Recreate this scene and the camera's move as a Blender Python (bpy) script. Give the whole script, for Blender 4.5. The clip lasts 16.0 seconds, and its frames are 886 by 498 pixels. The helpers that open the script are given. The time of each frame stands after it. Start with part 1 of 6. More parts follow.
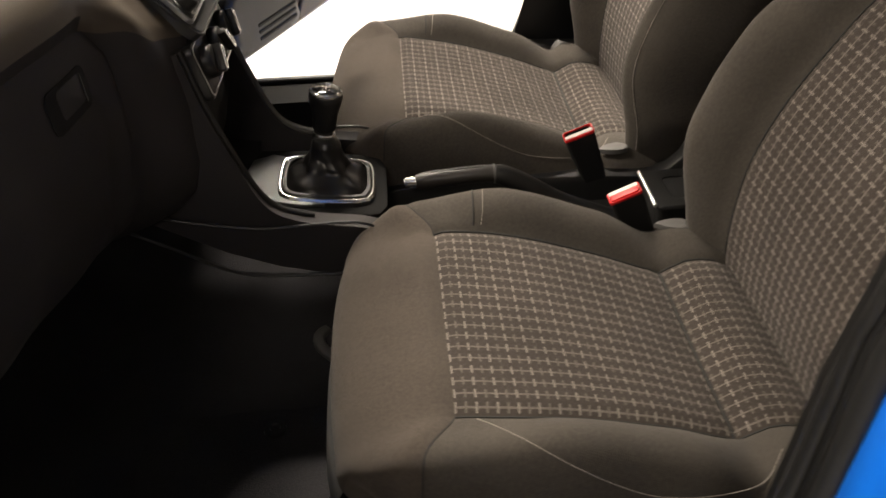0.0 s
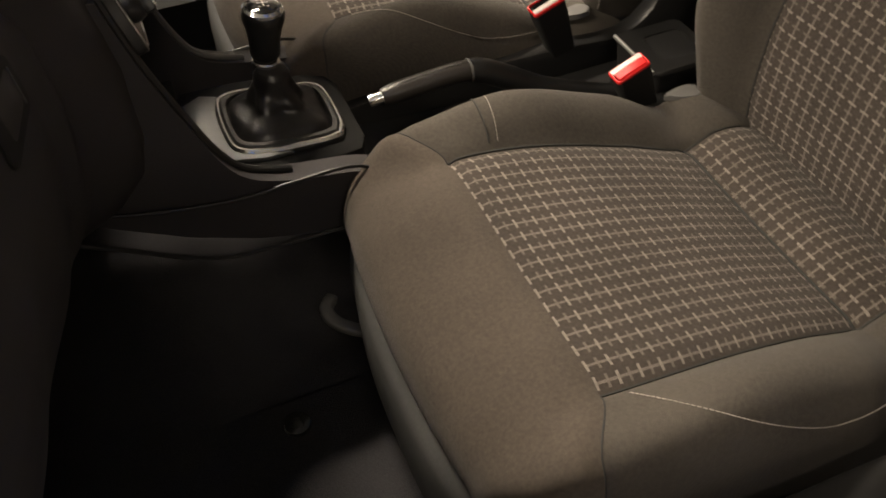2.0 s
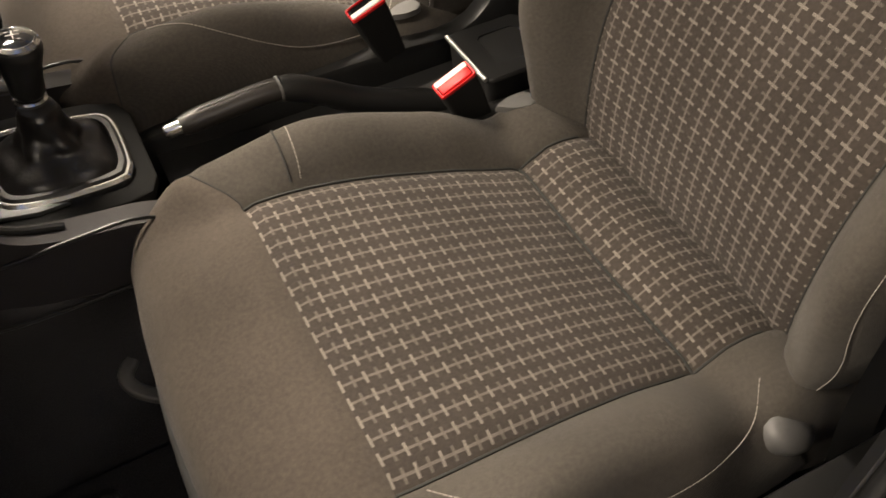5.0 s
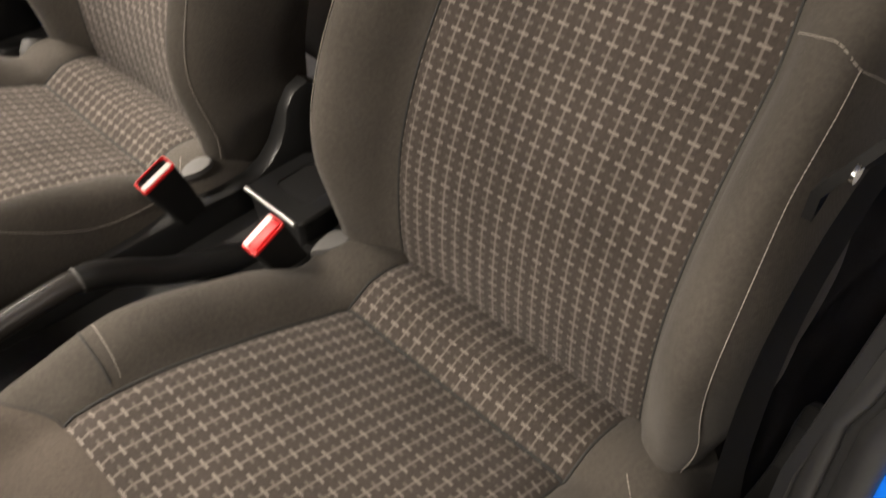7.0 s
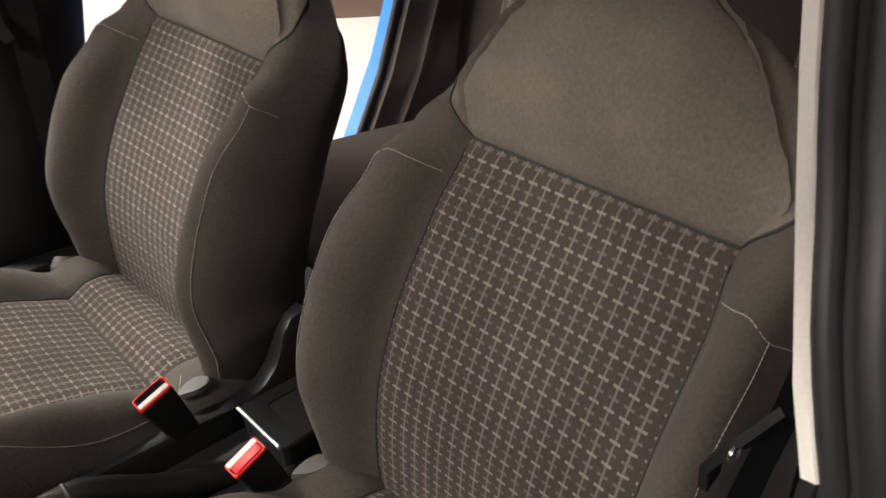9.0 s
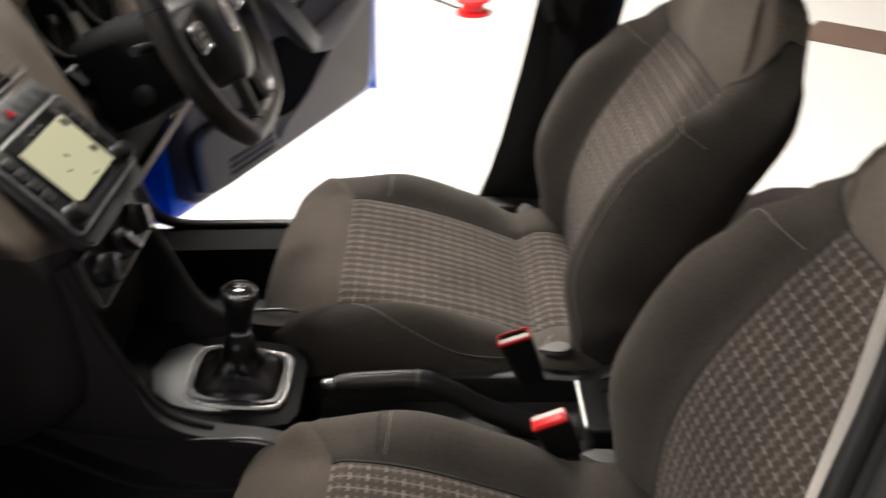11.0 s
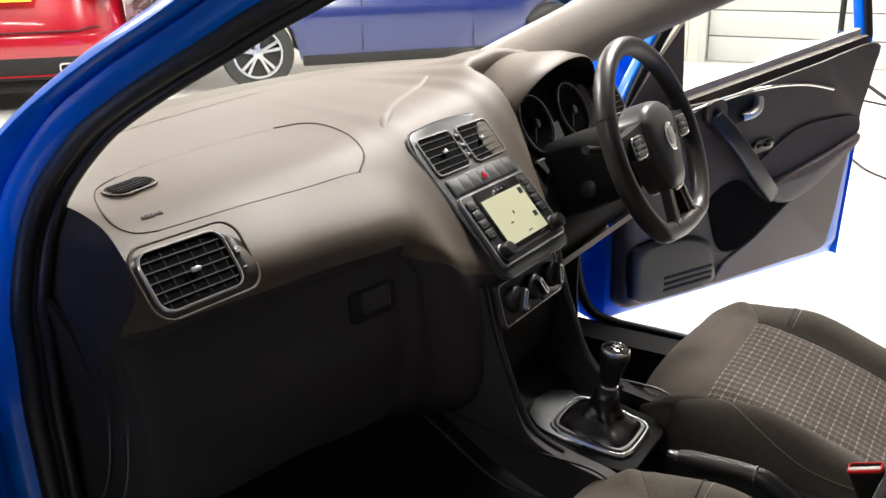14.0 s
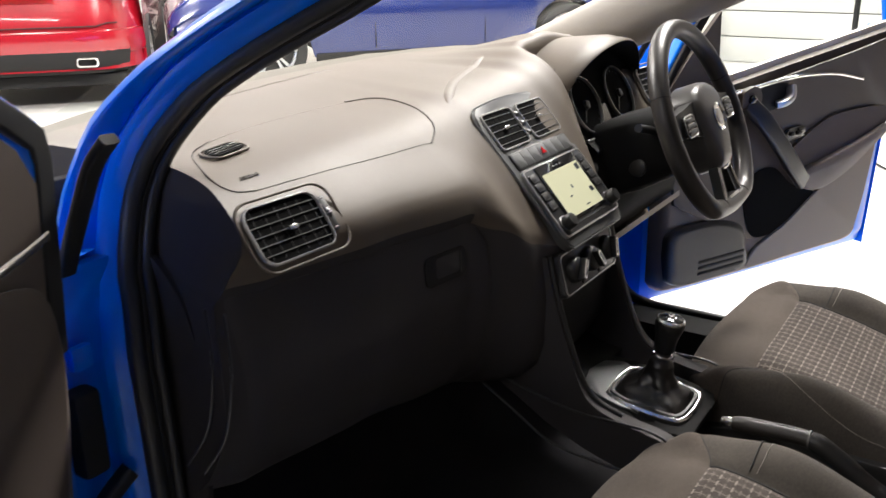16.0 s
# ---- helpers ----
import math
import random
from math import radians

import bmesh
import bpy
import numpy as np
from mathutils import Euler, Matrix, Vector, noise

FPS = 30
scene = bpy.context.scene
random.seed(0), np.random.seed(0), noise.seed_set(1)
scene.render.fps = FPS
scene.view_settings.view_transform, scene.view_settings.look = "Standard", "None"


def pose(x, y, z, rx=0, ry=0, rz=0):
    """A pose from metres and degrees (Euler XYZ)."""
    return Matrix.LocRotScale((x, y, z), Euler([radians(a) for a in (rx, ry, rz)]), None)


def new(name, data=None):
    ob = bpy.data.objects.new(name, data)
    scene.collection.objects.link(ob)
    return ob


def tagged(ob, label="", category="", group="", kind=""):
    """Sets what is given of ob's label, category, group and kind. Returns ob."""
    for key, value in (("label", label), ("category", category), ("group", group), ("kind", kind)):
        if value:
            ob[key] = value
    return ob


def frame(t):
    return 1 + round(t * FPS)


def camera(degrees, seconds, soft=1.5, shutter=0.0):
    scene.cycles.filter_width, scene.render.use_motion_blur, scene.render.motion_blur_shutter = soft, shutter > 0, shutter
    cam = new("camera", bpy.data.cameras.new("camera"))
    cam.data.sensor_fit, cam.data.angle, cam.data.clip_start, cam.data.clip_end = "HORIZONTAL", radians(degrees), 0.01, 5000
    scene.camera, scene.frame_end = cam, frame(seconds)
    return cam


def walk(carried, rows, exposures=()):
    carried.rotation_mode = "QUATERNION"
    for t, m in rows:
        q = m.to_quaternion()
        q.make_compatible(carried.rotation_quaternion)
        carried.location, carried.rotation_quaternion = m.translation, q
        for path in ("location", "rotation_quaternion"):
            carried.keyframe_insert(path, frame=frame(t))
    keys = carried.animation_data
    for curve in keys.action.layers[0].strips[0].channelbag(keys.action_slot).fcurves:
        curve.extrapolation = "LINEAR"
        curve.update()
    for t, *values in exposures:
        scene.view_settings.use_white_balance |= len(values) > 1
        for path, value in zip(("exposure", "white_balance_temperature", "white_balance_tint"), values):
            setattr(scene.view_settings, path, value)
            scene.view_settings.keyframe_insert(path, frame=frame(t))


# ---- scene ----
cam = camera(53.1, 16.0, shutter=0.5)
PATH = [
    (0.0, pose(0.1062, -1.1182, 1.1787, 55.28, 2.14, -4.02)),
    (0.5, pose(0.0147, -1.0297, 1.1351, 53.3, 2.66, -7.78)),
    (1.0, pose(-0.0638, -0.9544, 1.1281, 50.35, 2.81, -12.51)),
    (1.5, pose(-0.0916, -0.896, 1.1474, 47.35, 3.0, -17.13)),
    (2.0, pose(-0.1091, -0.8569, 1.1599, 44.39, 3.04, -21.83)),
    (2.5, pose(-0.1128, -0.8368, 1.1696, 41.77, 2.83, -25.54)),
    (3.0, pose(-0.1057, -0.8174, 1.1662, 40.61, 2.31, -26.91)),
    (5.5, pose(0.0894, -0.7709, 1.1478, 40.9, 2.2, -28.17)),
    (6.0, pose(0.1005, -0.7589, 1.1542, 40.77, 2.93, -32.68)),
    (6.5, pose(0.0895, -0.7428, 1.1665, 41.53, 2.9, -39.37)),
    (7.0, pose(0.0851, -0.737, 1.1743, 45.82, 2.7, -44.2)),
    (7.5, pose(0.0828, -0.7379, 1.1727, 52.2, 2.22, -46.22)),
    (8.0, pose(0.0876, -0.7395, 1.1883, 56.18, 2.17, -46.68)),
    (10.5, pose(0.2216, -0.9328, 1.301, 59.04, 1.22, -15.29)),
    (11.0, pose(0.2744, -0.9491, 1.3051, 59.21, 0.73, -0.35)),
    (11.5, pose(0.3121, -0.9627, 1.3005, 59.53, 0.67, 14.58)),
    (12.0, pose(0.3545, -1.0343, 1.3256, 61.15, 0.68, 27.0)),
    (12.5, pose(0.4026, -1.1113, 1.3118, 63.83, 0.98, 32.16)),
    (13.0, pose(0.4448, -1.1654, 1.339, 65.5, 1.11, 32.63)),
    (13.5, pose(0.466, -1.1725, 1.3026, 68.55, 1.14, 32.66)),
    (14.0, pose(0.4656, -1.1672, 1.277, 70.65, 1.13, 32.74)),
    (14.5, pose(0.4654, -1.1607, 1.2683, 70.93, 1.14, 32.75)),
    (15.0, pose(0.4585, -1.1654, 1.2622, 70.96, 1.1, 32.74)),
    (15.5, pose(0.44, -1.2067, 1.2588, 70.95, 1.03, 32.76)),
    (16.0, pose(0.4155, -1.2707, 1.2484, 70.79, 0.85, 32.89)),
]
EXPO = [(0.0, -0.5, 6800, 10), (2.5, -0.47, 7300, 10), (5.5, -0.12, 6900, 10), (8.0, -0.28, 6450, 10), (10.3, -0.75, 6100, 10), (11.3, -0.72, 6150, 10), (12.0, -0.5, 6200, 10), (12.7, -0.5, 6120, 10), (16.0, -0.36, 5950, 10)]
walk(cam, PATH, exposures=EXPO)

# ================= world, lights, exposure =================
world = bpy.data.worlds.new("showroom_air")
scene.world = world
world.use_nodes = True
world.node_tree.nodes["Background"].inputs[0].default_value = (1.0, 0.93, 0.84, 1)
world.node_tree.nodes["Background"].inputs[1].default_value = 0.05

CEIL = 4.2
# Lamps are out of view, placed to give the light in the cabin.
LAMP_SPOTS = [(x, y) for y in (4.6, 7.2) for x in (-8.6, -5.2, -1.8)] + [(-0.5, 5.6), (-8.6, 1.9), (-5.2, 1.9), (-5.2, -1.6)]


def ceiling_lamp_light(x, y, watts):
    d = bpy.data.lights.new("tube_light", "AREA")
    d.shape, d.size, d.size_y, d.energy = "RECTANGLE", 1.5, 0.3, watts
    d.color = (1.0, 0.90, 0.78)
    o = new("tube_light", d)
    o.location = (x, y, CEIL - 0.16)
    return o


for lx, ly in LAMP_SPOTS:
    ceiling_lamp_light(lx, ly, 225 if ly < 7 else 110)
# unseen added lamps: brightest at the driver's door, strong ahead, dim passenger side
for lx, ly, watts in ((-0.30, 2.4, 620), (-3.4, -0.4, 440), (-0.4, -4.8, 70)):
    LAMP_SPOTS.append((lx, ly))
    ceiling_lamp_light(lx, ly, watts)


# ================= materials =================
def nodes_of(m):
    m.use_nodes = True
    nt = m.node_tree
    return nt, nt.nodes["Principled BSDF"]


def add(nt, kind, **kw):
    n = nt.nodes.new(kind)
    for k, v in kw.items():
        n.inputs[k].default_value = v
    return n


def surface(name, col, rough=0.6, metal=0.0, vary=0.15, scale=6.0, grain=300.0, bump=0.1, coat=0.0, sheen=0.0, spec=0.5, dist=0.0006):
    """Base colour with broad stains and fine grain, relief from the grain."""
    m = bpy.data.materials.new(name)
    nt, b = nodes_of(m)
    tc = nt.nodes.new("ShaderNodeTexCoord")
    big = add(nt, "ShaderNodeTexNoise", Scale=scale, Detail=4.0)
    fine = add(nt, "ShaderNodeTexNoise", Scale=grain, Detail=2.0)
    for n in (big, fine):
        nt.links.new(tc.outputs["Object"], n.inputs["Vector"])
    mixv = nt.nodes.new("ShaderNodeMath")
    mixv.operation = "ADD"
    nt.links.new(big.outputs["Fac"], mixv.inputs[0])
    nt.links.new(fine.outputs["Fac"], mixv.inputs[1])
    mr = nt.nodes.new("ShaderNodeMapRange")
    mr.inputs["From Min"].default_value, mr.inputs["From Max"].default_value = 0.6, 1.4
    nt.links.new(mixv.outputs[0], mr.inputs["Value"])
    ramp = nt.nodes.new("ShaderNodeMix")
    ramp.data_type = "RGBA"
    lo = [max(0, c * (1 - vary)) for c in col]
    hi = [min(1, c * (1 + vary)) for c in col]
    ramp.inputs[6].default_value, ramp.inputs[7].default_value = (*lo, 1), (*hi, 1)
    nt.links.new(mr.outputs[0], ramp.inputs[0])
    nt.links.new(ramp.outputs[2], b.inputs["Base Color"])
    rr = nt.nodes.new("ShaderNodeMapRange")
    rr.inputs["To Min"].default_value, rr.inputs["To Max"].default_value = max(0.02, rough * 0.88), min(1, rough * 1.12)
    nt.links.new(big.outputs["Fac"], rr.inputs["Value"])
    nt.links.new(rr.outputs[0], b.inputs["Roughness"])
    b.inputs["Metallic"].default_value = metal
    b.inputs["Coat Weight"].default_value = coat
    b.inputs["Coat Roughness"].default_value = 0.05
    b.inputs["Sheen Weight"].default_value = sheen
    b.inputs["Specular IOR Level"].default_value = spec
    if bump:
        bp = nt.nodes.new("ShaderNodeBump")
        bp.inputs["Strength"].default_value, bp.inputs["Distance"].default_value = bump, dist
        nt.links.new(fine.outputs["Fac"], bp.inputs["Height"])
        nt.links.new(bp.outputs[0], b.inputs["Normal"])
    return m


def glow(name, col, strength):
    m = bpy.data.materials.new(name)
    nt, b = nodes_of(m)
    b.inputs["Base Color"].default_value = (*[c * 0.3 for c in col], 1)
    b.inputs["Emission Color"].default_value = (*col, 1)
    b.inputs["Emission Strength"].default_value = strength
    b.inputs["Roughness"].default_value = 0.2
    return m


def calc(nt, op, a, bb=None, cc=None):
    n = nt.nodes.new("ShaderNodeMath")
    n.operation = op
    for i, v in enumerate((a, bb, cc)):
        if v is None:
            continue
        if isinstance(v, (int, float)):
            n.inputs[i].default_value = v
        else:
            nt.links.new(v, n.inputs[i])
    return n.outputs[0]


def weave_cloth(name, check, base, line=(0.3, 0.27, 0.225)):
    """Seat cloth in metric UV: a twill, and for the insert pale threads that cross as dashes."""
    m = bpy.data.materials.new(name)
    nt, b = nodes_of(m)
    uv = nt.nodes.new("ShaderNodeUVMap")
    sep = nt.nodes.new("ShaderNodeSeparateXYZ")
    nt.links.new(uv.outputs[0], sep.inputs[0])
    u, v = sep.outputs[0], sep.outputs[1]
    tc = nt.nodes.new("ShaderNodeTexCoord")
    stain = add(nt, "ShaderNodeTexNoise", Scale=9.0, Detail=5.0)
    nt.links.new(tc.outputs["Object"], stain.inputs["Vector"])
    fuzz = add(nt, "ShaderNodeTexNoise", Scale=900.0, Detail=2.0)
    nt.links.new(tc.outputs["Object"], fuzz.inputs["Vector"])
    # diagonal twill, 1.5 mm
    diag = calc(nt, "ADD", u, v)
    tw = calc(nt, "SINE", calc(nt, "MULTIPLY", diag, 2 * math.pi / 0.0016))
    tw2 = calc(nt, "SINE", calc(nt, "MULTIPLY", calc(nt, "SUBTRACT", u, v), 2 * math.pi / 0.0022))
    twill = calc(nt, "MULTIPLY_ADD", calc(nt, "MULTIPLY", tw, tw2), 0.25, 0.5)
    if check:
        PU, PV = 0.0174, 0.0107
        fu = calc(nt, "ABSOLUTE", calc(nt, "SUBTRACT", calc(nt, "FRACT", calc(nt, "DIVIDE", u, PU)), 0.5))
        fv = calc(nt, "ABSOLUTE", calc(nt, "SUBTRACT", calc(nt, "FRACT", calc(nt, "DIVIDE", v, PV)), 0.5))
        thin = calc(nt, "LESS_THAN", fu, 0.07)
        dash = calc(nt, "MULTIPLY", calc(nt, "LESS_THAN", fv, 0.13), calc(nt, "LESS_THAN", fu, 0.33))
        strong = calc(nt, "LESS_THAN", calc(nt, "FRACT", calc(nt, "DIVIDE", v, 2 * PV)), 0.5)
        dashw = calc(nt, "MULTIPLY", dash, calc(nt, "MULTIPLY_ADD", strong, 0.55, 0.42))
        lines = calc(nt, "MAXIMUM", calc(nt, "MULTIPLY", thin, 0.58), dashw)
        # threads broken up by the twill
        lines = calc(nt, "MULTIPLY", lines, calc(nt, "MULTIPLY_ADD", tw, 0.3, 0.7))
    mixc = nt.nodes.new("ShaderNodeMix")
    mixc.data_type = "RGBA"
    mixc.inputs[6].default_value, mixc.inputs[7].default_value = (*base, 1), (*(line if check else [c * 1.7 for c in base]), 1)
    nt.links.new(lines if check else calc(nt, "MULTIPLY", twill, 0.85), mixc.inputs[0])
    hsv = nt.nodes.new("ShaderNodeHueSaturation")
    nt.links.new(mixc.outputs[2], hsv.inputs["Color"])
    nap = add(nt, "ShaderNodeTexNoise", Scale=260.0, Detail=3.0)
    nt.links.new(tc.outputs["Object"], nap.inputs["Vector"])
    tone = calc(nt, "ADD", calc(nt, "MULTIPLY_ADD", stain.outputs["Fac"], 0.7, 0.12), calc(nt, "MULTIPLY", fuzz.outputs["Fac"], 0.4))
    tone = calc(nt, "ADD", tone, calc(nt, "MULTIPLY", nap.outputs["Fac"], 0.66))
    nt.links.new(tone, hsv.inputs["Value"])
    nt.links.new(hsv.outputs[0], b.inputs["Base Color"])
    b.inputs["Roughness"].default_value = 0.92
    b.inputs["Sheen Weight"].default_value = 0.07
    b.inputs["Sheen Roughness"].default_value = 0.5
    b.inputs["Specular IOR Level"].default_value = 0.15
    bp = nt.nodes.new("ShaderNodeBump")
    bp.inputs["Strength"].default_value, bp.inputs["Distance"].default_value = 0.6, 0.0006
    hgt = calc(nt, "ADD", twill, calc(nt, "MULTIPLY", fuzz.outputs["Fac"], 0.6))
    if check:
        hgt = calc(nt, "ADD", hgt, calc(nt, "MULTIPLY", lines, 1.2))
    nt.links.new(hgt, bp.inputs["Height"])
    nt.links.new(bp.outputs[0], b.inputs["Normal"])
    return m


def clear_glass(name, tint=(1, 1, 1), rough=0.0):
    m = bpy.data.materials.new(name)
    nt, b = nodes_of(m)
    nt.nodes.remove(b)
    out = nt.nodes["Material Output"]
    tr = nt.nodes.new("ShaderNodeBsdfTransparent")
    tr.inputs[0].default_value = (*tint, 1)
    gl = nt.nodes.new("ShaderNodeBsdfGlossy")
    gl.inputs["Roughness"].default_value = rough
    mx = nt.nodes.new("ShaderNodeMixShader")
    mx.inputs[0].default_value = 0.055
    nt.links.new(tr.outputs[0], mx.inputs[1])
    nt.links.new(gl.outputs[0], mx.inputs[2])
    nt.links.new(mx.outputs[0], out.inputs[0])
    return m


CLOTH = weave_cloth("plain_seat_cloth", False, (0.046, 0.0405, 0.0345))
CHECK = weave_cloth("checked_seat_cloth", True, (0.047, 0.0385, 0.033), (0.245, 0.216, 0.190))
# Darker copy of the seat cloth; shade on the bench is in the colour.
BENCHCLOTH = weave_cloth("darkened_bench_cloth", False, (0.018, 0.013, 0.011))
HEADCLOTH = weave_cloth("head_panel_cloth", False, (0.092, 0.078, 0.065))
NOSECLOTH = weave_cloth("front_roll_cloth", False, (0.052, 0.043, 0.0355))
PIPING = surface("seam_thread_dark", (0.02, 0.02, 0.018), 0.8, bump=0)
STITCH = surface("pale_stitch_thread", (0.32, 0.29, 0.255), 0.8, bump=0)
# Dash plastic darkened for the shade in grooves; the lettering shares it.
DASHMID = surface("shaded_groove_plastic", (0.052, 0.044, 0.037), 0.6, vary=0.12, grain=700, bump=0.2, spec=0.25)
DASH = surface("soft_dash_plastic", (0.098, 0.080, 0.062), 0.52, vary=0.12, grain=700, bump=0.35, spec=0.35, dist=0.0004)
# Darker copy of the dash plastic: shade under the overhang is in its colour.
DASHLOW = surface("darkened_lower_plastic", (0.044, 0.041, 0.042), 0.6, vary=0.12, grain=700, bump=0.3, spec=0.2, dist=0.0004)
BLACK = surface("black_plastic", (0.014, 0.014, 0.014), 0.38, vary=0.2, grain=600, bump=0.15)
MATBLACK = surface("matt_black_plastic", (0.015, 0.015, 0.015), 0.7, vary=0.2, grain=500, bump=0.2, spec=0.25)
# Near black for dials and linings; as flat plates it paints shaded recesses.
VENTWELL = surface("black_and_shade_plastic", (0.004, 0.004, 0.004), 0.9, vary=0.2, bump=0, spec=0.05)
GLOSSBLACK = surface("gloss_black_plastic", (0.008, 0.008, 0.009), 0.08, vary=0.1, bump=0, coat=0.6)
STACK = surface("slate_stack_plastic", (0.080, 0.082, 0.082), 0.42, metal=0.3, vary=0.1, grain=900, bump=0.06, spec=0.5)
STACKGREY = surface("mid_grey_plastic", (0.062, 0.062, 0.061), 0.55, vary=0.2, grain=300, bump=0.2)
SLAT = surface("vent_slat_plastic", (0.10, 0.10, 0.098), 0.3, vary=0.1, bump=0.05)
STACKDARK = surface("dark_radio_plastic", (0.022, 0.022, 0.023), 0.3, vary=0.1, grain=900, bump=0.05)
PADGREY = surface("satin_pad_plastic", (0.052, 0.050, 0.048), 0.33, vary=0.1, grain=700, bump=0.1)
BRIGHTRIM = surface("bright_rim_plating", (0.62, 0.61, 0.60), 0.22, metal=0.6, vary=0.05, bump=0)
CHROME = surface("satin_chrome", (0.78, 0.77, 0.75), 0.17, metal=0.96, vary=0.05, bump=0)
SATIN = surface("satin_silver_paint", (0.5, 0.5, 0.49), 0.3, metal=0.8, vary=0.06, bump=0.02)
NOSEMETAL = surface("dull_silver_paint", (0.11, 0.113, 0.113), 0.45, metal=0.5, vary=0.06, bump=0.02)
LEATHER = surface("black_leather", (0.026, 0.023, 0.021), 0.36, vary=0.25, grain=450, bump=0.35)
BOOT = surface("gaiter_leather", (0.012, 0.011, 0.011), 0.3, vary=0.25, grain=350, bump=0.4)
RUBBER = surface("black_rubber_seal", (0.016, 0.016, 0.016), 0.42, vary=0.3, grain=120, bump=0.15)
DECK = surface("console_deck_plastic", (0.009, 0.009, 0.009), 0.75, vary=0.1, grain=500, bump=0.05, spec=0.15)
CARPET = surface("black_carpet", (0.038, 0.037, 0.040), 0.97, vary=0.5, grain=800, bump=1.0, dist=0.002, spec=0.05)
BLUE = surface("blue_car_paint", (0.004, 0.165, 0.80), 0.3, vary=0.04, grain=40, bump=0, coat=0.45, spec=0.3)
NAVY = surface("dark_blue_car_paint", (0.01, 0.022, 0.13), 0.22, vary=0.08, grain=40, bump=0, coat=1.0)
RED = surface("red_car_paint", (0.27, 0.004, 0.012), 0.25, vary=0.06, grain=40, bump=0, coat=1.0)
SILVER = surface("silver_car_paint", (0.6, 0.6, 0.6), 0.3, metal=0.4, vary=0.04, bump=0, coat=0.8)
TRIM = surface("grey_pillar_trim", (0.40, 0.37, 0.33), 0.6, vary=0.1, grain=500, bump=0.2)
# Paled trim: light on the pillar and waist strips is put into it.
PALETRIM = surface("lit_pale_trim", (0.66, 0.62, 0.57), 0.6, vary=0.08, grain=500, bump=0.2)
DOORTRIM = surface("door_upper_plastic", (0.060, 0.046, 0.037), 0.55, vary=0.1, grain=600, bump=0.3)
DOORCLOTH = surface("door_insert_cloth", (0.075, 0.057, 0.046), 0.9, vary=0.15, grain=900, bump=0.5)
DOORPALE = surface("door_lower_plastic", (0.14, 0.115, 0.093), 0.55, vary=0.1, grain=600, bump=0.3)
REDPLASTIC = surface("red_button_plastic", (0.66, 0.012, 0.014), 0.35, vary=0.06, bump=0, spec=0.3)
PALEPLASTIC = surface("pale_buckle_edge", (0.62, 0.56, 0.53), 0.35, vary=0.06, bump=0)
GREYPLASTIC = surface("grey_lever_plastic", (0.10, 0.097, 0.094), 0.5, vary=0.1, bump=0.05)
BELT = surface("seat_belt_webbing", (0.009, 0.009, 0.009), 0.9, vary=0.2, grain=1200, bump=0.5)
FLOOR = surface("pale_showroom_floor", (0.56, 0.55, 0.53), 0.3, vary=0.04, scale=1.5, grain=60, bump=0.02)
WALL = surface("painted_showroom_wall", (0.62, 0.58, 0.52), 0.8, vary=0.06, scale=1.2, grain=80, bump=0.1)
CEILING = surface("grey_ceiling", (0.3, 0.29, 0.28), 0.9, vary=0.05, bump=0.05)
DARKWALL = surface("dark_grey_wall", (0.05, 0.05, 0.052), 0.8, vary=0.1, scale=1.2, grain=80, bump=0.1)
DOORMETAL = surface("ribbed_door_metal", (0.52, 0.52, 0.5), 0.55, vary=0.08, scale=2, grain=150, bump=0.1)
TYRE = surface("tyre_rubber", (0.02, 0.02, 0.02), 0.75, vary=0.3, grain=150, bump=0.3)
ALLOY = surface("alloy_wheel_metal", (0.62, 0.62, 0.62), 0.28, metal=0.85, vary=0.08, bump=0)
GLASS = clear_glass("car_glass", (0.86, 0.9, 0.88))
DARKGLASS = surface("dark_window_glass", (0.012, 0.014, 0.016), 0.06, vary=0.05, bump=0, coat=1.0)
SCREEN = glow("map_screen_paper", (0.86, 0.82, 0.52), 0.62)
SCREENMARK = surface("screen_mark_dark", (0.02, 0.025, 0.03), 0.3, bump=0)
HAZARD = glow("hazard_red", (0.9, 0.02, 0.03), 0.35)
LAMPGLOW = glow("tube_glow", (1.0, 0.92, 0.82), 9.0)
PLATE = surface("yellow_number_plate", (0.75, 0.55, 0.03), 0.4, vary=0.05, bump=0)
HEADLINER = surface("grey_headliner_cloth", (0.4, 0.38, 0.35), 0.95, vary=0.08, grain=900, bump=0.3)
FLOORBAND = surface("brown_skirting", (0.09, 0.055, 0.04), 0.6, vary=0.2, bump=0.1)


# ================= building helpers =================
def place(ob):
    """World matrix of an object that has not been evaluated yet."""
    m = ob.matrix_basis.copy()
    if ob.parent:
        m = place(ob.parent) @ ob.matrix_parent_inverse @ m
    return m


def thing(name, at, label, category, group="", kind=""):
    ob = new(name)
    ob.empty_display_size = 0.05
    ob.location = at
    return tagged(ob, label, category, group, kind)


def finish(bm, name, material, smooth=40, normals=True):
    if normals:
        bmesh.ops.recalc_face_normals(bm, faces=bm.faces)
    me = bpy.data.meshes.new(name)
    bm.to_mesh(me)
    bm.free()
    me.materials.append(material)
    if smooth:
        me.shade_smooth()
        me.set_sharp_from_angle(angle=radians(smooth))
    return me


def part(name, bm, material, parent, label="", smooth=40, m=None, normals=True):
    if m is not None:
        bmesh.ops.transform(bm, matrix=m, verts=bm.verts)
    ob = new(name, finish(bm, name, material, smooth, normals))
    ob.parent = parent
    ob.matrix_parent_inverse = place(parent).inverted()
    return tagged(ob, label)


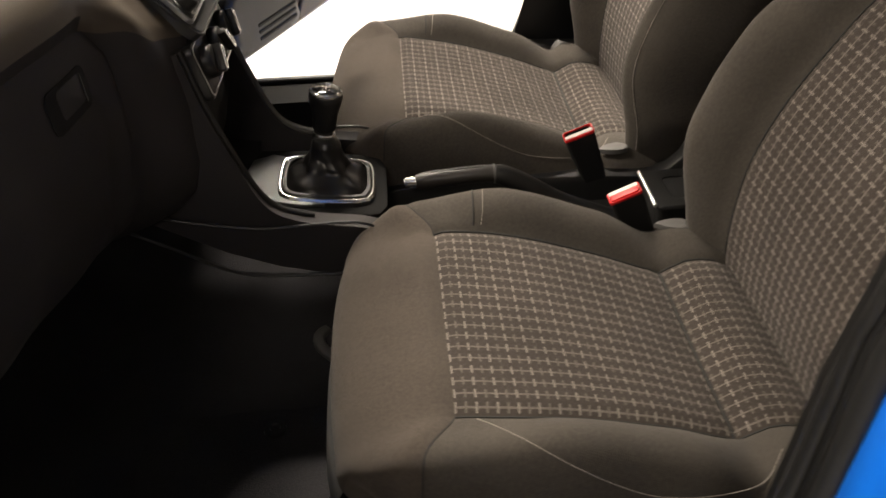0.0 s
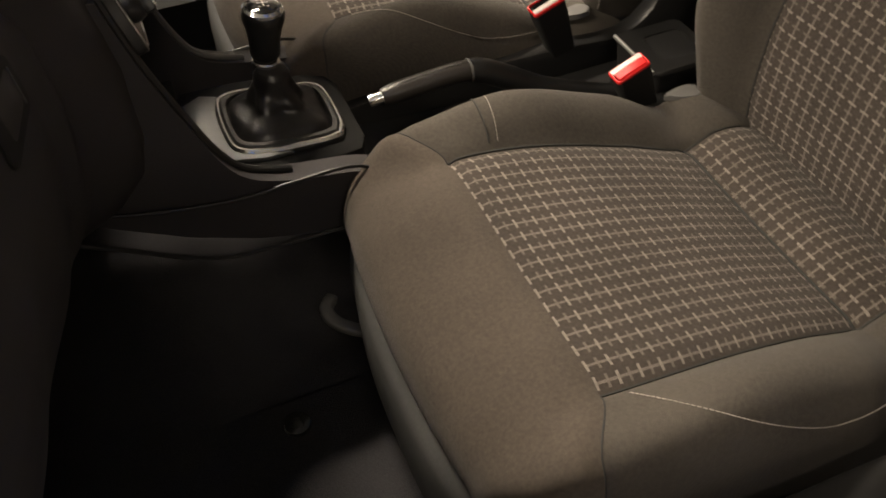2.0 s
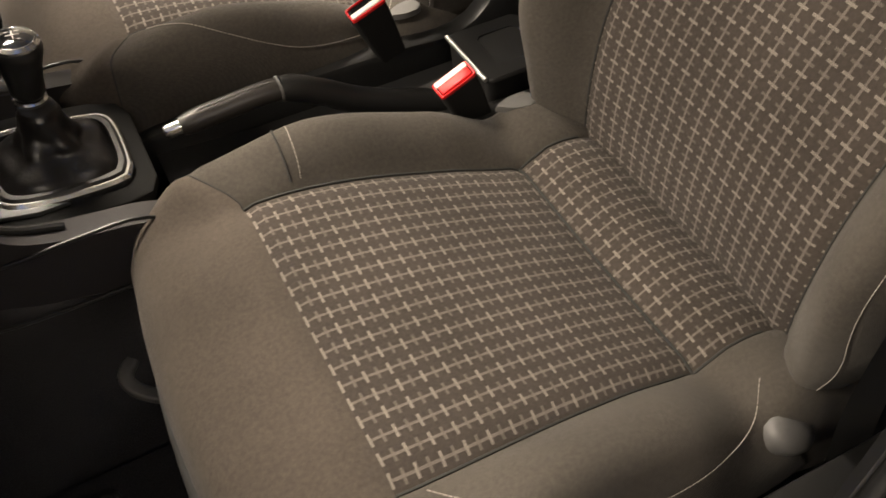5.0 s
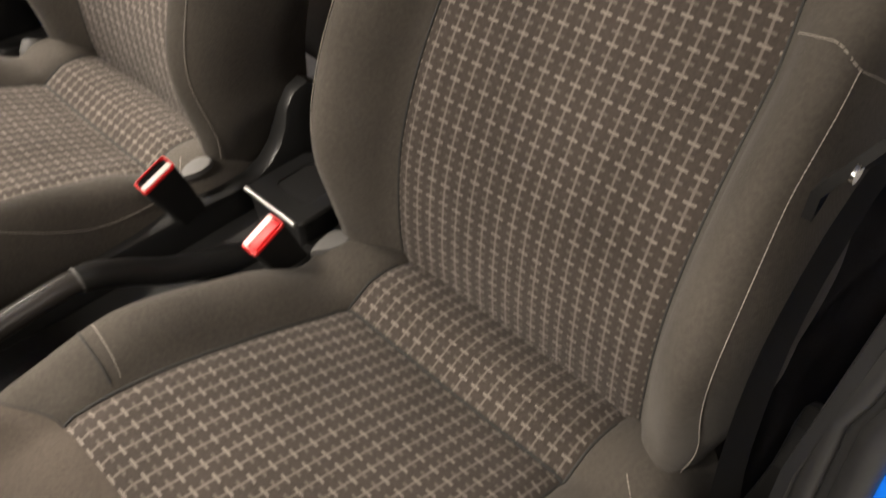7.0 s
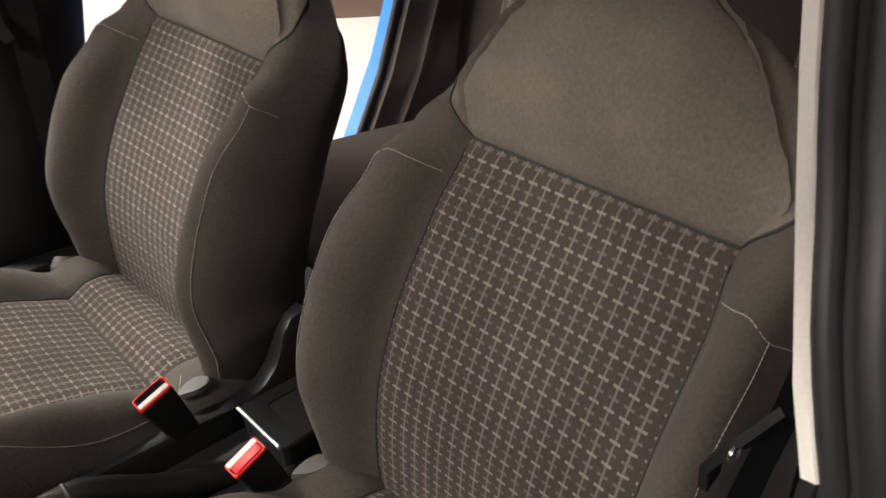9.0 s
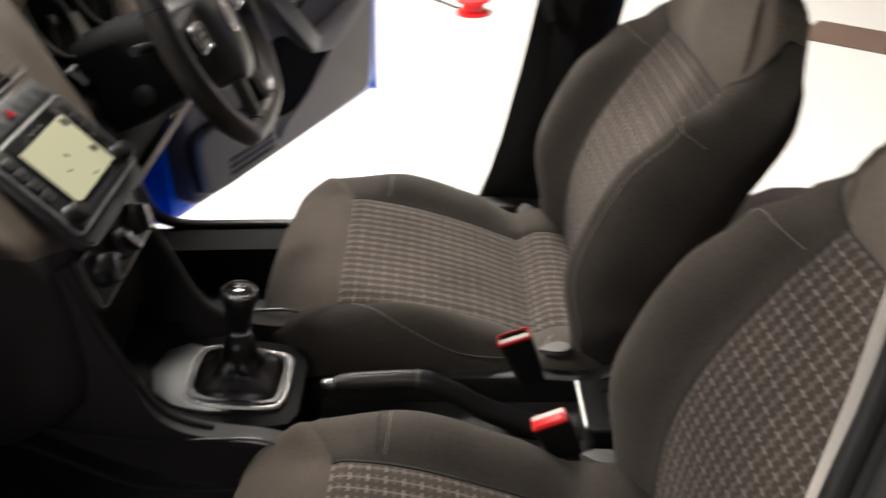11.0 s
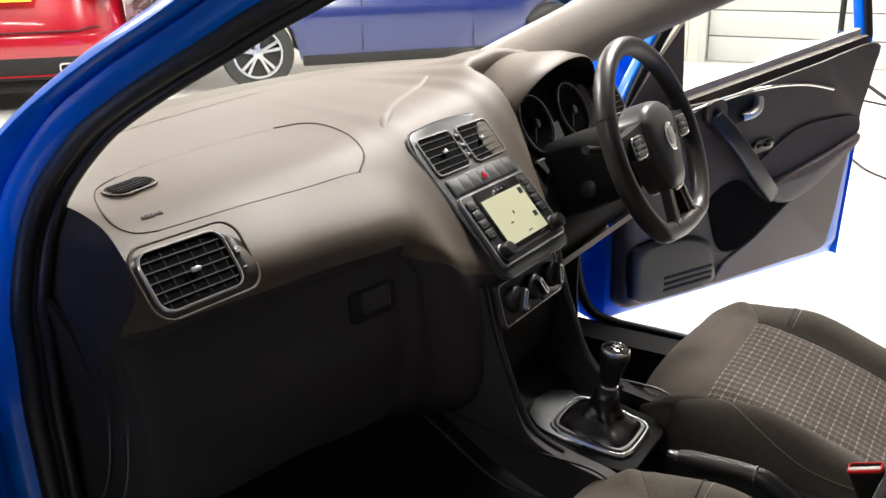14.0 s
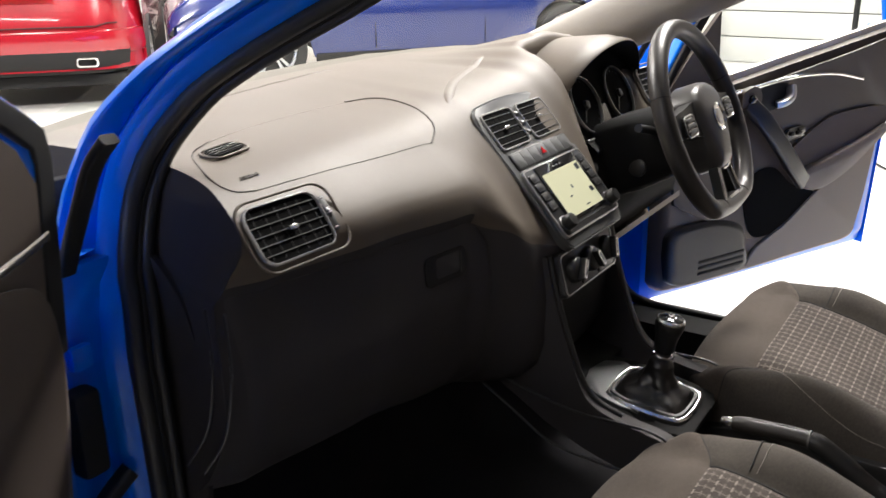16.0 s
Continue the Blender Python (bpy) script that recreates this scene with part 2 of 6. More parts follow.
def solid(name, bm, material, label, category, kind="", group="", smooth=40, m=None):
    """A thing that is one mesh."""
    if m is not None:
        bmesh.ops.transform(bm, matrix=m, verts=bm.verts)
    return tagged(new(name, finish(bm, name, material, smooth)), label, category, group, kind)


def spline(pts, n):
    """n points, evenly spread over a Catmull-Rom curve through pts."""
    p = np.array(pts, float)
    ext = np.vstack([2 * p[0] - p[1], p, 2 * p[-1] - p[-2]])
    out = []
    for k in range(len(p) - 1):
        a, b, c, d = ext[k:k + 4]
        for s in np.linspace(0, 1, 24, endpoint=False):
            out.append(0.5 * (2 * b + (c - a) * s + (2 * a - 5 * b + 4 * c - d) * s * s + (3 * b - a - 3 * c + d) * s ** 3))
    out.append(p[-1])
    out = np.array(out)
    ln = np.concatenate([[0], np.cumsum(np.linalg.norm(np.diff(out, axis=0), axis=1))])
    g = np.linspace(0, ln[-1], n)
    return np.stack([np.interp(g, ln, out[:, i]) for i in range(p.shape[1])], 1)


def curve_at(keys, x):
    """Smooth value at x from (x, value) keys."""
    xs, ys = zip(*keys)
    if x <= xs[0]:
        return ys[0]
    if x >= xs[-1]:
        return ys[-1]
    k = max(i for i in range(len(xs)) if xs[i] <= x)
    s = (x - xs[k]) / (xs[k + 1] - xs[k])
    s = s * s * (3 - 2 * s)
    return ys[k] * (1 - s) + ys[k + 1] * s


def box(c, s, bev=0.003, seg=2, m=None):
    bm = bmesh.new()
    bmesh.ops.create_cube(bm, size=1)
    bmesh.ops.transform(bm, matrix=Matrix.Translation(c) @ Matrix.Diagonal((*s, 1)), verts=bm.verts)
    if bev:
        bmesh.ops.bevel(bm, geom=bm.edges[:], offset=min(bev, min(s) * 0.45), segments=seg, affect="EDGES", profile=0.6)
    if m is not None:
        bmesh.ops.transform(bm, matrix=m, verts=bm.verts)
    return bm


def join(*bms):
    base = bms[0]
    for other in bms[1:]:
        me = bpy.data.meshes.new("tmp")
        other.to_mesh(me)
        other.free()
        base.from_mesh(me)
        bpy.data.meshes.remove(me)
    return base


def loft(rings, closed=True, cap=True, uv=None):
    """Skin rings of equal length; uv(i, j) gives metric coordinates."""
    bm = bmesh.new()
    vs = [[bm.verts.new(p) for p in r] for r in rings]
    n = len(rings[0])
    lay = bm.loops.layers.uv.new("UVMap") if uv else None
    for i in range(len(rings) - 1):
        for j in range(n if closed else n - 1):
            k = (j + 1) % n
            try:
                f = bm.faces.new((vs[i][j], vs[i][k], vs[i + 1][k], vs[i + 1][j]))
            except ValueError:
                continue
            if lay:
                for lp, (a, b2) in zip(f.loops, ((i, j), (i, j + 1), (i + 1, j + 1), (i + 1, j))):
                    lp[lay].uv = uv(a, b2)
    if cap and closed:
        for r in (vs[0], vs[-1]):
            try:
                bm.faces.new(r)
            except ValueError:
                pass
    return bm


def sweep(path, profile, up=(0, 0, 1), closed=False, cap=True, scale=None):
    """Profile (a, b) along a path: a sideways, b along up as far as square to the path."""
    P = [Vector(p) for p in path]
    n = len(P)
    rings = []
    upv = Vector(up)
    for i in range(n):
        if closed:
            tg = P[(i + 1) % n] - P[i - 1]
        else:
            tg = P[min(i + 1, n - 1)] - P[max(i - 1, 0)]
        tg.normalize()
        side = tg.cross(upv)
        if side.length < 1e-5:
            side = tg.cross(Vector((1, 0.01, 0)))
        side.normalize()
        nv = side.cross(tg)
        k = scale[i] if scale is not None else 1
        rings.append([P[i] + side * a * k + nv * b * k for a, b in profile])
    if closed:
        rings.append(rings[0])
        bm = loft(rings, cap=False)
        bmesh.ops.remove_doubles(bm, verts=bm.verts, dist=1e-6)
        return bm
    return loft(rings, cap=cap)


def circle(r, n=12, ry=None):
    return [(r * math.cos(2 * math.pi * k / n), (ry or r) * math.sin(2 * math.pi * k / n)) for k in range(n)]


def rounded(w, h, r, n=4):
    """Corner points of a rounded rectangle, w by h, about 0."""
    out = []
    for cx, cy, a0 in ((w / 2 - r, h / 2 - r, 0), (-w / 2 + r, h / 2 - r, 90), (-w / 2 + r, -h / 2 + r, 180), (w / 2 - r, -h / 2 + r, 270)):
        for k in range(n + 1):
            a = radians(a0 + 90 * k / n)
            out.append((cx + r * math.cos(a), cy + r * math.sin(a)))
    return out


def tube(path, r, n=10, closed=False, up=(0, 0, 1), scale=None):
    return sweep(path, circle(r, n), up, closed, True, scale)


def lathe(profile, n=24, m=None):
    """Turn (radius, height) points about z."""
    bm = loft([[(r * math.cos(2 * math.pi * k / n), r * math.sin(2 * math.pi * k / n), z) for k in range(n)] for r, z in profile])
    if m is not None:
        bmesh.ops.transform(bm, matrix=m, verts=bm.verts)
    return bm


def prism(outline, depth, m=None, bev=0.0, seg=2):
    """Outline in xy, raised by depth along z, edges of the top rounded."""
    bm = bmesh.new()
    n = len(outline)
    lo = [bm.verts.new((x, y, 0)) for x, y in outline]
    hi = [bm.verts.new((x, y, depth)) for x, y in outline]
    bm.faces.new(lo[::-1])
    top = bm.faces.new(hi)
    for k in range(n):
        bm.faces.new((lo[k], lo[(k + 1) % n], hi[(k + 1) % n], hi[k]))
    if bev:
        bmesh.ops.bevel(bm, geom=list(top.edges), offset=bev, segments=seg, affect="EDGES", profile=0.5)
    if m is not None:
        bmesh.ops.transform(bm, matrix=m, verts=bm.verts)
    return bm


def ring_plate(outer, inner, depth, m=None, bev=0.0):
    """A frame between two outlines with the same number of points."""
    bm = bmesh.new()
    n = len(outer)
    rows = [[bm.verts.new((x, y, z)) for x, y in o] for o, z in ((outer, 0), (outer, depth - bev), ([(x * (1 - 1e-9), y) for x, y in outer], depth), (inner, depth), (inner, 0))]
    if bev:
        for k, v in enumerate(rows[2]):
            ix, iy = inner[k]
            dx, dy = ix - v.co.x, iy - v.co.y
            ln = math.hypot(dx, dy) or 1
            v.co.x += dx / ln * bev
            v.co.y += dy / ln * bev
    for a, b in zip(rows, rows[1:] + rows[:1]):
        for k in range(n):
            try:
                bm.faces.new((a[k], a[(k + 1) % n], b[(k + 1) % n], b[k]))
            except ValueError:
                pass
    if m is not None:
        bmesh.ops.transform(bm, matrix=m, verts=bm.verts)
    return bm


def facing(at, right, upw):
    """Frame with x to the right, y up and z out of a panel."""
    r = Vector(right).normalized()
    z = r.cross(Vector(upw)).normalized()
    u = z.cross(r)
    m = Matrix((r, u, z)).transposed().to_4x4()
    m.translation = Vector(at)
    return m


def stitches(path, parent, name="stitching", step=0.0046, r=0.00048, material=None):
    """Dashes of thread along a seam, in one mesh."""
    p = spline(path, max(3, int(sum(np.linalg.norm(np.diff(np.array(path, float), axis=0), axis=1)) / step)))
    bms = []
    for a, b in zip(p[:-1], p[1:]):
        bms.append(tube([a, a * 0.25 + b * 0.75], r, 5))
    return part(name, join(*bms), material or STITCH, parent)


# ================= showroom shell =================
def slab(name, lo, hi, material, label, category, bev=0.0):
    c = [(a + b) / 2 for a, b in zip(lo, hi)]
    s = [b - a for a, b in zip(lo, hi)]
    return solid(name, box(c, s, bev), material, label, category, "structure", smooth=0)


slab("floor", (-14, -7, -0.2), (9, 12, 0), FLOOR, "pale glossy showroom floor under the cars", "floor")
# Ceiling, east and south walls are unseen and darkened against bounced light.
slab("ceiling", (-14, -7, CEIL), (9, 12, CEIL + 0.2), CEILING, "unseen flat ceiling, grey to hold down bounced light", "ceiling")
slab("wall_west", (-14.2, -7, 0), (-14, 12, CEIL), WALL, "pale painted showroom wall", "wall")
slab("wall_east", (9, -7, 0), (9.2, 12, CEIL), DARKWALL, "unseen wall, dark grey to hold down bounced light", "wall")
slab("wall_south", (-14, -7.2, 0), (9, -7, CEIL), DARKWALL, "unseen wall, dark grey to hold down bounced light", "wall")
# the far wall has an opening with a sectional door
slab("wall_north", (-14, 8.2, 0), (-2.35, 8.4, CEIL), WALL, "pale painted wall beside the sectional door", "wall")
slab("wall_north_2", (1.6, 8.2, 0), (9, 8.4, CEIL), WALL, "pale painted wall beside the sectional door", "wall")
slab("wall_north_3", (-2.35, 8.2, 2.6), (1.6, 8.4, CEIL), WALL, "pale painted wall over the sectional door", "wall")

solid("floor_strip", box((0, 0, 0.004), (3.4, 0.33, 0.008), 0.003, m=pose(3.35, 2.18, 0, 0, 0, -39.8)), FLOORBAND, "brown strip laid across the pale showroom floor", "floor strip", "structure", smooth=30)

gdoor = thing("door_1", (-0.4, 8.3, 0), "closed grey sectional metal garage door", "garage door", kind="structure")
for k in range(10):
    part("panel", box((-0.375, 8.3, 0.13 + 0.26 * k), (3.92, 0.05, 0.25), 0.006), DOORMETAL, gdoor, smooth=30)
for sx in (-2.36, 1.6):
    part("track", box((sx, 8.17, 1.3), (0.07, 0.06, 2.6), 0.006), DOORMETAL, gdoor, "grey steel guide rail", smooth=30)
for k in range(9):
    solid("wall_rib", box((-2.55 - 0.16 * k, 8.185, 1.5), (0.05, 0.03, 3.0), 0.008), WALL, "raised rib of the pale metal wall cladding", "wall cladding", "structure", "ribs of the wall cladding", 30)
solid("baseboard", box((5.3, 8.16, 0.1), (7.3, 0.08, 0.2), 0.01), FLOORBAND, "brown skirting along the showroom wall", "skirting", "structure", smooth=30)

for lx, ly in LAMP_SPOTS:
    lt = thing("ceiling_light", (lx, ly, CEIL), "white batten light with two glowing tubes on the unseen ceiling", "ceiling light", "ceiling lights")
    part("housing", box((lx, ly, CEIL - 0.04), (1.66, 0.3, 0.08), 0.01), CEILING, lt, smooth=30)
    for dy in (-0.08, 0.08):
        part("tube", tube([(lx - 0.78, ly + dy, CEIL - 0.1), (lx + 0.78, ly + dy, CEIL - 0.1)], 0.016, 10), LAMPGLOW, lt, "glowing white tube")


# side sections lean in towards the roof
LEAN = [(0.30, 0.690), (0.80, 0.685), (0.90, 0.670), (0.95, 0.648), (1.0, 0.628), (1.08, 0.602), (1.15, 0.588), (1.25, 0.565), (1.45, 0.525)]


def side_y(z, x=-0.4):
    """Half width of the door opening at a height; it widens from the windscreen towards the centre pillar."""
    more = 0.045 * min(1, max(0, (x - 0.05) / 0.3)) * min(1, max(0, (z - 0.78) / 0.15))
    return float(np.interp(z, [a for a, b in LEAN], [b for a, b in LEAN])) + more


# ================= seats =================
CUSHION = [(0.075, 0.405), (0.045, 0.43), (0.020, 0.485), (0.027, 0.523), (0.058, 0.547), (0.10, 0.556), (0.14, 0.558), (0.25, 0.538), (0.35, 0.508), (0.43, 0.478), (0.468, 0.490), (0.51, 0.486), (0.57, 0.455)]
BACK = [(0.535, 0.415), (0.522, 0.47), (0.522, 0.55), (0.535, 0.63), (0.568, 0.71), (0.618, 0.79), (0.668, 0.865), (0.690, 0.925), (0.702, 0.965), (0.714, 0.998), (0.730, 1.022), (0.750, 1.038), (0.775, 1.045)]


def seat_rings(line, n, shape):
    """Rings square to a line in the x-z plane. shape(i, x, z) gives (y, out) pairs; out is along the line's normal."""
    c = spline(line, n)
    tg = np.gradient(c, axis=0)
    tg /= np.linalg.norm(tg, axis=1)[:, None]
    nrm = np.stack([-tg[:, 1], tg[:, 0]], 1)
    rows = []
    for i in range(n):
        rows.append([(c[i, 0] + o * nrm[i, 0], y, c[i, 1] + o * nrm[i, 1]) for y, o in shape(i, c[i, 0], c[i, 1])])
    arc = np.concatenate([[0], np.cumsum(np.linalg.norm(np.diff(c, axis=0), axis=1))])
    return c, np.array(rows), arc


def half_profile(ins, ridge, h, w, drop, floor_out, sag=0.0, dip=1.0):
    """Half of a padded section from the middle outwards: insert, seam, bolster, side."""
    pts = [(0, -sag), (ins * 0.5, -sag * 0.7), (ins * 0.93, -0.001 * dip), (ins, -0.006 * dip), (ins + 0.006, 0.0), ((ins + ridge) / 2, h * 0.68), (ridge, h),
           ((ridge + w) / 2 + 0.004, h - drop * 0.22), (w, h - drop), (w + 0.002, (h - drop) * 0.4 + floor_out * 0.6), (w - 0.006, floor_out)]
    return pts


def resample(pts, marks, counts):
    """Straight-through spline, with given numbers of points between the marked indices."""
    dense = []
    for (a, b), n in zip(zip(marks[:-1], marks[1:]), counts):
        sub = spline(pts[a:b + 1], n + 1)
        dense.extend(sub[:-1])
    dense.append(np.array(pts[marks[-1]]))
    return np.array(dense)


def section_of(half):
    """The whole section from the inboard side to the outboard side; the insert's edge falls on a point."""
    h = resample(half, (0, 3, 10), (9, 22))
    left = [(-y, o) for y, o in h[:0:-1]]
    return left + [tuple(q) for q in h]


NJ = 63            # points over a section
JI = (22, 40)      # the insert's first and last point


def patch(rows, arc, i0, i1, j0, j1, wid):
    """Part of a padded surface as an open sheet with metric UV."""
    sub = [rows[i][j0:j1 + 1] for i in range(i0, i1 + 1)]
    ys = wid[j0:j1 + 1]
    return loft([[tuple(p) for p in r] for r in sub], closed=False, cap=False, uv=lambda a, b: (float(ys[min(b, len(ys) - 1)]), float(arc[i0 + a])))


def row_at(rows, i, j):
    """Point between two rows."""
    k = int(math.floor(i))
    return rows[k][j] + (rows[k + 1][j] - rows[k][j]) * (i - k)


def make_seat(yc, s, label):
    """s: +1 where outboard is +y, -1 where it is -y."""
    seat = thing("front_seat", (0.35, yc, 0.30), label, "car seat", "front seats")

    def flip(rows):
        r = rows.copy()
        r[:, :, 1] = yc + s * rows[:, :, 1]
        return r

    # ---- cushion
    NC = 64

    def cush(i, x, z):
        t = i / (NC - 1)
        nose = 1 - min(1, max(0, (x - 0.02) / 0.13)) if t < 0.5 else 0
        h = curve_at([(0.05, 0.0), (0.14, 0.010), (0.235, 0.032), (0.35, 0.026), (0.45, 0.012), (0.57, 0.0)], x) * (1 if t > 0.28 else 0.3)
        w = curve_at([(0.0, 0.184), (0.10, 0.200), (0.18, 0.212), (0.27, 0.236), (0.36, 0.247), (0.6, 0.252), (1.0, 0.245)], t)
        ins = curve_at([(0.12, 0.169), (0.45, 0.151)], x) - 0.02 * nose
        seam = min(1, max(0, (x - 0.122) / 0.018)) if t > 0.2 else 0.0
        return section_of(half_profile(ins, min(ins + 0.052, w - 0.022), h, w, 0.05, -0.115 + 0.05 * nose, sag=(0.004 - 0.006 * nose) * min(1, 0.2 + 5 * seam), dip=seam))

    c, rows, arc = seat_rings(CUSHION, NC, cush)
    rows = flip(rows)
    wid = np.array([q[0] for q in cush(NC // 2, 0.3, 0.5)])
    kf = int(np.argmin(np.abs(c[:, 0] - 0.14) + (np.arange(NC) < 18) * 9))
    kr = int(np.argmin(np.abs(c[:, 0] - 0.433) + (np.arange(NC) < 30) * 9))
    # the front roll bows forward in the middle
    for i in range(NC):
        fr = 1.0 if i < 12 else math.exp(-((c[i, 0] - 0.02) / 0.05) ** 2)
        for j in range(NJ):
            rows[i, j, 0] -= 0.013 * fr * max(0, 1 - ((rows[i, j, 1] - yc) / 0.19) ** 2)
    # the seam behind the front roll runs forward over the bolsters
    for i in range(NC):
        for j in range(NJ):
            v = abs(rows[i, j, 1] - yc)
            fo = curve_at([(0.162, 0.0), (0.235, 1.0)], v)
            rows[i, j, 0] -= 0.036 * fo * math.exp(-((c[i, 0] - 0.13) / 0.07) ** 2) * (1 if i > 12 else 0.4)
    # the inboard front corner falls away
    for i in range(NC):
        for j in range(NJ // 2):
            v = abs(rows[i, j, 1] - yc)
            rows[i, j, 2] -= 0.016 * curve_at([(0.08, 0.0), (0.20, 1.0)], v) * math.exp(-((c[i, 0] - 0.08) / 0.08) ** 2) * (1 if i > 8 else 0.5)
    # a shallow trough along the cross seams
    for k, d in ((kf, 0.003), (kr, 0.006)):
        rows[k, :, 2] -= d * (1 if k == kf else 0)
        if k == kr:
            rows[k, JI[0]:JI[1] + 1, 2] -= d
    cushion = part("cushion", patch(rows, arc, 0, kf, 0, NJ - 1, wid), NOSECLOTH, seat, "brown-grey cloth front roll of the cushion", 60)
    part("cushion_insert", patch(rows, arc, kf, kr, JI[0], JI[1], wid), CHECK, seat, "checked woven cloth insert", 60)
    part("cushion_rear_band", patch(rows, arc, kr, NC - 1, JI[0], JI[1], wid), CHECK, seat, "checked woven cloth band", 60)
    part("bolster", patch(rows, arc, kf, NC - 1, 0, JI[0], wid), CLOTH, seat, "", 60)
    part("bolster", patch(rows, arc, kf, NC - 1, JI[1], NJ - 1, wid), CLOTH, seat, "", 60)
    lift = np.array([0, 0, 0.0012])
    for j in JI:
        part("seam_bead", tube([rows[i][j] + lift for i in range(kf, NC - 6)], 0.0016, 6), PIPING, seat)
    part("seam_bead", tube([rows[kr][j] + lift for j in range(JI[0], JI[1] + 1)], 0.0016, 6), PIPING, seat)
    # Dark beads paint the shaded fold behind the roll; it has no piping.
    for j0, j1 in ((8, JI[0]), (JI[1], NJ - 9)):
        part("seam_bead", tube([rows[kf][j] + lift * 0.3 for j in range(j0, j1 + 1)], 0.0009, 6), PIPING, seat)
    # cross seams of the bolsters with pale thread: straight inboard, a long bow outboard
    ks = int(np.argmin(np.abs(c[:, 0] - 0.222) + (np.arange(NC) < 18) * 9))
    # both seats are cut alike, so the driver's seams lie the other way round
    def J(j):
        return j if s < 0 else NJ - 1 - j
    part("seam_bead", tube([row_at(rows, ks - 2.6 * (j - 6) / 16, J(j)) + lift for j in range(6, JI[0])], 0.0011, 6), PIPING, seat)
    stitches([row_at(rows, ks + 0.9 - 2.6 * (j - 6) / 16, J(j)) + lift * 0.7 for j in range(7, JI[0], 2)], seat)
    bow = []
    for x, dj in ((0.165, 1), (0.185, 4), (0.21, 7), (0.24, 9.5), (0.28, 11), (0.33, 11.5), (0.38, 10.5), (0.43, 8), (0.47, 5)):
        i = int(np.argmin(np.abs(c[:, 0] - x) + (np.arange(NC) < 18) * 9))
        j0 = int(dj)
        q0, q1 = rows[i][J(JI[1] + j0)], rows[i][J(JI[1] + j0 + 1)]
        bow.append(q0 + (q1 - q0) * (dj - j0) + np.array([0, -0.0016, 0.0016]))
    stitches(bow, seat)

    # ---- backrest
    NB = 72

    def back(i, x, z):
        h = curve_at([(0.43, 0.012), (0.50, 0.035), (0.64, 0.064), (0.75, 0.066), (0.82, 0.048), (0.87, 0.018), (0.92, -0.012), (0.96, -0.016), (1.0, -0.012), (1.1, -0.006)], z)
        w = curve_at([(0.41, 0.205), (0.47, 0.225), (0.56, 0.244), (0.68, 0.252), (0.76, 0.244), (0.82, 0.235), (0.87, 0.229), (0.905, 0.216), (0.935, 0.196), (0.96, 0.178), (0.985, 0.163), (1.005, 0.146), (1.022, 0.122), (1.036, 0.09), (1.046, 0.055)], z)
        ins = curve_at([(0.80, 0.163), (0.862, 0.156), (0.935, max(0.03, w - 0.024))], z)
        return section_of(half_profile(ins, max(ins + 0.012, min(0.214, w - 0.02)) if z < 0.90 else ins + 0.012, h, w + 0.002, 0.052, curve_at([(0.42, -0.08), (0.55, -0.115), (0.70, -0.102), (0.85, -0.092), (0.98, -0.07), (1.04, -0.055)], z), sag=curve_at([(0.85, 0.008), (0.92, -0.016), (1.0, -0.016), (1.04, -0.004)], z)))

    c, rows, arc = seat_rings(BACK, NB, back)
    front = rows.copy()
    rows = flip(rows)
    wid = np.array([q[0] for q in back(NB // 3, 0.54, 0.66)])
    kb = int(np.argmin(np.abs(c[:, 1] - 0.468)))
    kt = int(np.argmin(np.abs(c[:, 1] - 0.868)))
    rows[kt, JI[0] - 1:JI[1] + 2, 0] += 0.008
    part("backrest_insert", patch(rows, arc, kb - 3, kt, JI[0], JI[1], wid), CHECK, seat, "checked woven cloth insert", 60)
    # head panel: its lower corners sweep up and out over the shoulders
    part("head_panel", patch(rows, arc, kt, NB - 1, JI[0], JI[1], wid), HEADCLOTH, seat, "paler grey cloth panel of the fixed headrest", 60)
    kh = int(np.argmin(np.abs(c[:, 1] - 0.93)))
    def seam_row(j):
        d = JI[0] - j if j < NJ // 2 else j - JI[1]
        return kt + (kh + 3 - kt) * min(1, d / 14) ** 0.8

    def side_patch(j0, j1, lo, hi, n):
        """Sheet between two seams that run across the rows."""
        at = [[min(NB - 1.001, lo(j) + (hi(j) - lo(j)) * k / n) for j in range(j0, j1 + 1)] for k in range(n + 1)]
        return loft([[tuple(row_at(rows, a, j0 + m)) for m, a in enumerate(r)] for r in at], closed=False, cap=False,
                    uv=lambda a, b: (float(wid[j0 + min(b, j1 - j0)]), float(np.interp(at[min(a, n)][min(b, j1 - j0)], range(NB), arc))))
    for j0, j1 in ((0, JI[0]), (JI[1], NJ - 1)):
        part("backrest_bolster", side_patch(j0, j1, lambda j: 0, seam_row, 46), CLOTH, seat, "", 60)
        part("headrest_side", side_patch(j0, j1, seam_row, lambda j: NB - 1, 24), HEADCLOTH, seat, "", 60)
        part("seam_bead", tube([row_at(rows, seam_row(j), j) + np.array([-0.0008, 0, 0.0006]) for j in range(j0 + (6 if j0 == 0 else 0), j1 + 1 - (0 if j0 == 0 else 6))], 0.0015, 6), PIPING, seat)
    part("backrest_foot", patch(rows, arc, 0, kb - 3, JI[0], JI[1], wid), CLOTH, seat, "", 60)
    # rear shell
    shell = []
    for i in range(NB):
        a, b = rows[i][0], rows[i][-1]
        tgx = c[min(i + 1, NB - 1)] - c[max(i - 1, 0)]
        tgx = tgx / np.linalg.norm(tgx)
        bk = np.array([tgx[1], 0, -tgx[0]])
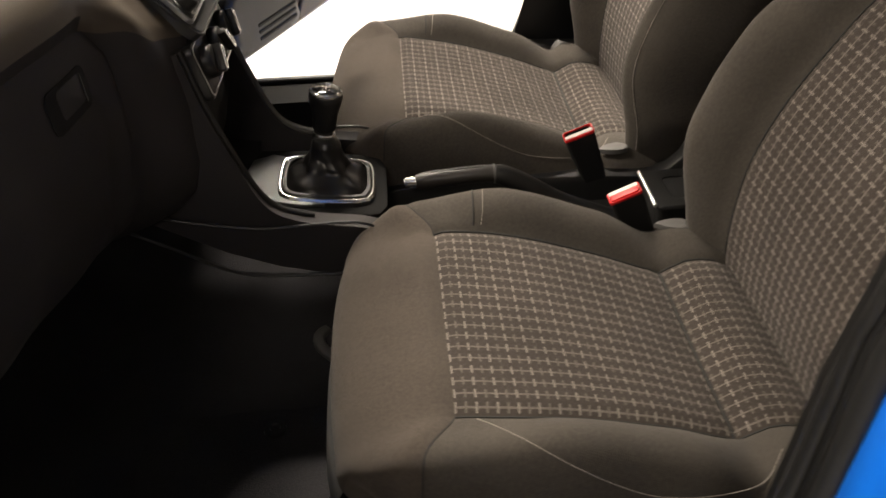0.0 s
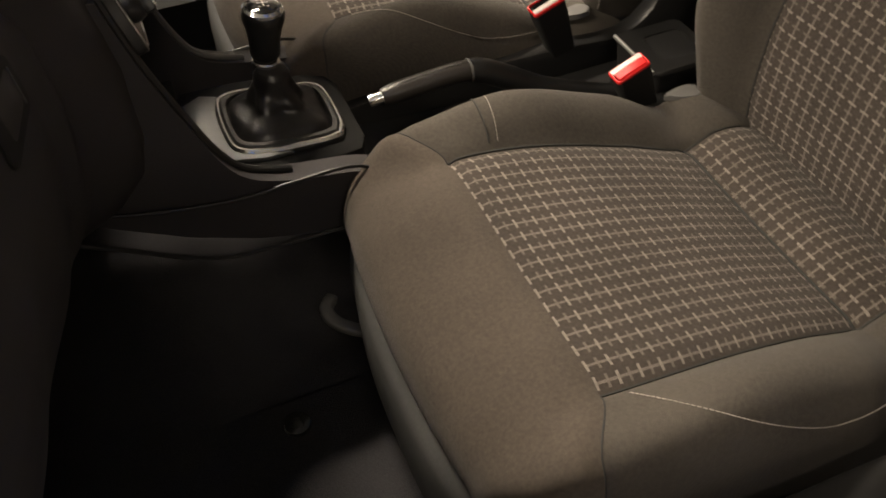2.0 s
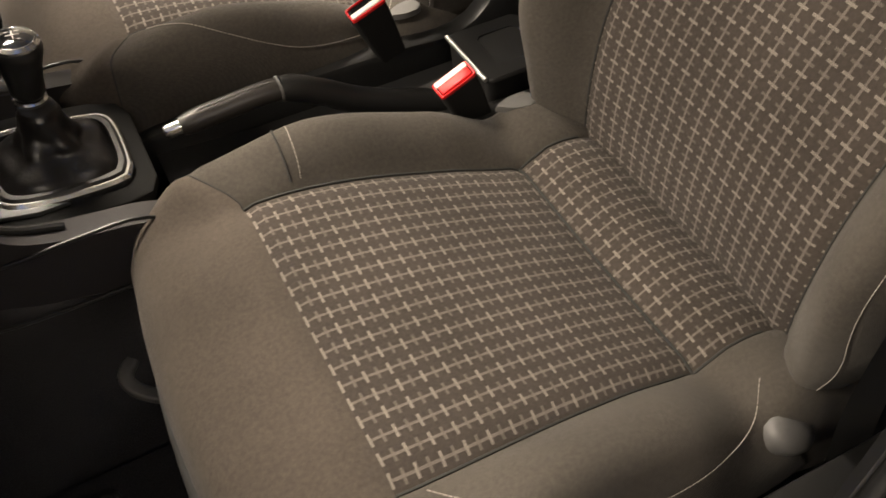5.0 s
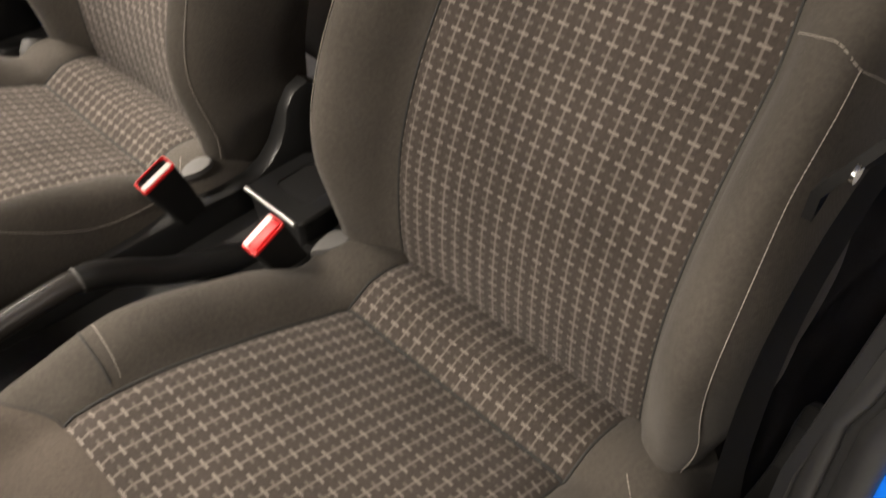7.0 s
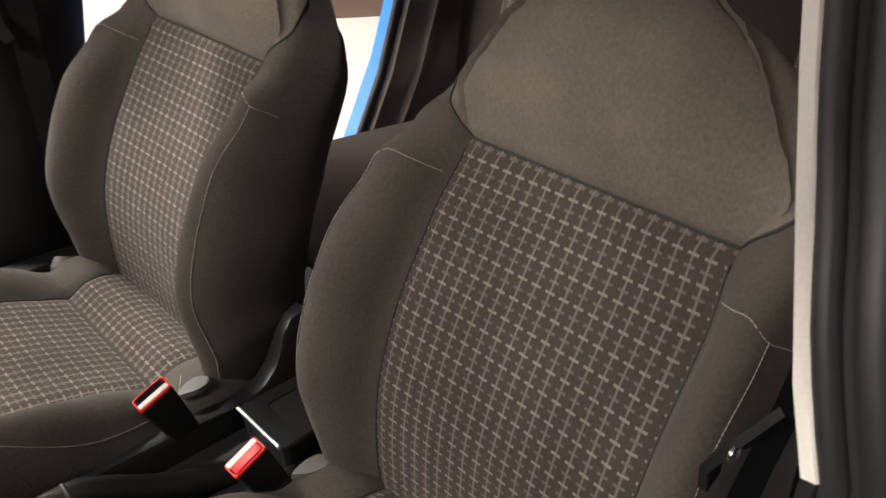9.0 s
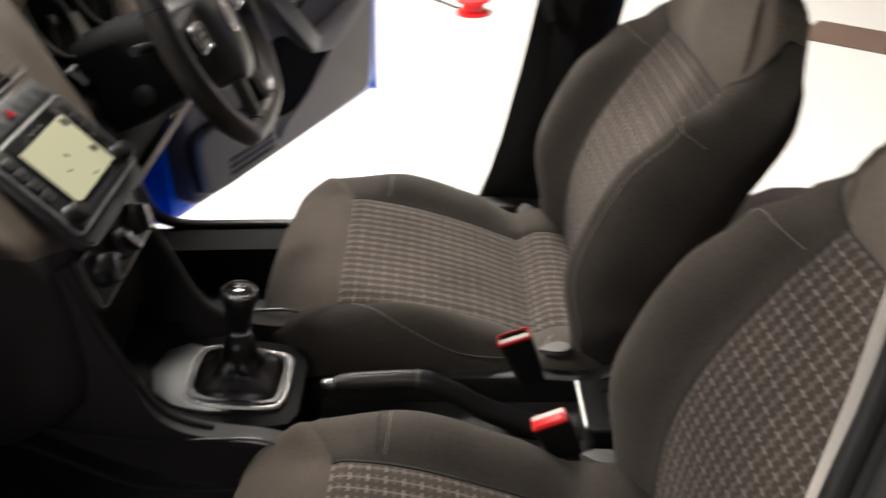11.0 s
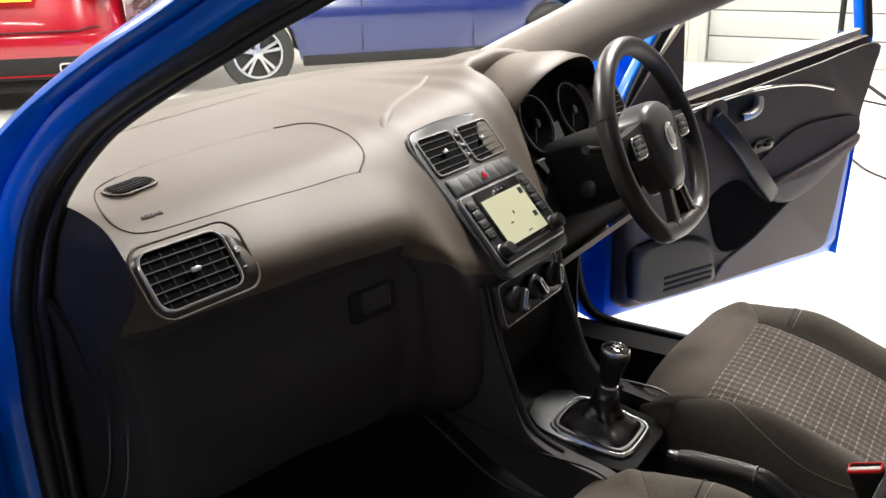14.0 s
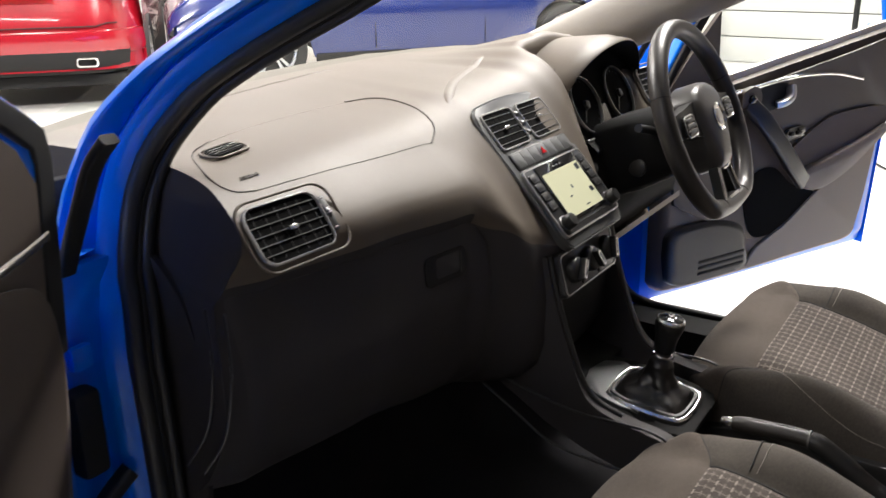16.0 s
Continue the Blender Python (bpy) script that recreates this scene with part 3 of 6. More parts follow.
        fat = curve_at([(0, 0.01), (0.06, 0.016), (0.8, 0.014), (0.95, 0.014), (1, 0.012)], i / (NB - 1))
        shell.append([tuple(a + (b - a) * q + bk * fat * math.sin(math.pi * q) ** 0.45) for q in np.linspace(0, 1, 17)])
    part("rear_shell", loft(shell, closed=False, cap=False), CLOTH, seat, "", 60)
    top = [tuple(p) for p in rows[-1]]
    part("headrest_top", loft([top, [tuple(np.array(p) * 0.3 + np.array(top[NJ // 2]) * 0.7 + np.array([0.02, 0, -0.004])) for p in top]], closed=False, cap=False), CLOTH, seat)
    off = np.array([-0.001, 0, 0.0004])
    for j in JI:
        part("seam_bead", tube([rows[i][j] + off for i in range(kb, kt)], 0.0013, 6), PIPING, seat)
    part("seam_bead", tube([rows[kt][j] + off for j in range(JI[0], JI[1] + 1)], 0.0016, 6), PIPING, seat)
    ksh = int(np.argmin(np.abs(c[:, 1] - 0.835)))
    for jj in (range(JI[0] - 1, 8, -1), range(JI[1] + 1, NJ - 9)):
        jj = list(jj)
        path = [rows[ksh - int(round(1 * k / len(jj)))][j] + off for k, j in enumerate(jj)]
        stitches(path[::2] + [path[-1]], seat)
    # side seam with pale thread, inboard and outboard
    for j in (13, NJ - 14):
        stitches([rows[i][j] + off * 0.4 + np.array([0, (s if j > 20 else -s) * 0.0012, 0]) for i in range(8, ksh, 3)], seat)

    # ---- base
    def q(x, v, z):
        return (x, yc + s * v, z)
    for v in (-0.20, 0.20):
        part("rail", box(q(0.30, v, 0.315), (0.52, 0.045, 0.03), 0.006), MATBLACK, seat, "black steel seat rail")
    under = loft([[q(x, v, z) for v, z in ((-w, 0.335), (-w, 0.40), (w, 0.40), (w, 0.335))] for x, w in ((0.075, 0.15), (0.11, 0.19), (0.3, 0.215), (0.52, 0.2))])
    part("seat_pan", under, MATBLACK, seat)
    # plastic valance under the front roll
    val = []
    for v in np.linspace(-0.185, 0.172, 20):
        b_ = 0.016 * (v / 0.17) ** 4 if v > 0 else 0.022 * (v / 0.185) ** 2
        val.append([q(x + b_, v, z) for x, z in ((0.05, 0.470), (0.012, 0.468), (0.002, 0.461), (-0.003, 0.448), (-0.006, 0.42), (-0.006, 0.37), (0.004, 0.338), (0.05, 0.33))])
    part("front_valance", loft(val, closed=False, cap=False), STACKGREY, seat, "dark plastic valance under the front roll", 50)
    # moulded outboard cover with its long height lever, a plain cover inboard
    prof = [(0.055, 0.445), (0.10, 0.47), (0.2, 0.478), (0.34, 0.478), (0.44, 0.474), (0.52, 0.47), (0.575, 0.48), (0.585, 0.515), (0.61, 0.53), (0.635, 0.50), (0.64, 0.42), (0.60, 0.37), (0.45, 0.345), (0.15, 0.345), (0.07, 0.37), (0.05, 0.40)]
    for sg in (1, -1):
        if sg < 0:
            prof = prof[:6] + [(0.565, 0.50), (0.585, 0.548), (0.615, 0.568), (0.645, 0.535)] + prof[10:]
        m = Matrix(((1, 0, 0, 0), (0, 0, -1 if sg * s > 0 else 1, yc + s * sg * (0.272 if sg > 0 else 0.236)), (0, 1, 0, 0), (0, 0, 0, 1)))
        cov = prism([tuple(p) for p in spline(prof + prof[:1], 60)[:-1]], -0.045 if sg > 0 else -0.03, m, 0.0)
        bmesh.ops.bevel(cov, geom=[e for e in cov.edges if abs(e.verts[0].co.y - e.verts[1].co.y) < 1e-6], offset=0.007, segments=2, affect="EDGES", profile=0.5)
        part("side_cover", cov, BLACK, seat, "black moulded plastic side cover")
    lv = [(0.105, 0.408), (0.115, 0.430), (0.22, 0.446), (0.265, 0.444), (0.278, 0.425), (0.265, 0.404), (0.18, 0.388), (0.115, 0.388)]
    m = Matrix(((1, 0, 0, 0), (0, 0, s, yc + s * 0.270), (0, 1, 0, 0), (0, 0, 0, 1)))
    part("height_lever", prism([tuple(p) for p in spline(lv + lv[:1], 40)[:-1]], 0.016, m, 0.005), MATBLACK, seat, "black plastic height lever")
    part("height_lever_face", prism([tuple(p) for p in spline([(x * 0.9 + 0.024, z * 0.72 + 0.113) for x, z in lv + lv[:1]], 40)[:-1]], 0.004, Matrix.Translation((0, s * 0.0162, 0)) @ m, 0.001), STACKGREY, seat)
    # grey backrest release at the inboard hinge, a domed one outboard
    dx = 0.0 if s < 0 else -0.007
    tb = [(0.444 + dx, -0.212), (0.468 + dx, -0.219), (0.488 + dx, -0.216), (0.494 + dx, -0.204), (0.484 + dx, -0.194), (0.462 + dx, -0.198)]
    tb = [(x, yc + s * (v + dx - 0.010)) for x, v in spline(tb + tb[:1], 30)[:-1]]
    part("release_tab", prism(tb, 0.008, Matrix.Translation((0, 0, 0.4935)), 0.003, 3), GREYPLASTIC, seat, "grey plastic release tab")
    dome = facing(q(0.468, 0.236, 0.470), (0.85, s * 0.1, -0.5), (-0.3, s * -0.75, 0.55))
    part("release_grip", loft([[dome @ Vector((x * k, y * k, z)) for x, y in circle(0.029, 24, 0.021)] for k, z in ((0.8, -0.02), (1.0, -0.004), (0.97, 0.003), (0.85, 0.007), (0.5, 0.010), (0.05, 0.011))]), GREYPLASTIC, seat, "domed grey textured release grip", 60)
    # adjuster grip under the front edge
    part("slide_bar", tube([q(0.07, -0.11, 0.388), q(0.012, -0.128, 0.392)], 0.007, 10), GREYPLASTIC, seat, "grey steel slide bar")
    gp = spline([q(0.022, -0.112, 0.378), q(-0.004, -0.124, 0.384), q(-0.022, -0.136, 0.394), q(-0.026, -0.150, 0.402), q(-0.014, -0.164, 0.404)], 16)
    part("slide_grip", sweep(gp, rounded(0.016, 0.010, 0.004), (0, 0, 1), scale=[0.75] + [1.0] * 14 + [0.8]), GREYPLASTIC, seat, "curved grey plastic slide lever", 60)
    return seat


make_seat(-0.335, -1, "brown-grey cloth passenger seat with a checked insert")
# the driver's seat is slid a little further forward
make_seat(0.335, 1, "brown-grey cloth driver's seat with a checked insert").location.x -= 0.025


# ================= seat belt buckles =================
def make_buckle(base, top, pressed, label):
    b = thing("seat_belt_buckle", base, label, "belt buckle", "front belt buckles")
    bv, tv = Vector(base), Vector(top)
    ax = (tv - bv).normalized()
    # z of the frame runs along the stalk, y along the wide side
    sd = Vector((0, 1, 0))
    fw = sd.cross(ax).normalized()
    m = Matrix((sd, fw, ax)).transposed().to_4x4()
    m.translation = tv
    k = 1 if tv.y < 0 else -1
    part("stalk", loft([[m @ Vector((x * q, y * q, z)) for x, y in rounded(0.0255, 0.046, 0.006)] for z, q in ((-0.13, 0.62), (-0.07, 0.85), (-0.02, 1.0), (0.0, 1.0))]), MATBLACK, b, "black plastic buckle body")
    part("rim", ring_plate(rounded(0.0262, 0.0467, 0.004), rounded(0.0222, 0.0427, 0.003), 0.0045, m, 0.001), REDPLASTIC, b, "red rim of the buckle face")
    part("pale_face", prism(rounded(0.0088, 0.0425, 0.002), 0.006, m @ Matrix.Translation((k * 0.0068, 0, 0)), 0.0012), PALEPLASTIC, b, "white band along the buckle face")
    if pressed:
        part("slot", prism(rounded(0.0130, 0.034, 0.002), 0.002, m @ Matrix.Translation((-k * 0.0042, 0, 0)), 0), VENTWELL, b, "black belt slot")
    else:
        part("button", prism(rounded(0.0135, 0.040, 0.003), 0.0068, m @ Matrix.Translation((-k * 0.0044, 0, 0)), 0.0018), REDPLASTIC, b, "red press button")
    return b


make_buckle((0.455, -0.075, 0.42), (0.406, -0.089, 0.535), False, "seat belt buckle with a red button beside the passenger seat")
make_buckle((0.42, 0.085, 0.42), (0.372, 0.068, 0.550), True, "seat belt buckle with a red button beside the driver's seat")


# ================= dashboard =================
# sections (x, z) at stations along y: screen foot, top, crown, shoulder, face, edge, underside, lower panel, toe
STATIONS = [
    (-0.664, [(-0.74, 0.96), (-0.72, 1.000), (-0.56, 1.008), (-0.43, 1.008), (-0.36, 1.000), (-0.310, 0.982), (-0.270, 0.945), (-0.254, 0.893), (-0.260, 0.872), (-0.275, 0.75), (-0.34, 0.62), (-0.50, 0.55)]),
    (-0.60, [(-0.74, 0.97), (-0.72, 1.010), (-0.56, 1.018), (-0.43, 1.010), (-0.352, 0.999), (-0.300, 0.976), (-0.262, 0.938), (-0.240, 0.890), (-0.244, 0.870), (-0.262, 0.74), (-0.32, 0.61), (-0.50, 0.55)]),
    (-0.42, [(-0.76, 0.98), (-0.74, 1.018), (-0.58, 1.024), (-0.43, 1.013), (-0.338, 0.997), (-0.284, 0.969), (-0.241, 0.930), (-0.210, 0.890), (-0.213, 0.868), (-0.238, 0.73), (-0.30, 0.60), (-0.50, 0.55)]),
    (-0.25, [(-0.78, 0.98), (-0.76, 1.022), (-0.60, 1.028), (-0.43, 1.013), (-0.325, 0.997), (-0.270, 0.964), (-0.222, 0.924), (-0.186, 0.884), (-0.188, 0.862), (-0.215, 0.72), (-0.27, 0.59), (-0.50, 0.53)]),
    (-0.19, [(-0.78, 0.98), (-0.76, 1.023), (-0.60, 1.029), (-0.43, 1.014), (-0.328, 0.998), (-0.272, 0.962), (-0.220, 0.915), (-0.178, 0.860), (-0.178, 0.838), (-0.195, 0.71), (-0.25, 0.59), (-0.48, 0.52)]),
    (-0.125, [(-0.78, 0.98), (-0.76, 1.024), (-0.60, 1.030), (-0.44, 1.018), (-0.345, 1.004), (-0.285, 0.968), (-0.225, 0.902), (-0.172, 0.828), (-0.164, 0.798), (-0.152, 0.69), (-0.19, 0.58), (-0.45, 0.50)]),
    (-0.075, [(-0.78, 0.98), (-0.76, 1.025), (-0.60, 1.031), (-0.44, 1.022), (-0.355, 1.013), (-0.300, 0.988), (-0.218, 0.900), (-0.152, 0.806), (-0.145, 0.79), (-0.140, 0.71), (-0.17, 0.58), (-0.45, 0.50)]),
    (0.02, [(-0.78, 0.98), (-0.76, 1.026), (-0.60, 1.032), (-0.44, 1.026), (-0.36, 1.018), (-0.302, 0.990), (-0.218, 0.900), (-0.152, 0.806), (-0.145, 0.79), (-0.140, 0.71), (-0.17, 0.58), (-0.45, 0.50)]),
    (0.125, [(-0.78, 0.98), (-0.76, 1.025), (-0.60, 1.031), (-0.44, 1.030), (-0.35, 1.024), (-0.292, 0.988), (-0.218, 0.900), (-0.152, 0.806), (-0.145, 0.79), (-0.145, 0.71), (-0.18, 0.58), (-0.45, 0.50)]),
    (0.170, [(-0.78, 0.98), (-0.76, 1.024), (-0.60, 1.032), (-0.44, 1.040), (-0.35, 1.036), (-0.288, 0.998), (-0.228, 0.915), (-0.185, 0.825), (-0.180, 0.79), (-0.180, 0.71), (-0.22, 0.60), (-0.45, 0.52)]),
    (0.215, [(-0.78, 0.98), (-0.76, 1.024), (-0.60, 1.033), (-0.44, 1.052), (-0.36, 1.050), (-0.295, 1.012), (-0.252, 0.925), (-0.220, 0.825), (-0.210, 0.79), (-0.210, 0.71), (-0.25, 0.60), (-0.45, 0.52)]),
    (0.240, [(-0.775, 0.98), (-0.755, 1.023), (-0.595, 1.034), (-0.435, 1.056), (-0.385, 1.054), (-0.38, 1.000), (-0.340, 0.900), (-0.262, 0.825), (-0.245, 0.79), (-0.235, 0.71), (-0.26, 0.62), (-0.45, 0.54)]),
    (0.25, [(-0.77, 0.98), (-0.75, 1.022), (-0.59, 1.034), (-0.43, 1.062), (-0.385, 1.060), (-0.38, 1.000), (-0.340, 0.900), (-0.262, 0.825), (-0.245, 0.79), (-0.235, 0.71), (-0.26, 0.62), (-0.45, 0.54)]),
    (0.35, [(-0.76, 0.98), (-0.74, 1.020), (-0.58, 1.036), (-0.43, 1.070), (-0.385, 1.066), (-0.38, 1.000), (-0.340, 0.900), (-0.262, 0.825), (-0.245, 0.79), (-0.235, 0.71), (-0.26, 0.63), (-0.45, 0.55)]),
    (0.47, [(-0.75, 0.98), (-0.73, 1.015), (-0.57, 1.030), (-0.43, 1.056), (-0.385, 1.052), (-0.38, 1.000), (-0.330, 0.905), (-0.245, 0.84), (-0.240, 0.80), (-0.240, 0.72), (-0.27, 0.64), (-0.47, 0.56)]),
    (0.55, [(-0.74, 0.97), (-0.72, 1.010), (-0.56, 1.020), (-0.43, 1.022), (-0.345, 1.010), (-0.295, 0.975), (-0.265, 0.930), (-0.235, 0.885), (-0.240, 0.865), (-0.255, 0.74), (-0.30, 0.64), (-0.50, 0.56)]),
    (0.664, [(-0.74, 0.96), (-0.72, 1.000), (-0.56, 1.008), (-0.43, 1.008), (-0.36, 1.000), (-0.310, 0.982), (-0.270, 0.945), (-0.254, 0.893), (-0.260, 0.872), (-0.275, 0.75), (-0.34, 0.62), (-0.50, 0.55)]),
]
SY = [s[0] for s in STATIONS]


def dash_key(y):
    """Key points of the section at y."""
    k = max(i for i in range(len(SY) - 1) if SY[i] <= y + 1e-9)
    s = min(1, max(0, (y - SY[k]) / (SY[k + 1] - SY[k])))
    s = s * s * (3 - 2 * s) * 0.6 + s * 0.4
    key = [((1 - s) * a[0] + s * b[0], (1 - s) * a[1] + s * b[1]) for a, b in zip(STATIONS[k][1], STATIONS[k + 1][1])]
    # the padded face rolls under towards its lower edge on the passenger side
    roll = curve_at([(-0.22, 1.0), (-0.16, 0.0)], y)
    for n, dx, dz in ((6, 0.010, -0.005), (7, -0.020, 0.0), (8, -0.030, 0.0)):
        key[n] = (key[n][0] + dx * roll, key[n][1] + dz * roll)
    return key


def dash_section(y):
    k = dash_key(y)
    a = spline(k[:8], 43)
    b = spline(k[7:9], 4)[1:]
    c = spline(k[8:], 14)[1:]
    return np.vstack([a, b, c])


def on_dash(y, z):
    """x of the dash face at a height on its rear side."""
    s = dash_section(y)[20:]
    k = int(np.argmin(np.abs(s[:, 1] - z)))
    return float(s[k, 0])


dash = thing("dashboard", (-0.4, 0, 0.55), "brown-grey soft plastic dashboard across the car", "dashboard")
ys = np.linspace(-0.664, 0.664, 141)


def tuck(y, z):
    """The ends of the dashboard follow the leaning sides of the car."""
    a = max(0.0, abs(y) - 0.42) / 0.244
    return y - math.copysign(a * a * max(0.0, 0.664 - side_y(z) + 0.02), y)


secs = [[(p[0], tuck(y, p[1]), p[1]) for p in dash_section(y)] for y in ys]
EDGE = 43
# the upper panel ends in a rolled edge; hard plastic below, darkened for shade
upper = loft([s[:EDGE] for s in secs], closed=False, cap=False)
upper = join(upper, loft([s[EDGE - 1:EDGE + 2] for s in secs[45:63]], closed=False, cap=False))
bmesh.ops.remove_doubles(upper, verts=upper.verts, dist=1e-5)
part("upper_panel", upper, DASH, dash, "brown-grey grained upper panel", 60)
# The driver's run takes the near-black deck plastic.
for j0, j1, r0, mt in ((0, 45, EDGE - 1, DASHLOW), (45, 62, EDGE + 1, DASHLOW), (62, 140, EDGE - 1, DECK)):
    part("lower_panel", loft([s[r0:] for s in secs[j0:j1 + 1]], closed=False, cap=False), mt, dash, "hard plastic lower panel, darkened for shade", 50)
for y0, nm in ((-0.664, 0), (0.664, 140)):
    bm = bmesh.new()
    vs = [bm.verts.new((x, y + math.copysign(0.0005, y0), z)) for x, y, z in secs[nm]]
    bm.faces.new(vs)
    part("end_cap", bm, DASHLOW, dash, "dark end cap", 0)


def dash_strip(pts, r, material, name, label="", lift=0.001, n=40, taper=False):
    """A bead that lies on the upper panel along (x, y) points."""
    path = []
    for x, y in spline(pts, n):
        s = dash_section(y)[:EDGE]
        k = int(np.argmin(np.abs(s[:, 0] - x)))
        path.append((float(x), float(y), float(np.interp(x, s[:, 0], s[:, 1])) + lift))
    sc = [0.3 + 0.7 * min(1, 5 * k / n, 5 * (n - 1 - k) / n) for k in range(n)] if taper else None
    return part(name, tube(path, r, 10 if taper else 6, scale=sc), material, dash, label, 60)


# airbag lid: rounded outline, dark beads for its groove's shade, raised rim beside
lid_end = [(-0.283, -0.228), (-0.305, -0.188), (-0.340, -0.166), (-0.385, -0.154), (-0.422, -0.155), (-0.442, -0.176), (-0.450, -0.215)]
lid_back = [(-0.450, -0.215), (-0.454, -0.300), (-0.450, -0.390), (-0.443, -0.460), (-0.434, -0.510)]
lid_corner = [(-0.434, -0.510), (-0.420, -0.545), (-0.400, -0.566), (-0.365, -0.586), (-0.332, -0.597), (-0.312, -0.588), (-0.304, -0.560)]
dash_strip(lid_end, 0.0016, DASHMID, "airbag_lid_groove", "dark bead for the shade in the airbag lid groove", 0.0, 70)
dash_strip(lid_back, 0.0030, DASH, "airbag_lid_rim", "rounded rim of the airbag lid", -0.0023, 70)
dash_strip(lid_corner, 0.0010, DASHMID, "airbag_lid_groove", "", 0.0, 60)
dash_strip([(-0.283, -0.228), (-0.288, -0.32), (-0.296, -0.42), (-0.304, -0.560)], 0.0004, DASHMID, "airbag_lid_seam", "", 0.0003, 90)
dash_strip([(-0.575, -0.50), (-0.60, -0.36), (-0.62, -0.2), (-0.64, 0.02)], 0.0045, DASH, "defroster_ridge", "", -0.0022, 90, True)
# raised cowl round the centre stack and the instruments
cowl = [(-0.295, -0.122), (-0.318, -0.108), (-0.345, -0.088), (-0.372, -0.04), (-0.398, 0.02), (-0.418, 0.09), (-0.435, 0.16), (-0.452, 0.24)]
dash_strip(cowl, 0.014, DASH, "cowl_rim", "raised rim of the centre cowl", -0.0105, 60, True)


def fit_frame(y, z, w):
    """Panel frame on the dash at (y, z): x to the driver, y up along the face."""
    a = Vector((on_dash(y, z - 0.02), y, z - 0.02))
    b = Vector((on_dash(y, z + 0.02), y, z + 0.02))
    r = Vector((on_dash(y + w / 2, z) - on_dash(y - w / 2, z), w, 0))
    return facing((on_dash(y, z), y, z), r, b - a)


# AIRBAG lettering on the lid
def lettering(body, size, m, material, parent, name, label="", depth=0.0006):
    cu = bpy.data.curves.new("text", "FONT")
    cu.body, cu.size, cu.extrude, cu.align_x, cu.align_y = body, size, depth, "CENTER", "CENTER"
    cu.resolution_u = 2
    tmp = bpy.data.objects.new("text", cu)
    scene.collection.objects.link(tmp)
    bpy.context.view_layer.update()
    me = bpy.data.meshes.new_from_object(tmp.evaluated_get(bpy.context.evaluated_depsgraph_get()))
    bpy.data.objects.remove(tmp)
    bm = bmesh.new()
    bm.from_mesh(me)
    bpy.data.meshes.remove(me)
    return part(name, bm, material, parent, label, 0, m, False)


def top_frame(x, y):
    s = dash_section(y)
    k = int(np.argmin(np.abs(s[:EDGE, 0] - x)))
    tg = s[k + 1] - s[k - 1]
    u = Vector((-tg[0], 0, -tg[1]))
    return facing((float(s[k, 0]), y, float(s[k, 1])), (0, 1, 0), u)


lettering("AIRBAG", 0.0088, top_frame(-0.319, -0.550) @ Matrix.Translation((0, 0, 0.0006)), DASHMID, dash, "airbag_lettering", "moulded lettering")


# ---- air vents
def make_vent(m, w, h, label, wheel=0.0, slats=5, fins=6, rad=0.018):
    """Chrome-rimmed vent; wheel shifts the thumb wheel sideways from the middle."""
    v = thing("air_vent", m.translation, label, "air vent", "dashboard air vents")
    out = rounded(w, h, rad, 6)
    inn = rounded(w - 0.0055, h - 0.0055, rad - 0.0025, 6)
    # soft bead in the dash that runs round the vent and its wheel
    off = 0.009 if wheel else 0.0
    bead = rounded(w + 0.012 + 2 * off, h + 0.014, rad + 0.006, 6)
    part("surround_bead", sweep([m @ Vector((x + off, y, -0.001)) for x, y in bead], circle(0.0019, 8), m.to_3x3() @ Vector((0, 0, 1)), True), DASH, v, "brown-grey moulded bead", 60)
    part("rim", ring_plate(out, inn, 0.0045, m, 0.0018), BRIGHTRIM, v, "bright chrome rim")
    # No depth here: a flat black plate stands for the shaded well.
    part("well", prism(inn, 0.0006, m, 0), VENTWELL, v, "flat black plate for the shade in the vent", 0)
    ih, iw = h - 0.009, w - 0.009
    for k in range(slats):
        yy = -ih / 2 + ih * (k + 0.75) / (slats + 0.5)
        dx = 0.5 * rad * (abs(yy) / (ih / 2)) ** 4
        part("slat", box((0, yy, 0.0022), (iw - 2 * dx, 0.0012, 0.0014), 0, 1), SLAT, v, m=m)
    for k in range(fins):
        xx = -iw / 2 + iw * (k + 0.6) / fins
        part("fin", box((xx, 0, 0.0009), (0.0012, ih * 0.94, 0.0006), 0, 1), MATBLACK, v, m=m)
    part("thumb_tab", box((0.002, -ih * 0.02, 0.005), (0.013, 0.0065, 0.005), 0.002), CHROME, v, "small chrome tab", m=m)
    if wheel:
        part("thumb_wheel_slot", prism(rounded(0.0095, 0.046, 0.003), 0.0009, m @ Matrix.Translation((wheel, 0.002, 0)), 0.0003), BLACK, v, "black slot of the thumb wheel")
        part("thumb_wheel", lathe([(0.010, -0.0028), (0.0115, -0.0018), (0.0115, 0.0018), (0.010, 0.0028)], 20, m @ Matrix.Translation((wheel, 0.002, -0.0085)) @ Matrix.Rotation(radians(90), 4, "Y")), STACKDARK, v, "ribbed dark thumb wheel")
        for dy in (-0.018, 0.001, 0.007, 0.021):
            part("mark", box((wheel, dy + 0.001, 0.0034 if abs(dy) < 0.01 else 0.0012), (0.0042, 0.0014, 0.0008), 0), PALEPLASTIC, v, m=m)
    return v


mv = fit_frame(-0.563, 0.941, 0.08)
make_vent(mv @ Matrix.Translation((0, 0, 0.002)), 0.116, 0.074, "passenger side air vent with a chrome rim in the dashboard", 0.0655)
mv2 = fit_frame(0.612, 0.945, 0.08)
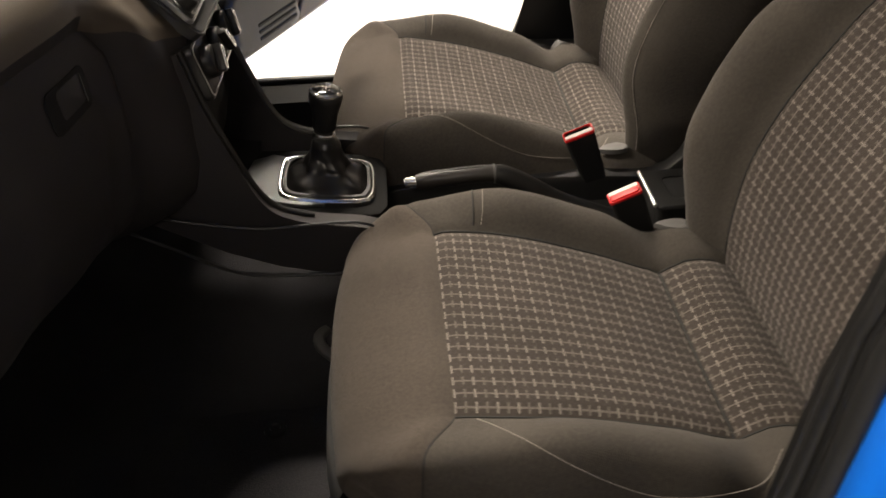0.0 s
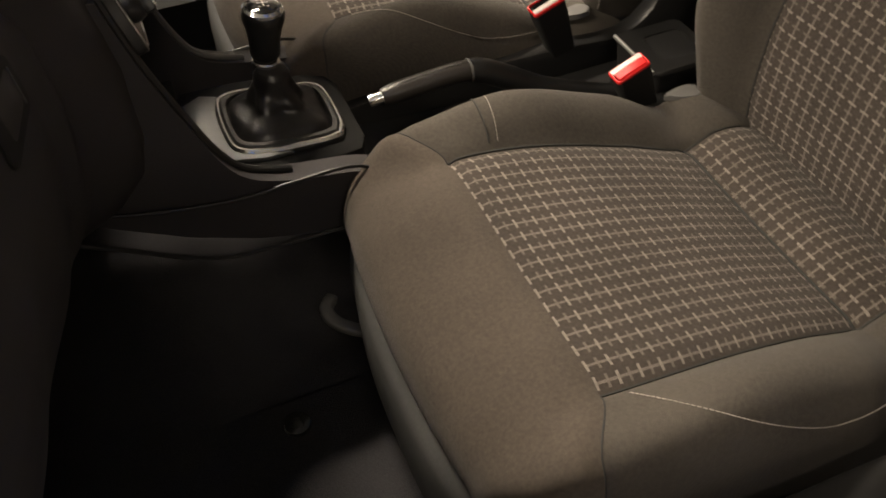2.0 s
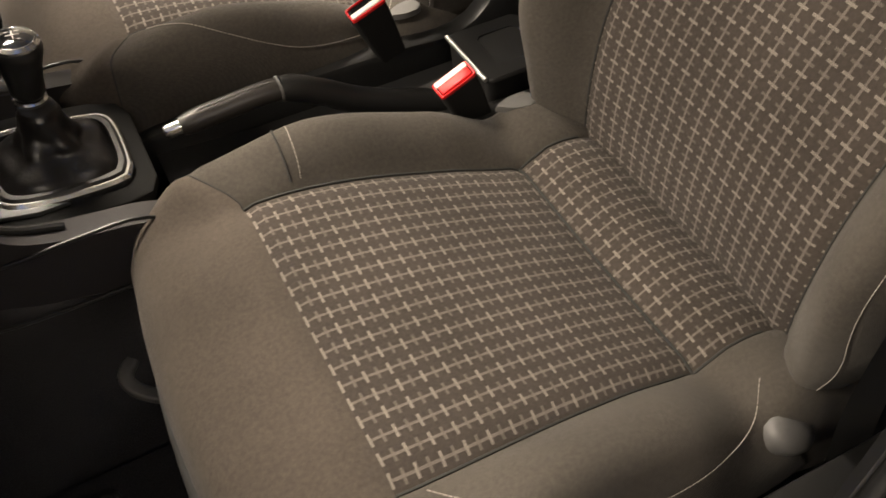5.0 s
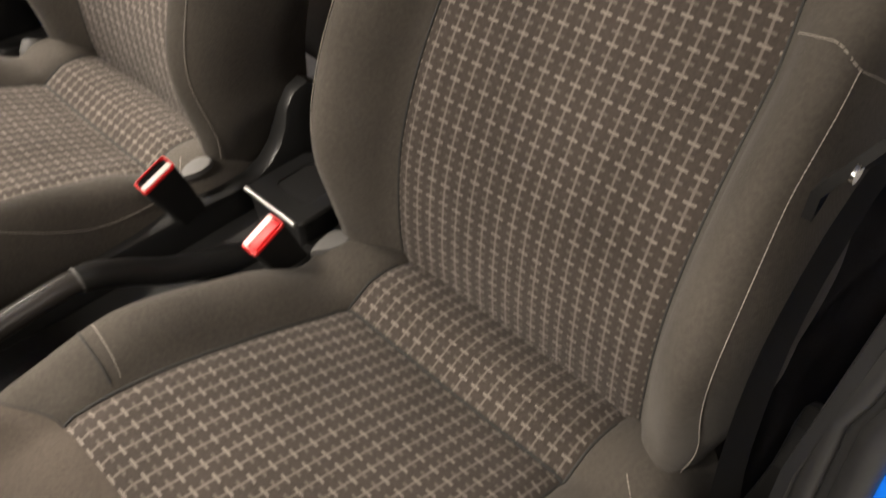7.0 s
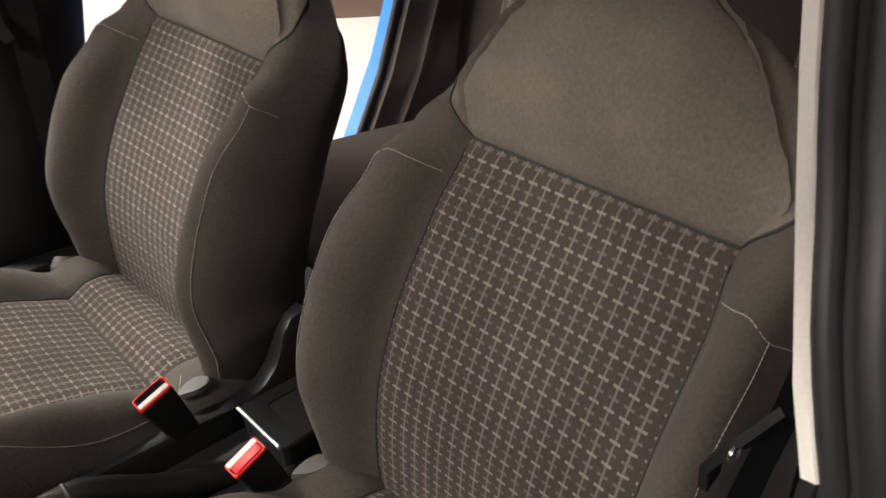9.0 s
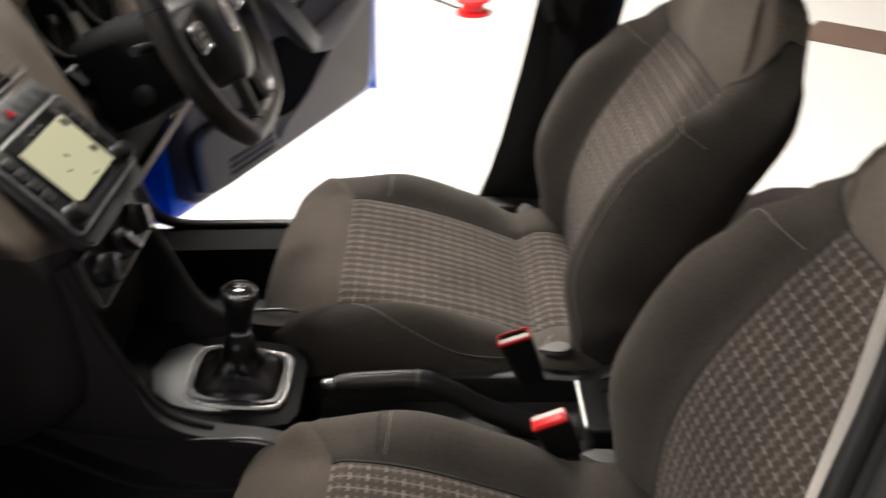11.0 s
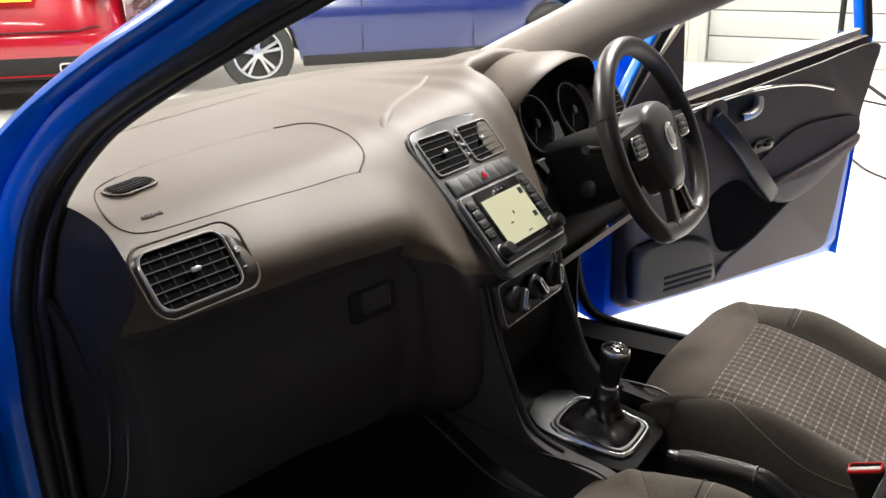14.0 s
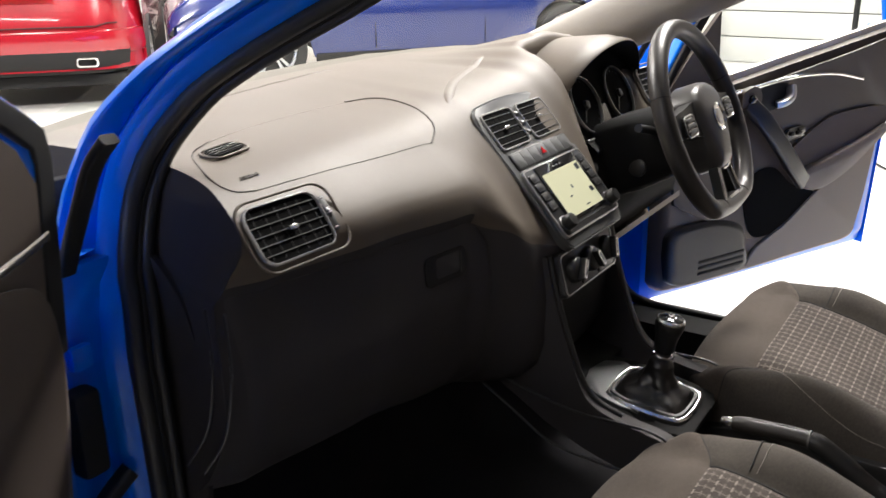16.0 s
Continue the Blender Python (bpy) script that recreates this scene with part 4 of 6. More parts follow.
make_vent(mv2 @ Matrix.Translation((0, 0, 0.002)), 0.105, 0.078, "driver side air vent with a chrome rim in the dashboard", rad=0.02)
# small demister vent: slots shaded by a flat black plate, in a moulded recess
MD = top_frame(-0.396, -0.522) @ Matrix.Rotation(radians(8), 4, "Z") @ Matrix.Translation((0, 0, 0.0028))
dv = thing("demister_vent", MD.translation, "small black slotted demister vent in the dashboard top", "air vent")
part("surround_bead", sweep([MD @ Vector((x, y, -0.0012)) for x, y in rounded(0.072, 0.033, 0.0155, 7)], circle(0.0018, 8), MD.to_3x3() @ Vector((0, 0, 1)), True), DASH, dv, "brown-grey moulded bead", 60)
part("well", prism(rounded(0.060, 0.024, 0.0105, 7), 0.001, MD, 0), VENTWELL, dv, "flat black plate for the shade in the vent", 0)
for k in range(3):
    yy = -0.006 + 0.006 * k
    part("slat", box((0.001 * k, yy, 0.0014), (0.058 - 0.9 * abs(yy), 0.0005, 0.0010), 0, 1), SLAT, dv, m=MD)

# ---- centre stack: one inclined plane
SC = facing((-0.2, 0.021, 0.872), (0, 1, 0), Vector((-0.155, 0, 0.176)))
stack = thing("centre_stack", SC.translation, "slate grey centre stack with vents, switches and touch screen", "centre console panel")


def st(x, y, z=0.0):
    return SC @ Matrix.Translation((x, y, z))


plate = spline([(-0.096, 0.160), (-0.110, 0.150), (-0.117, 0.122), (-0.113, 0.03), (-0.108, -0.06), (-0.102, -0.098), (-0.09, -0.108)], 20)
outl = [tuple(p) for p in plate] + [(-x, y) for x, y in plate[::-1]]
arch = [(0.096 - 0.192 * k / 10, 0.160 + 0.006 * math.sin(math.pi * k / 10)) for k in range(1, 10)]
part("fascia", prism((outl + arch)[::-1], 0.016, st(0, 0, -0.010), 0.004), STACK, stack, "slate grey fascia")
part("fascia_edge", sweep([SC @ Vector((x * 1.015, y * 1.01, 0.0035)) for x, y in outl + arch], circle(0.0017, 6), SC.to_3x3() @ Vector((0, 0, 1)), True), STACK, stack, "thin slate edge")
for sx in (-1, 1):
    m = st(sx * 0.056, 0.112, 0.0065)
    w, h = 0.096, 0.070
    part("vent_rim", ring_plate(rounded(w, h, 0.01, 5), rounded(w - 0.005, h - 0.005, 0.008, 5), 0.003, m, 0.001), BRIGHTRIM, stack, "bright vent rim")
    # Shade in the stack vents is this flat black plate too.
    part("vent_well", prism(rounded(w - 0.006, h - 0.006, 0.008, 5), 0.0006, m, 0), VENTWELL, stack)
    for k in range(5):
        part("slat", box((0, -0.024 + 0.012 * k, 0.0016), (w - 0.008, 0.0011, 0.0012), 0, 1), SLAT, stack, m=m)
    for k in range(5):
        part("fin", box((-0.03 + 0.015 * k, 0, 0.0007), (0.0012, h - 0.01, 0.0004), 0, 1), VENTWELL, stack, m=m)
    part("thumb_tab", box((0, 0.0, 0.004), (0.014, 0.006, 0.006), 0.002), CHROME, stack, "small chrome tab", m=m)
for dy in (-0.018, 0.0, 0.018):
    part("thumb_wheel", lathe([(0.004, -0.006), (0.0055, -0.005), (0.0055, 0.005), (0.004, 0.006)], 12, st(0, 0.112 + dy, 0.005) @ Matrix.Rotation(radians(90), 4, "Y")), STACKDARK, stack)
# blank switch row with the hazard button
part("switch_strip", prism(rounded(0.196, 0.031, 0.004), 0.003, st(0, 0.054, 0.0055), 0.0012), STACKDARK, stack, "dark strip that holds the switch blanks")
for k in range(7):
    part("switch", prism(rounded(0.0266, 0.0255, 0.0012), 0.0008, st(-0.081 + 0.027 * k, 0.054, 0.0082), 0.0003), STACK, stack, "")
tri = [(0.0075 * math.sin(2 * math.pi * k / 3), 0.0075 * math.cos(2 * math.pi * k / 3)) for k in range(3)][::-1]
part("hazard_triangle", prism(tri, 0.0012, st(-0.002, 0.053, 0.0102), 0), HAZARD, stack, "red hazard warning triangle", 0)
# radio with touch screen
part("radio_body", prism(rounded(0.205, 0.124, 0.008), 0.006, st(0, -0.028, 0.005), 0.0025), STACKDARK, stack, "dark radio unit")
part("radio_edge", ring_plate(rounded(0.207, 0.126, 0.009), rounded(0.201, 0.12, 0.007), 0.0066, st(0, -0.028, 0.005), 0.0008), SATIN, stack, "thin silver surround")
part("bezel", prism(rounded(0.138, 0.104, 0.003), 0.002, st(0.002, -0.02, 0.011), 0.0008), GLOSSBLACK, stack, "gloss black bezel")
part("screen", prism(rounded(0.124, 0.082, 0.001), 0.0006, st(0.002, -0.026, 0.0131), 0), SCREEN, stack, "lit pale yellow map display", 0)
for x, y, w, h in ((0.054, 0.005, 0.011, 0.011), (0.052, -0.040, 0.011, 0.009), (-0.020, -0.036, 0.006, 0.0025), (0.0, -0.022, 0.003, 0.006), (0.012, -0.060, 0.012, 0.0018)):
    part("map_mark", box((x, y, 0.0142), (w, h, 0.0006), 0), SCREENMARK, stack, m=SC)
for k, (x, y) in enumerate(((-0.012, 0.022), (0.0, 0.022), (0.012, 0.022))):
    part("menu_mark", box((x, y, 0.0134), (0.007, 0.003, 0.0006), 0), GREYPLASTIC, stack, m=SC)
for sx in (-1, 1):
    for k in range(4):
        y = 0.016 - 0.017 * k
        part("radio_button", prism(rounded(0.021, 0.0145, 0.003), 0.003, st(sx * 0.085, y, 0.0108), 0.001), BLACK, stack)
        part("button_mark", box((sx * 0.085, y - 0.005, 0.0142), (0.012, 0.0010, 0.0006), 0), GREYPLASTIC, stack, m=SC)
    kn = part("knob", lathe([(0.0115, 0), (0.0125, 0.003), (0.0118, 0.016), (0.010, 0.0185), (0, 0.019)], 24, st(sx * 0.084, -0.07, 0.011)), BLACK, stack, "round black rotary knob")
    part("knob_ring", lathe([(0.0142, 0), (0.0142, 0.003), (0.0125, 0.004), (0.0125, 0)], 24, st(sx * 0.084, -0.07, 0.0105)), STACK, kn, "slate ring")
part("disc_slot", box((0.0, -0.0775, 0.0112), (0.13, 0.004, 0.001), 0), MATBLACK, stack, m=SC)

# ---- heater panel
HC = facing((-0.133, -0.003, 0.752), (0, 1, 0), Vector((-0.026, 0, 0.10)))
heat = thing("heater_panel", HC.translation, "dark heater control panel with three rotary knobs", "heater controls")
part("panel", prism(rounded(0.198, 0.072, 0.010), 0.012, HC @ Matrix.Translation((0, 0, -0.008)), 0.002), STACKDARK, heat)
part("panel_edge", ring_plate(rounded(0.192, 0.066, 0.010), rounded(0.189, 0.063, 0.009), 0.0052, HC, 0.0004), SATIN, heat, "thin silver line")
for k, x in enumerate((-0.062, 0.0, 0.062)):
    hm = HC @ Matrix.Translation((x, 0.002, 0.004))
    kn = part("knob", lathe([(0.021, 0), (0.021, 0.006), (0.019, 0.012), (0.017, 0.0135), (0, 0.014)], 28, hm), BLACK, heat, "round black heater knob")
    part("grip", box((0, 0, 0.018), (0.009, 0.036, 0.012), 0.003, 2), BLACK, kn, m=hm @ Matrix.Rotation(radians((-35, 30, -20)[k]), 4, "Z"))
    part("pointer", ring_plate(rounded(0.0085, 0.03, 0.003), rounded(0.006, 0.026, 0.002), 0.001, hm @ Matrix.Rotation(radians((-35, 30, -20)[k]), 4, "Z") @ Matrix.Translation((0, 0, 0.0238)), 0), CHROME, kn, "silver outlined pointer")
for x in (-0.031, 0.031):
    part("push_button", prism(rounded(0.016, 0.010, 0.003), 0.003, HC @ Matrix.Translation((x, -0.024, 0.004)), 0.001), BLACK, heat)

# ---- glove box
gb = thing("glove_box", (-0.22, -0.42, 0.62), "closed dark plastic glove box lid with a recessed pull", "glove box")
gr = []
for y in np.linspace(-0.645, -0.200, 64):
    e = max(0, min(1, (y + 0.645) / 0.03, (-0.200 - y) / 0.012))
    e = math.sqrt(1 - (1 - e) ** 2)
    low = dash_section(y)[EDGE - 1:]
    drop = 0.011 + 0.040 - math.sqrt(0.0402 ** 2 - max(0, y + 0.24) ** 2)
    row = []
    for t in np.linspace(0, 1, 26):
        zz = low[0, 1] - drop - (low[0, 1] - drop - 0.625) * t
        x = float(np.interp(-zz, -low[:, 1], low[:, 0]))
        r_ = min(1, t / 0.06)
        bulge = (0.009 * math.sqrt(1 - (1 - r_) ** 2) - 0.006 * t) * e
        row.append((x + bulge - 0.004, float(y), float(zz)))
    gr.append(row)
part("lid", loft(gr, closed=False, cap=False), DASHLOW, gb, "grained plastic lid, darkened for shade", 60)


def on_lid(y, z):
    """Point of the lid at a width and height."""
    low = dash_section(y)[EDGE - 1:]
    return Vector((float(np.interp(-z, -low[:, 1], low[:, 0])) + 0.0035, y, z))


hm = facing(on_lid(-0.298, 0.818), on_lid(-0.26, 0.818) - on_lid(-0.336, 0.818), on_lid(-0.298, 0.838) - on_lid(-0.298, 0.798))
part("pull_recess", prism(rounded(0.085, 0.044, 0.010), 0.0015, hm, 0.0005), MATBLACK, gb, "black recess of the pull")
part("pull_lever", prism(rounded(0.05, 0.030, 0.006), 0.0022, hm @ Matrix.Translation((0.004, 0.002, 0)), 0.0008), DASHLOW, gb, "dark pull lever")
part("pull_edge", box((0.030, 0, 0.0026), (0.0016, 0.030, 0.001), 0), STACKGREY, gb, "thin paler edge", m=hm)
# passenger side end of the dash: kick panel with two seams
for sg in (-1, 1):
    kick = thing("kick_panel", (-0.42, sg * 0.66, 0.35), "dark plastic footwell side panel beside the dashboard", "footwell trim", "footwell side panels")
    ko = [(-0.42, 0.93), (-0.385, 0.912), (-0.352, 0.88), (-0.330, 0.835), (-0.322, 0.78), (-0.327, 0.68), (-0.34, 0.55), (-0.34, 0.42), (-0.33, 0.33), (-0.395, 0.33), (-0.405, 0.60), (-0.408, 0.80)]
    m = Matrix(((1, 0, 0, 0), (0, 0, sg, sg * 0.648), (0, 1, 0, 0), (0, 0, 0, 1)))
    part("panel", prism([tuple(p) for p in spline(ko + ko[:1], 80)[:-1]], 0.008, m, 0.003), DASHLOW, kick, "dark grained panel")
    for o in (0.0, 0.03):
        part("seam", tube(spline([(-0.262 - o, sg * 0.666, 0.872), (-0.258 - o, sg * 0.668, 0.80), (-0.275 - o, sg * 0.670, 0.72), (-0.315 - o, sg * 0.673, 0.66)], 20), 0.0016, 6), STACKDARK, kick, "thin bright seam")

# ================= instrument binnacle =================
inst = thing("instrument_cluster", (-0.31, 0.39, 0.9), "instrument cluster with two chrome-ringed dials under a hood", "instrument cluster")
IC = facing((-0.286, 0.402, 0.938), (0, 1, 0), (-0.10, 0, 0.20))
part("face", prism(rounded(0.345, 0.19, 0.07, 8), 0.004, IC @ Matrix.Translation((-0.012, 0.005, 0)), 0), VENTWELL, inst, "black instrument face")
for x, r in ((-0.098, 0.056), (0.064, 0.057)):
    im = IC @ Matrix.Translation((x, 0.004, 0.004))
    di = part("dial", lathe([(r, 0.0), (r, 0.002), (0, 0.0022)], 40, im), VENTWELL, inst, "black dial")
    part("ring", lathe([(r, 0), (r + 0.0016, 0.003), (r + 0.0006, 0.008), (r - 0.0006, 0.008), (r - 0.0006, 0)], 48, im), SATIN, di, "chrome dial ring")
    for k in range(17):
        a = radians(225 - 270 * k / 16)
        part("tick", box((0, r * 0.86, 0.003), (0.0009, 0.004 if k % 2 else 0.006, 0.0006), 0), STACK, di, m=im @ Matrix.Rotation(a - math.pi / 2, 4, "Z"))
    part("needle", box((0, r * 0.34, 0.004), (0.0018, r * 0.8, 0.001), 0), STACKDARK, di, "thin unlit needle", m=im @ Matrix.Rotation(radians(140), 4, "Z"))
    part("needle_hub", lathe([(0.009, 0), (0.008, 0.006), (0, 0.007)], 20, im @ Matrix.Translation((0, 0, 0.003))), BLACK, di)
part("info_display", prism(rounded(0.04, 0.05, 0.004), 0.002, IC @ Matrix.Translation((-0.029, -0.03, 0.0035)), 0), GLOSSBLACK, inst, "small dark information display")
# hood: an arched shell over the dials
hood = []
for k in range(33):
    a = math.pi * (1.12 - 1.24 * k / 32)
    y, z = 0.400 + 0.188 * math.cos(a), 0.935 + 0.122 * max(-0.5, math.sin(a)) ** 1.0 if math.sin(a) > 0 else 0.935 + 0.2 * math.sin(a)
    rearx = -0.250 - 0.035 * abs(math.cos(a)) ** 2
    hood.append([(-0.36, y * 0.96 + 0.0145, z - 0.012), (-0.30, y * 0.98 + 0.007, z - 0.006), (rearx - 0.002, y, z - 0.001), (rearx, y, z + 0.001), (rearx - 0.003, y * 1.006 - 0.002, z + 0.005), (-0.30, y * 1.03 - 0.011, z + 0.010), (-0.40, y * 1.06 - 0.022, z + 0.000)])
part("hood", loft([r[3:] for r in hood], closed=False, cap=False), DASH, inst, "brown-grey arched hood", 60)
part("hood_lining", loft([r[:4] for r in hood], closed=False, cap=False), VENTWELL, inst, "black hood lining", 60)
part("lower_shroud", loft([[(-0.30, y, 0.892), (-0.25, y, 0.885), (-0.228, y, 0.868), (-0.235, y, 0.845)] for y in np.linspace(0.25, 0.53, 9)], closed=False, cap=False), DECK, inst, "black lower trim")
part("lower_edge", tube([(-0.2515, y, 0.8865) for y in np.linspace(0.25, 0.50, 6)], 0.0028, 8), SATIN, inst, "thin silver edge under the dials")

# ================= steering wheel =================
WM = facing((-0.066, 0.351, 0.925), (0, 1, 0), Vector((-0.395, 0, 0.919)))
wheel = thing("steering_wheel", WM.translation, "black leather steering wheel with a flattened bottom", "steering wheel")
rim = []
for k in range(96):
    a = 2 * math.pi * k / 96
    x, y = 0.178 * math.cos(a), 0.178 * math.sin(a)
    if y < -0.150:
        y = -0.150 - (-(y + 0.150)) * 0.32
    rim.append(WM @ Vector((x, y, 0.0)))
part("rim", sweep(rim, circle(0.0172, 14, 0.0182), WM.to_3x3() @ Vector((0, 0, 1)), True), LEATHER, wheel, "black leather rim", 60)
for a in (22, 158, 250, 290):
    c0 = WM @ Vector((0.178 * math.cos(radians(a)), max(-0.154, 0.178 * math.sin(radians(a))), 0))
    tgd = (WM.to_3x3() @ Vector((-math.sin(radians(a)), math.cos(radians(a)), 0)))
    part("rim_seam", tube([c0 - tgd * 0.0008, c0 + tgd * 0.0008], 0.0183, 14), MATBLACK, wheel)
hub = [(-0.072, 0.038), (-0.046, 0.056), (0, 0.064), (0.046, 0.056), (0.072, 0.038), (0.076, 0.012), (0.066, -0.03), (0.044, -0.072), (0.022, -0.088), (-0.022, -0.088), (-0.044, -0.072), (-0.066, -0.03), (-0.076, 0.012)]
hubo = [(x * 0.90, y * 1.06 + 0.004) for x, y in spline(hub + hub[:1], 60)[:-1]]
pad = loft([[WM @ Vector((x * k, y * k - 0.004 * (1 - k), z)) for x, y in hubo] for k, z in ((1.02, -0.03), (1.0, 0.008), (0.97, 0.016), (0.9, 0.022), (0.7, 0.027), (0.35, 0.030), (0.02, 0.031))])
part("airbag_pad", pad, PADGREY, wheel, "black plastic airbag pad", 60)
part("badge_ring", lathe([(0.0245, 0.0), (0.0262, 0.003), (0.0245, 0.004), (0.0228, 0.002)], 32, WM @ Matrix.Translation((0, 0.001, 0.029))), CHROME, wheel, "round chrome badge")
part("badge", lathe([(0.0235, 0.0), (0.0235, 0.0015), (0, 0.002)], 32, WM @ Matrix.Translation((0, 0.001, 0.029))), STACKDARK, wheel, "plain dark badge disc")
part("badge_centre", lathe([(0.0155, 0.0), (0.0155, 0.0026), (0.012, 0.0034), (0, 0.0036)], 28, WM @ Matrix.Translation((0, 0.001, 0.0292))), SATIN, wheel, "plain silver badge centre")
for sx in (-1, 1):
    sp = [[(sx * x, y0 + 0.006, -0.012), (sx * x, y0 + 0.006, zt), (sx * x, y1, zt), (sx * x, y1, -0.012)] for x, y0, y1, zt in ((0.062, 0.038, -0.022, 0.014), (0.11, 0.030, -0.012, 0.010), (0.15, 0.026, -0.010, 0.006), (0.178, 0.026, -0.008, 0.002))]
    part("spoke", loft([[WM @ Vector(p) for p in r] for r in sp]), BLACK, wheel, "", 30)
    sw = part("switch_panel", prism(rounded(0.052, 0.040, 0.010), 0.004, WM @ Matrix.Translation((sx * 0.108, 0.006, 0.011)), 0.0015), GLOSSBLACK, wheel, "gloss black switch panel")
    part("switch_rim", tube([WM @ Vector((sx * 0.108 + x, 0.006 + y, 0.0152)) for x, y in rounded(0.050, 0.038, 0.010)], 0.0013, 6, True), SATIN, sw, "thin silver rim")
    for by in (0.016, 0.006, -0.004):
        part("switch", prism(rounded(0.038, 0.0075, 0.003), 0.0025, WM @ Matrix.Translation((sx * 0.108, by, 0.015)), 0.0008), STACKGREY, sw, "small steering wheel switch")
    low = [[WM @ Vector((sx * (x + dx), y, z)) for dx, z in ((-0.009, -0.01), (-0.009, 0.008), (0.009, 0.008), (0.009, -0.01))] for x, y in ((0.020, -0.080), (0.028, -0.115), (0.036, -0.152))]
    part("lower_spoke", loft(low), BLACK, wheel)
    part("spoke_trim", tube([WM @ Vector((sx * x, y, 0.010)) for x, y in ((0.03, -0.088), (0.038, -0.12), (0.047, -0.15))], 0.0028, 8), CHROME, wheel, "silver spoke edge")
part("pad_edge", tube([WM @ Vector((x * 1.02, y * 1.02, 0.012)) for x, y in hubo[18:42]], 0.0026, 8), CHROME, wheel, "bright lower edge of the pad")
part("spoke_badge", box((0, -0.15, 0.012), (0.05, 0.014, 0.003), 0.001), SATIN, wheel, m=WM)
# column shroud with stalks
col = thing("steering_column", (-0.2, 0.351, 0.86), "black steering column shroud with two stalks", "steering column")
part("shroud", loft([[WM @ Vector((x * k, y * k - 0.012, z)) for x, y in rounded(0.125, 0.12, 0.035, 5)] for k, z in ((0.62, -0.03), (0.98, -0.045), (1.12, -0.08), (1.22, -0.14), (1.2, -0.23))]), DECK, col, "black plastic shroud")
for sx in (-1, 1):
    part("stalk", tube(spline([WM @ Vector((sx * 0.05, 0.012, -0.072)), WM @ Vector((sx * 0.10, 0.024, -0.066)), WM @ Vector((sx * 0.155, 0.034, -0.058))], 10), 0.0075, 10), BLACK, col, "black control stalk")
part("ignition_lock", lathe([(0.017, 0), (0.017, 0.008), (0.012, 0.010), (0, 0.010)], 20, facing(WM @ Vector((-0.068, -0.04, -0.12)), (1, 0, 0.3), (0, 0.2, 1))), BLACK, col, "black ignition lock")
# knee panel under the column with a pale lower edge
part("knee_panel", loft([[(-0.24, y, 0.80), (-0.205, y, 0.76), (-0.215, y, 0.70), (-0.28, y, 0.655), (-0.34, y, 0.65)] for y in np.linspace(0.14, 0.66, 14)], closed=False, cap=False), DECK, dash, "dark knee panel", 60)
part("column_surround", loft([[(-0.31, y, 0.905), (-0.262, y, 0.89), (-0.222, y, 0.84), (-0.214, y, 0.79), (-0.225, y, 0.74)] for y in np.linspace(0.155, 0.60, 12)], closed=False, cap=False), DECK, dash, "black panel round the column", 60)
part("knee_edge", loft([[(-0.20, y, 0.702), (-0.198, y, 0.69), (-0.27, y, 0.640), (-0.275, y, 0.65)] for y in np.linspace(0.15, 0.66, 14)], closed=False, cap=False), DOORPALE, dash, "paler lower edge of the knee panel", 60)

# ================= centre console =================
cons = thing("centre_console", (0.0, 0.01, 0.30), "dark plastic centre console on the tunnel", "centre console")
edge = [(-0.152, 0.785), (-0.135, 0.715), (-0.113, 0.65), (-0.09, 0.592), (-0.066, 0.562), (-0.02, 0.545), (0.05, 0.533), (0.086, 0.515), (0.10, 0.485), (0.12, 0.455)]
low = [(0.30, 0.43), (0.60, 0.43), (0.60, 0.36), (0.10, 0.43), (0.0, 0.468), (-0.07, 0.485), (-0.14, 0.512), (-0.24, 0.565), (-0.33, 0.615), (-0.34, 0.70), (-0.24, 0.79)]
side = [tuple(p) for p in spline(edge, 40)] + low
for y0, dy, tilt in ((-0.094, -0.02, -1), (0.122, 0.02, 1)):
    bm = bmesh.new()
    a = [bm.verts.new((x, y0, z)) for x, z in side]
    b = [bm.verts.new((x, y0 + dy + tilt * 0.05 * max(0, (0.62 - z)) / 0.2 * 0.5, z)) for x, z in side]
    bm.faces.new(a)
    bm.faces.new(b[::-1])
    for k in range(len(a)):
        bm.faces.new((a[k], a[(k + 1) % len(a)], b[(k + 1) % len(a)], b[k]))
    part("side_panel", bm, DASHLOW, cons, "dark grained side panel", 35)
    rr = spline(edge[:6], 30)
    part("edge_trim", tube([(x + 0.001, y0 + dy * 0.5, z + 0.001) for x, z in rr], 0.0042, 8), BLACK if tilt < 0 else GREYPLASTIC, cons, "thin edge bead")
    # flange where the console meets the carpet
    fl = spline([(-0.33, 0.624), (-0.297, 0.607), (-0.206, 0.568), (-0.096, 0.545), (-0.022, 0.545), (0.041, 0.544), (0.078, 0.525)], 30)
    part("flange", tube([(x, y0 + dy * 1.0 + tilt * 0.012, z) for x, z in fl], 0.0022, 6), STACKDARK, cons)
    fl = spline([(-0.36, 0.61), (-0.305, 0.587), (-0.216, 0.537), (-0.125, 0.484), (-0.05, 0.474), (0.014, 0.472), (0.09, 0.47)], 30)
    part("carpet_edge", tube([(x, y0 + dy * 1.0 + tilt * 0.024, z) for x, z in fl], 0.0025, 6), STACKDARK, cons, "dark carpet edging")
# storage recess under the heater panel
part("cubby_back", loft([[(x, y, z) for y in (-0.094, 0.122)] for x, z in spline([(-0.135, 0.722), (-0.20, 0.70), (-0.225, 0.64), (-0.205, 0.578), (-0.15, 0.553), (-0.112, 0.5465)], 24)], closed=False, cap=False), MATBLACK, cons, "black storage recess", 60)
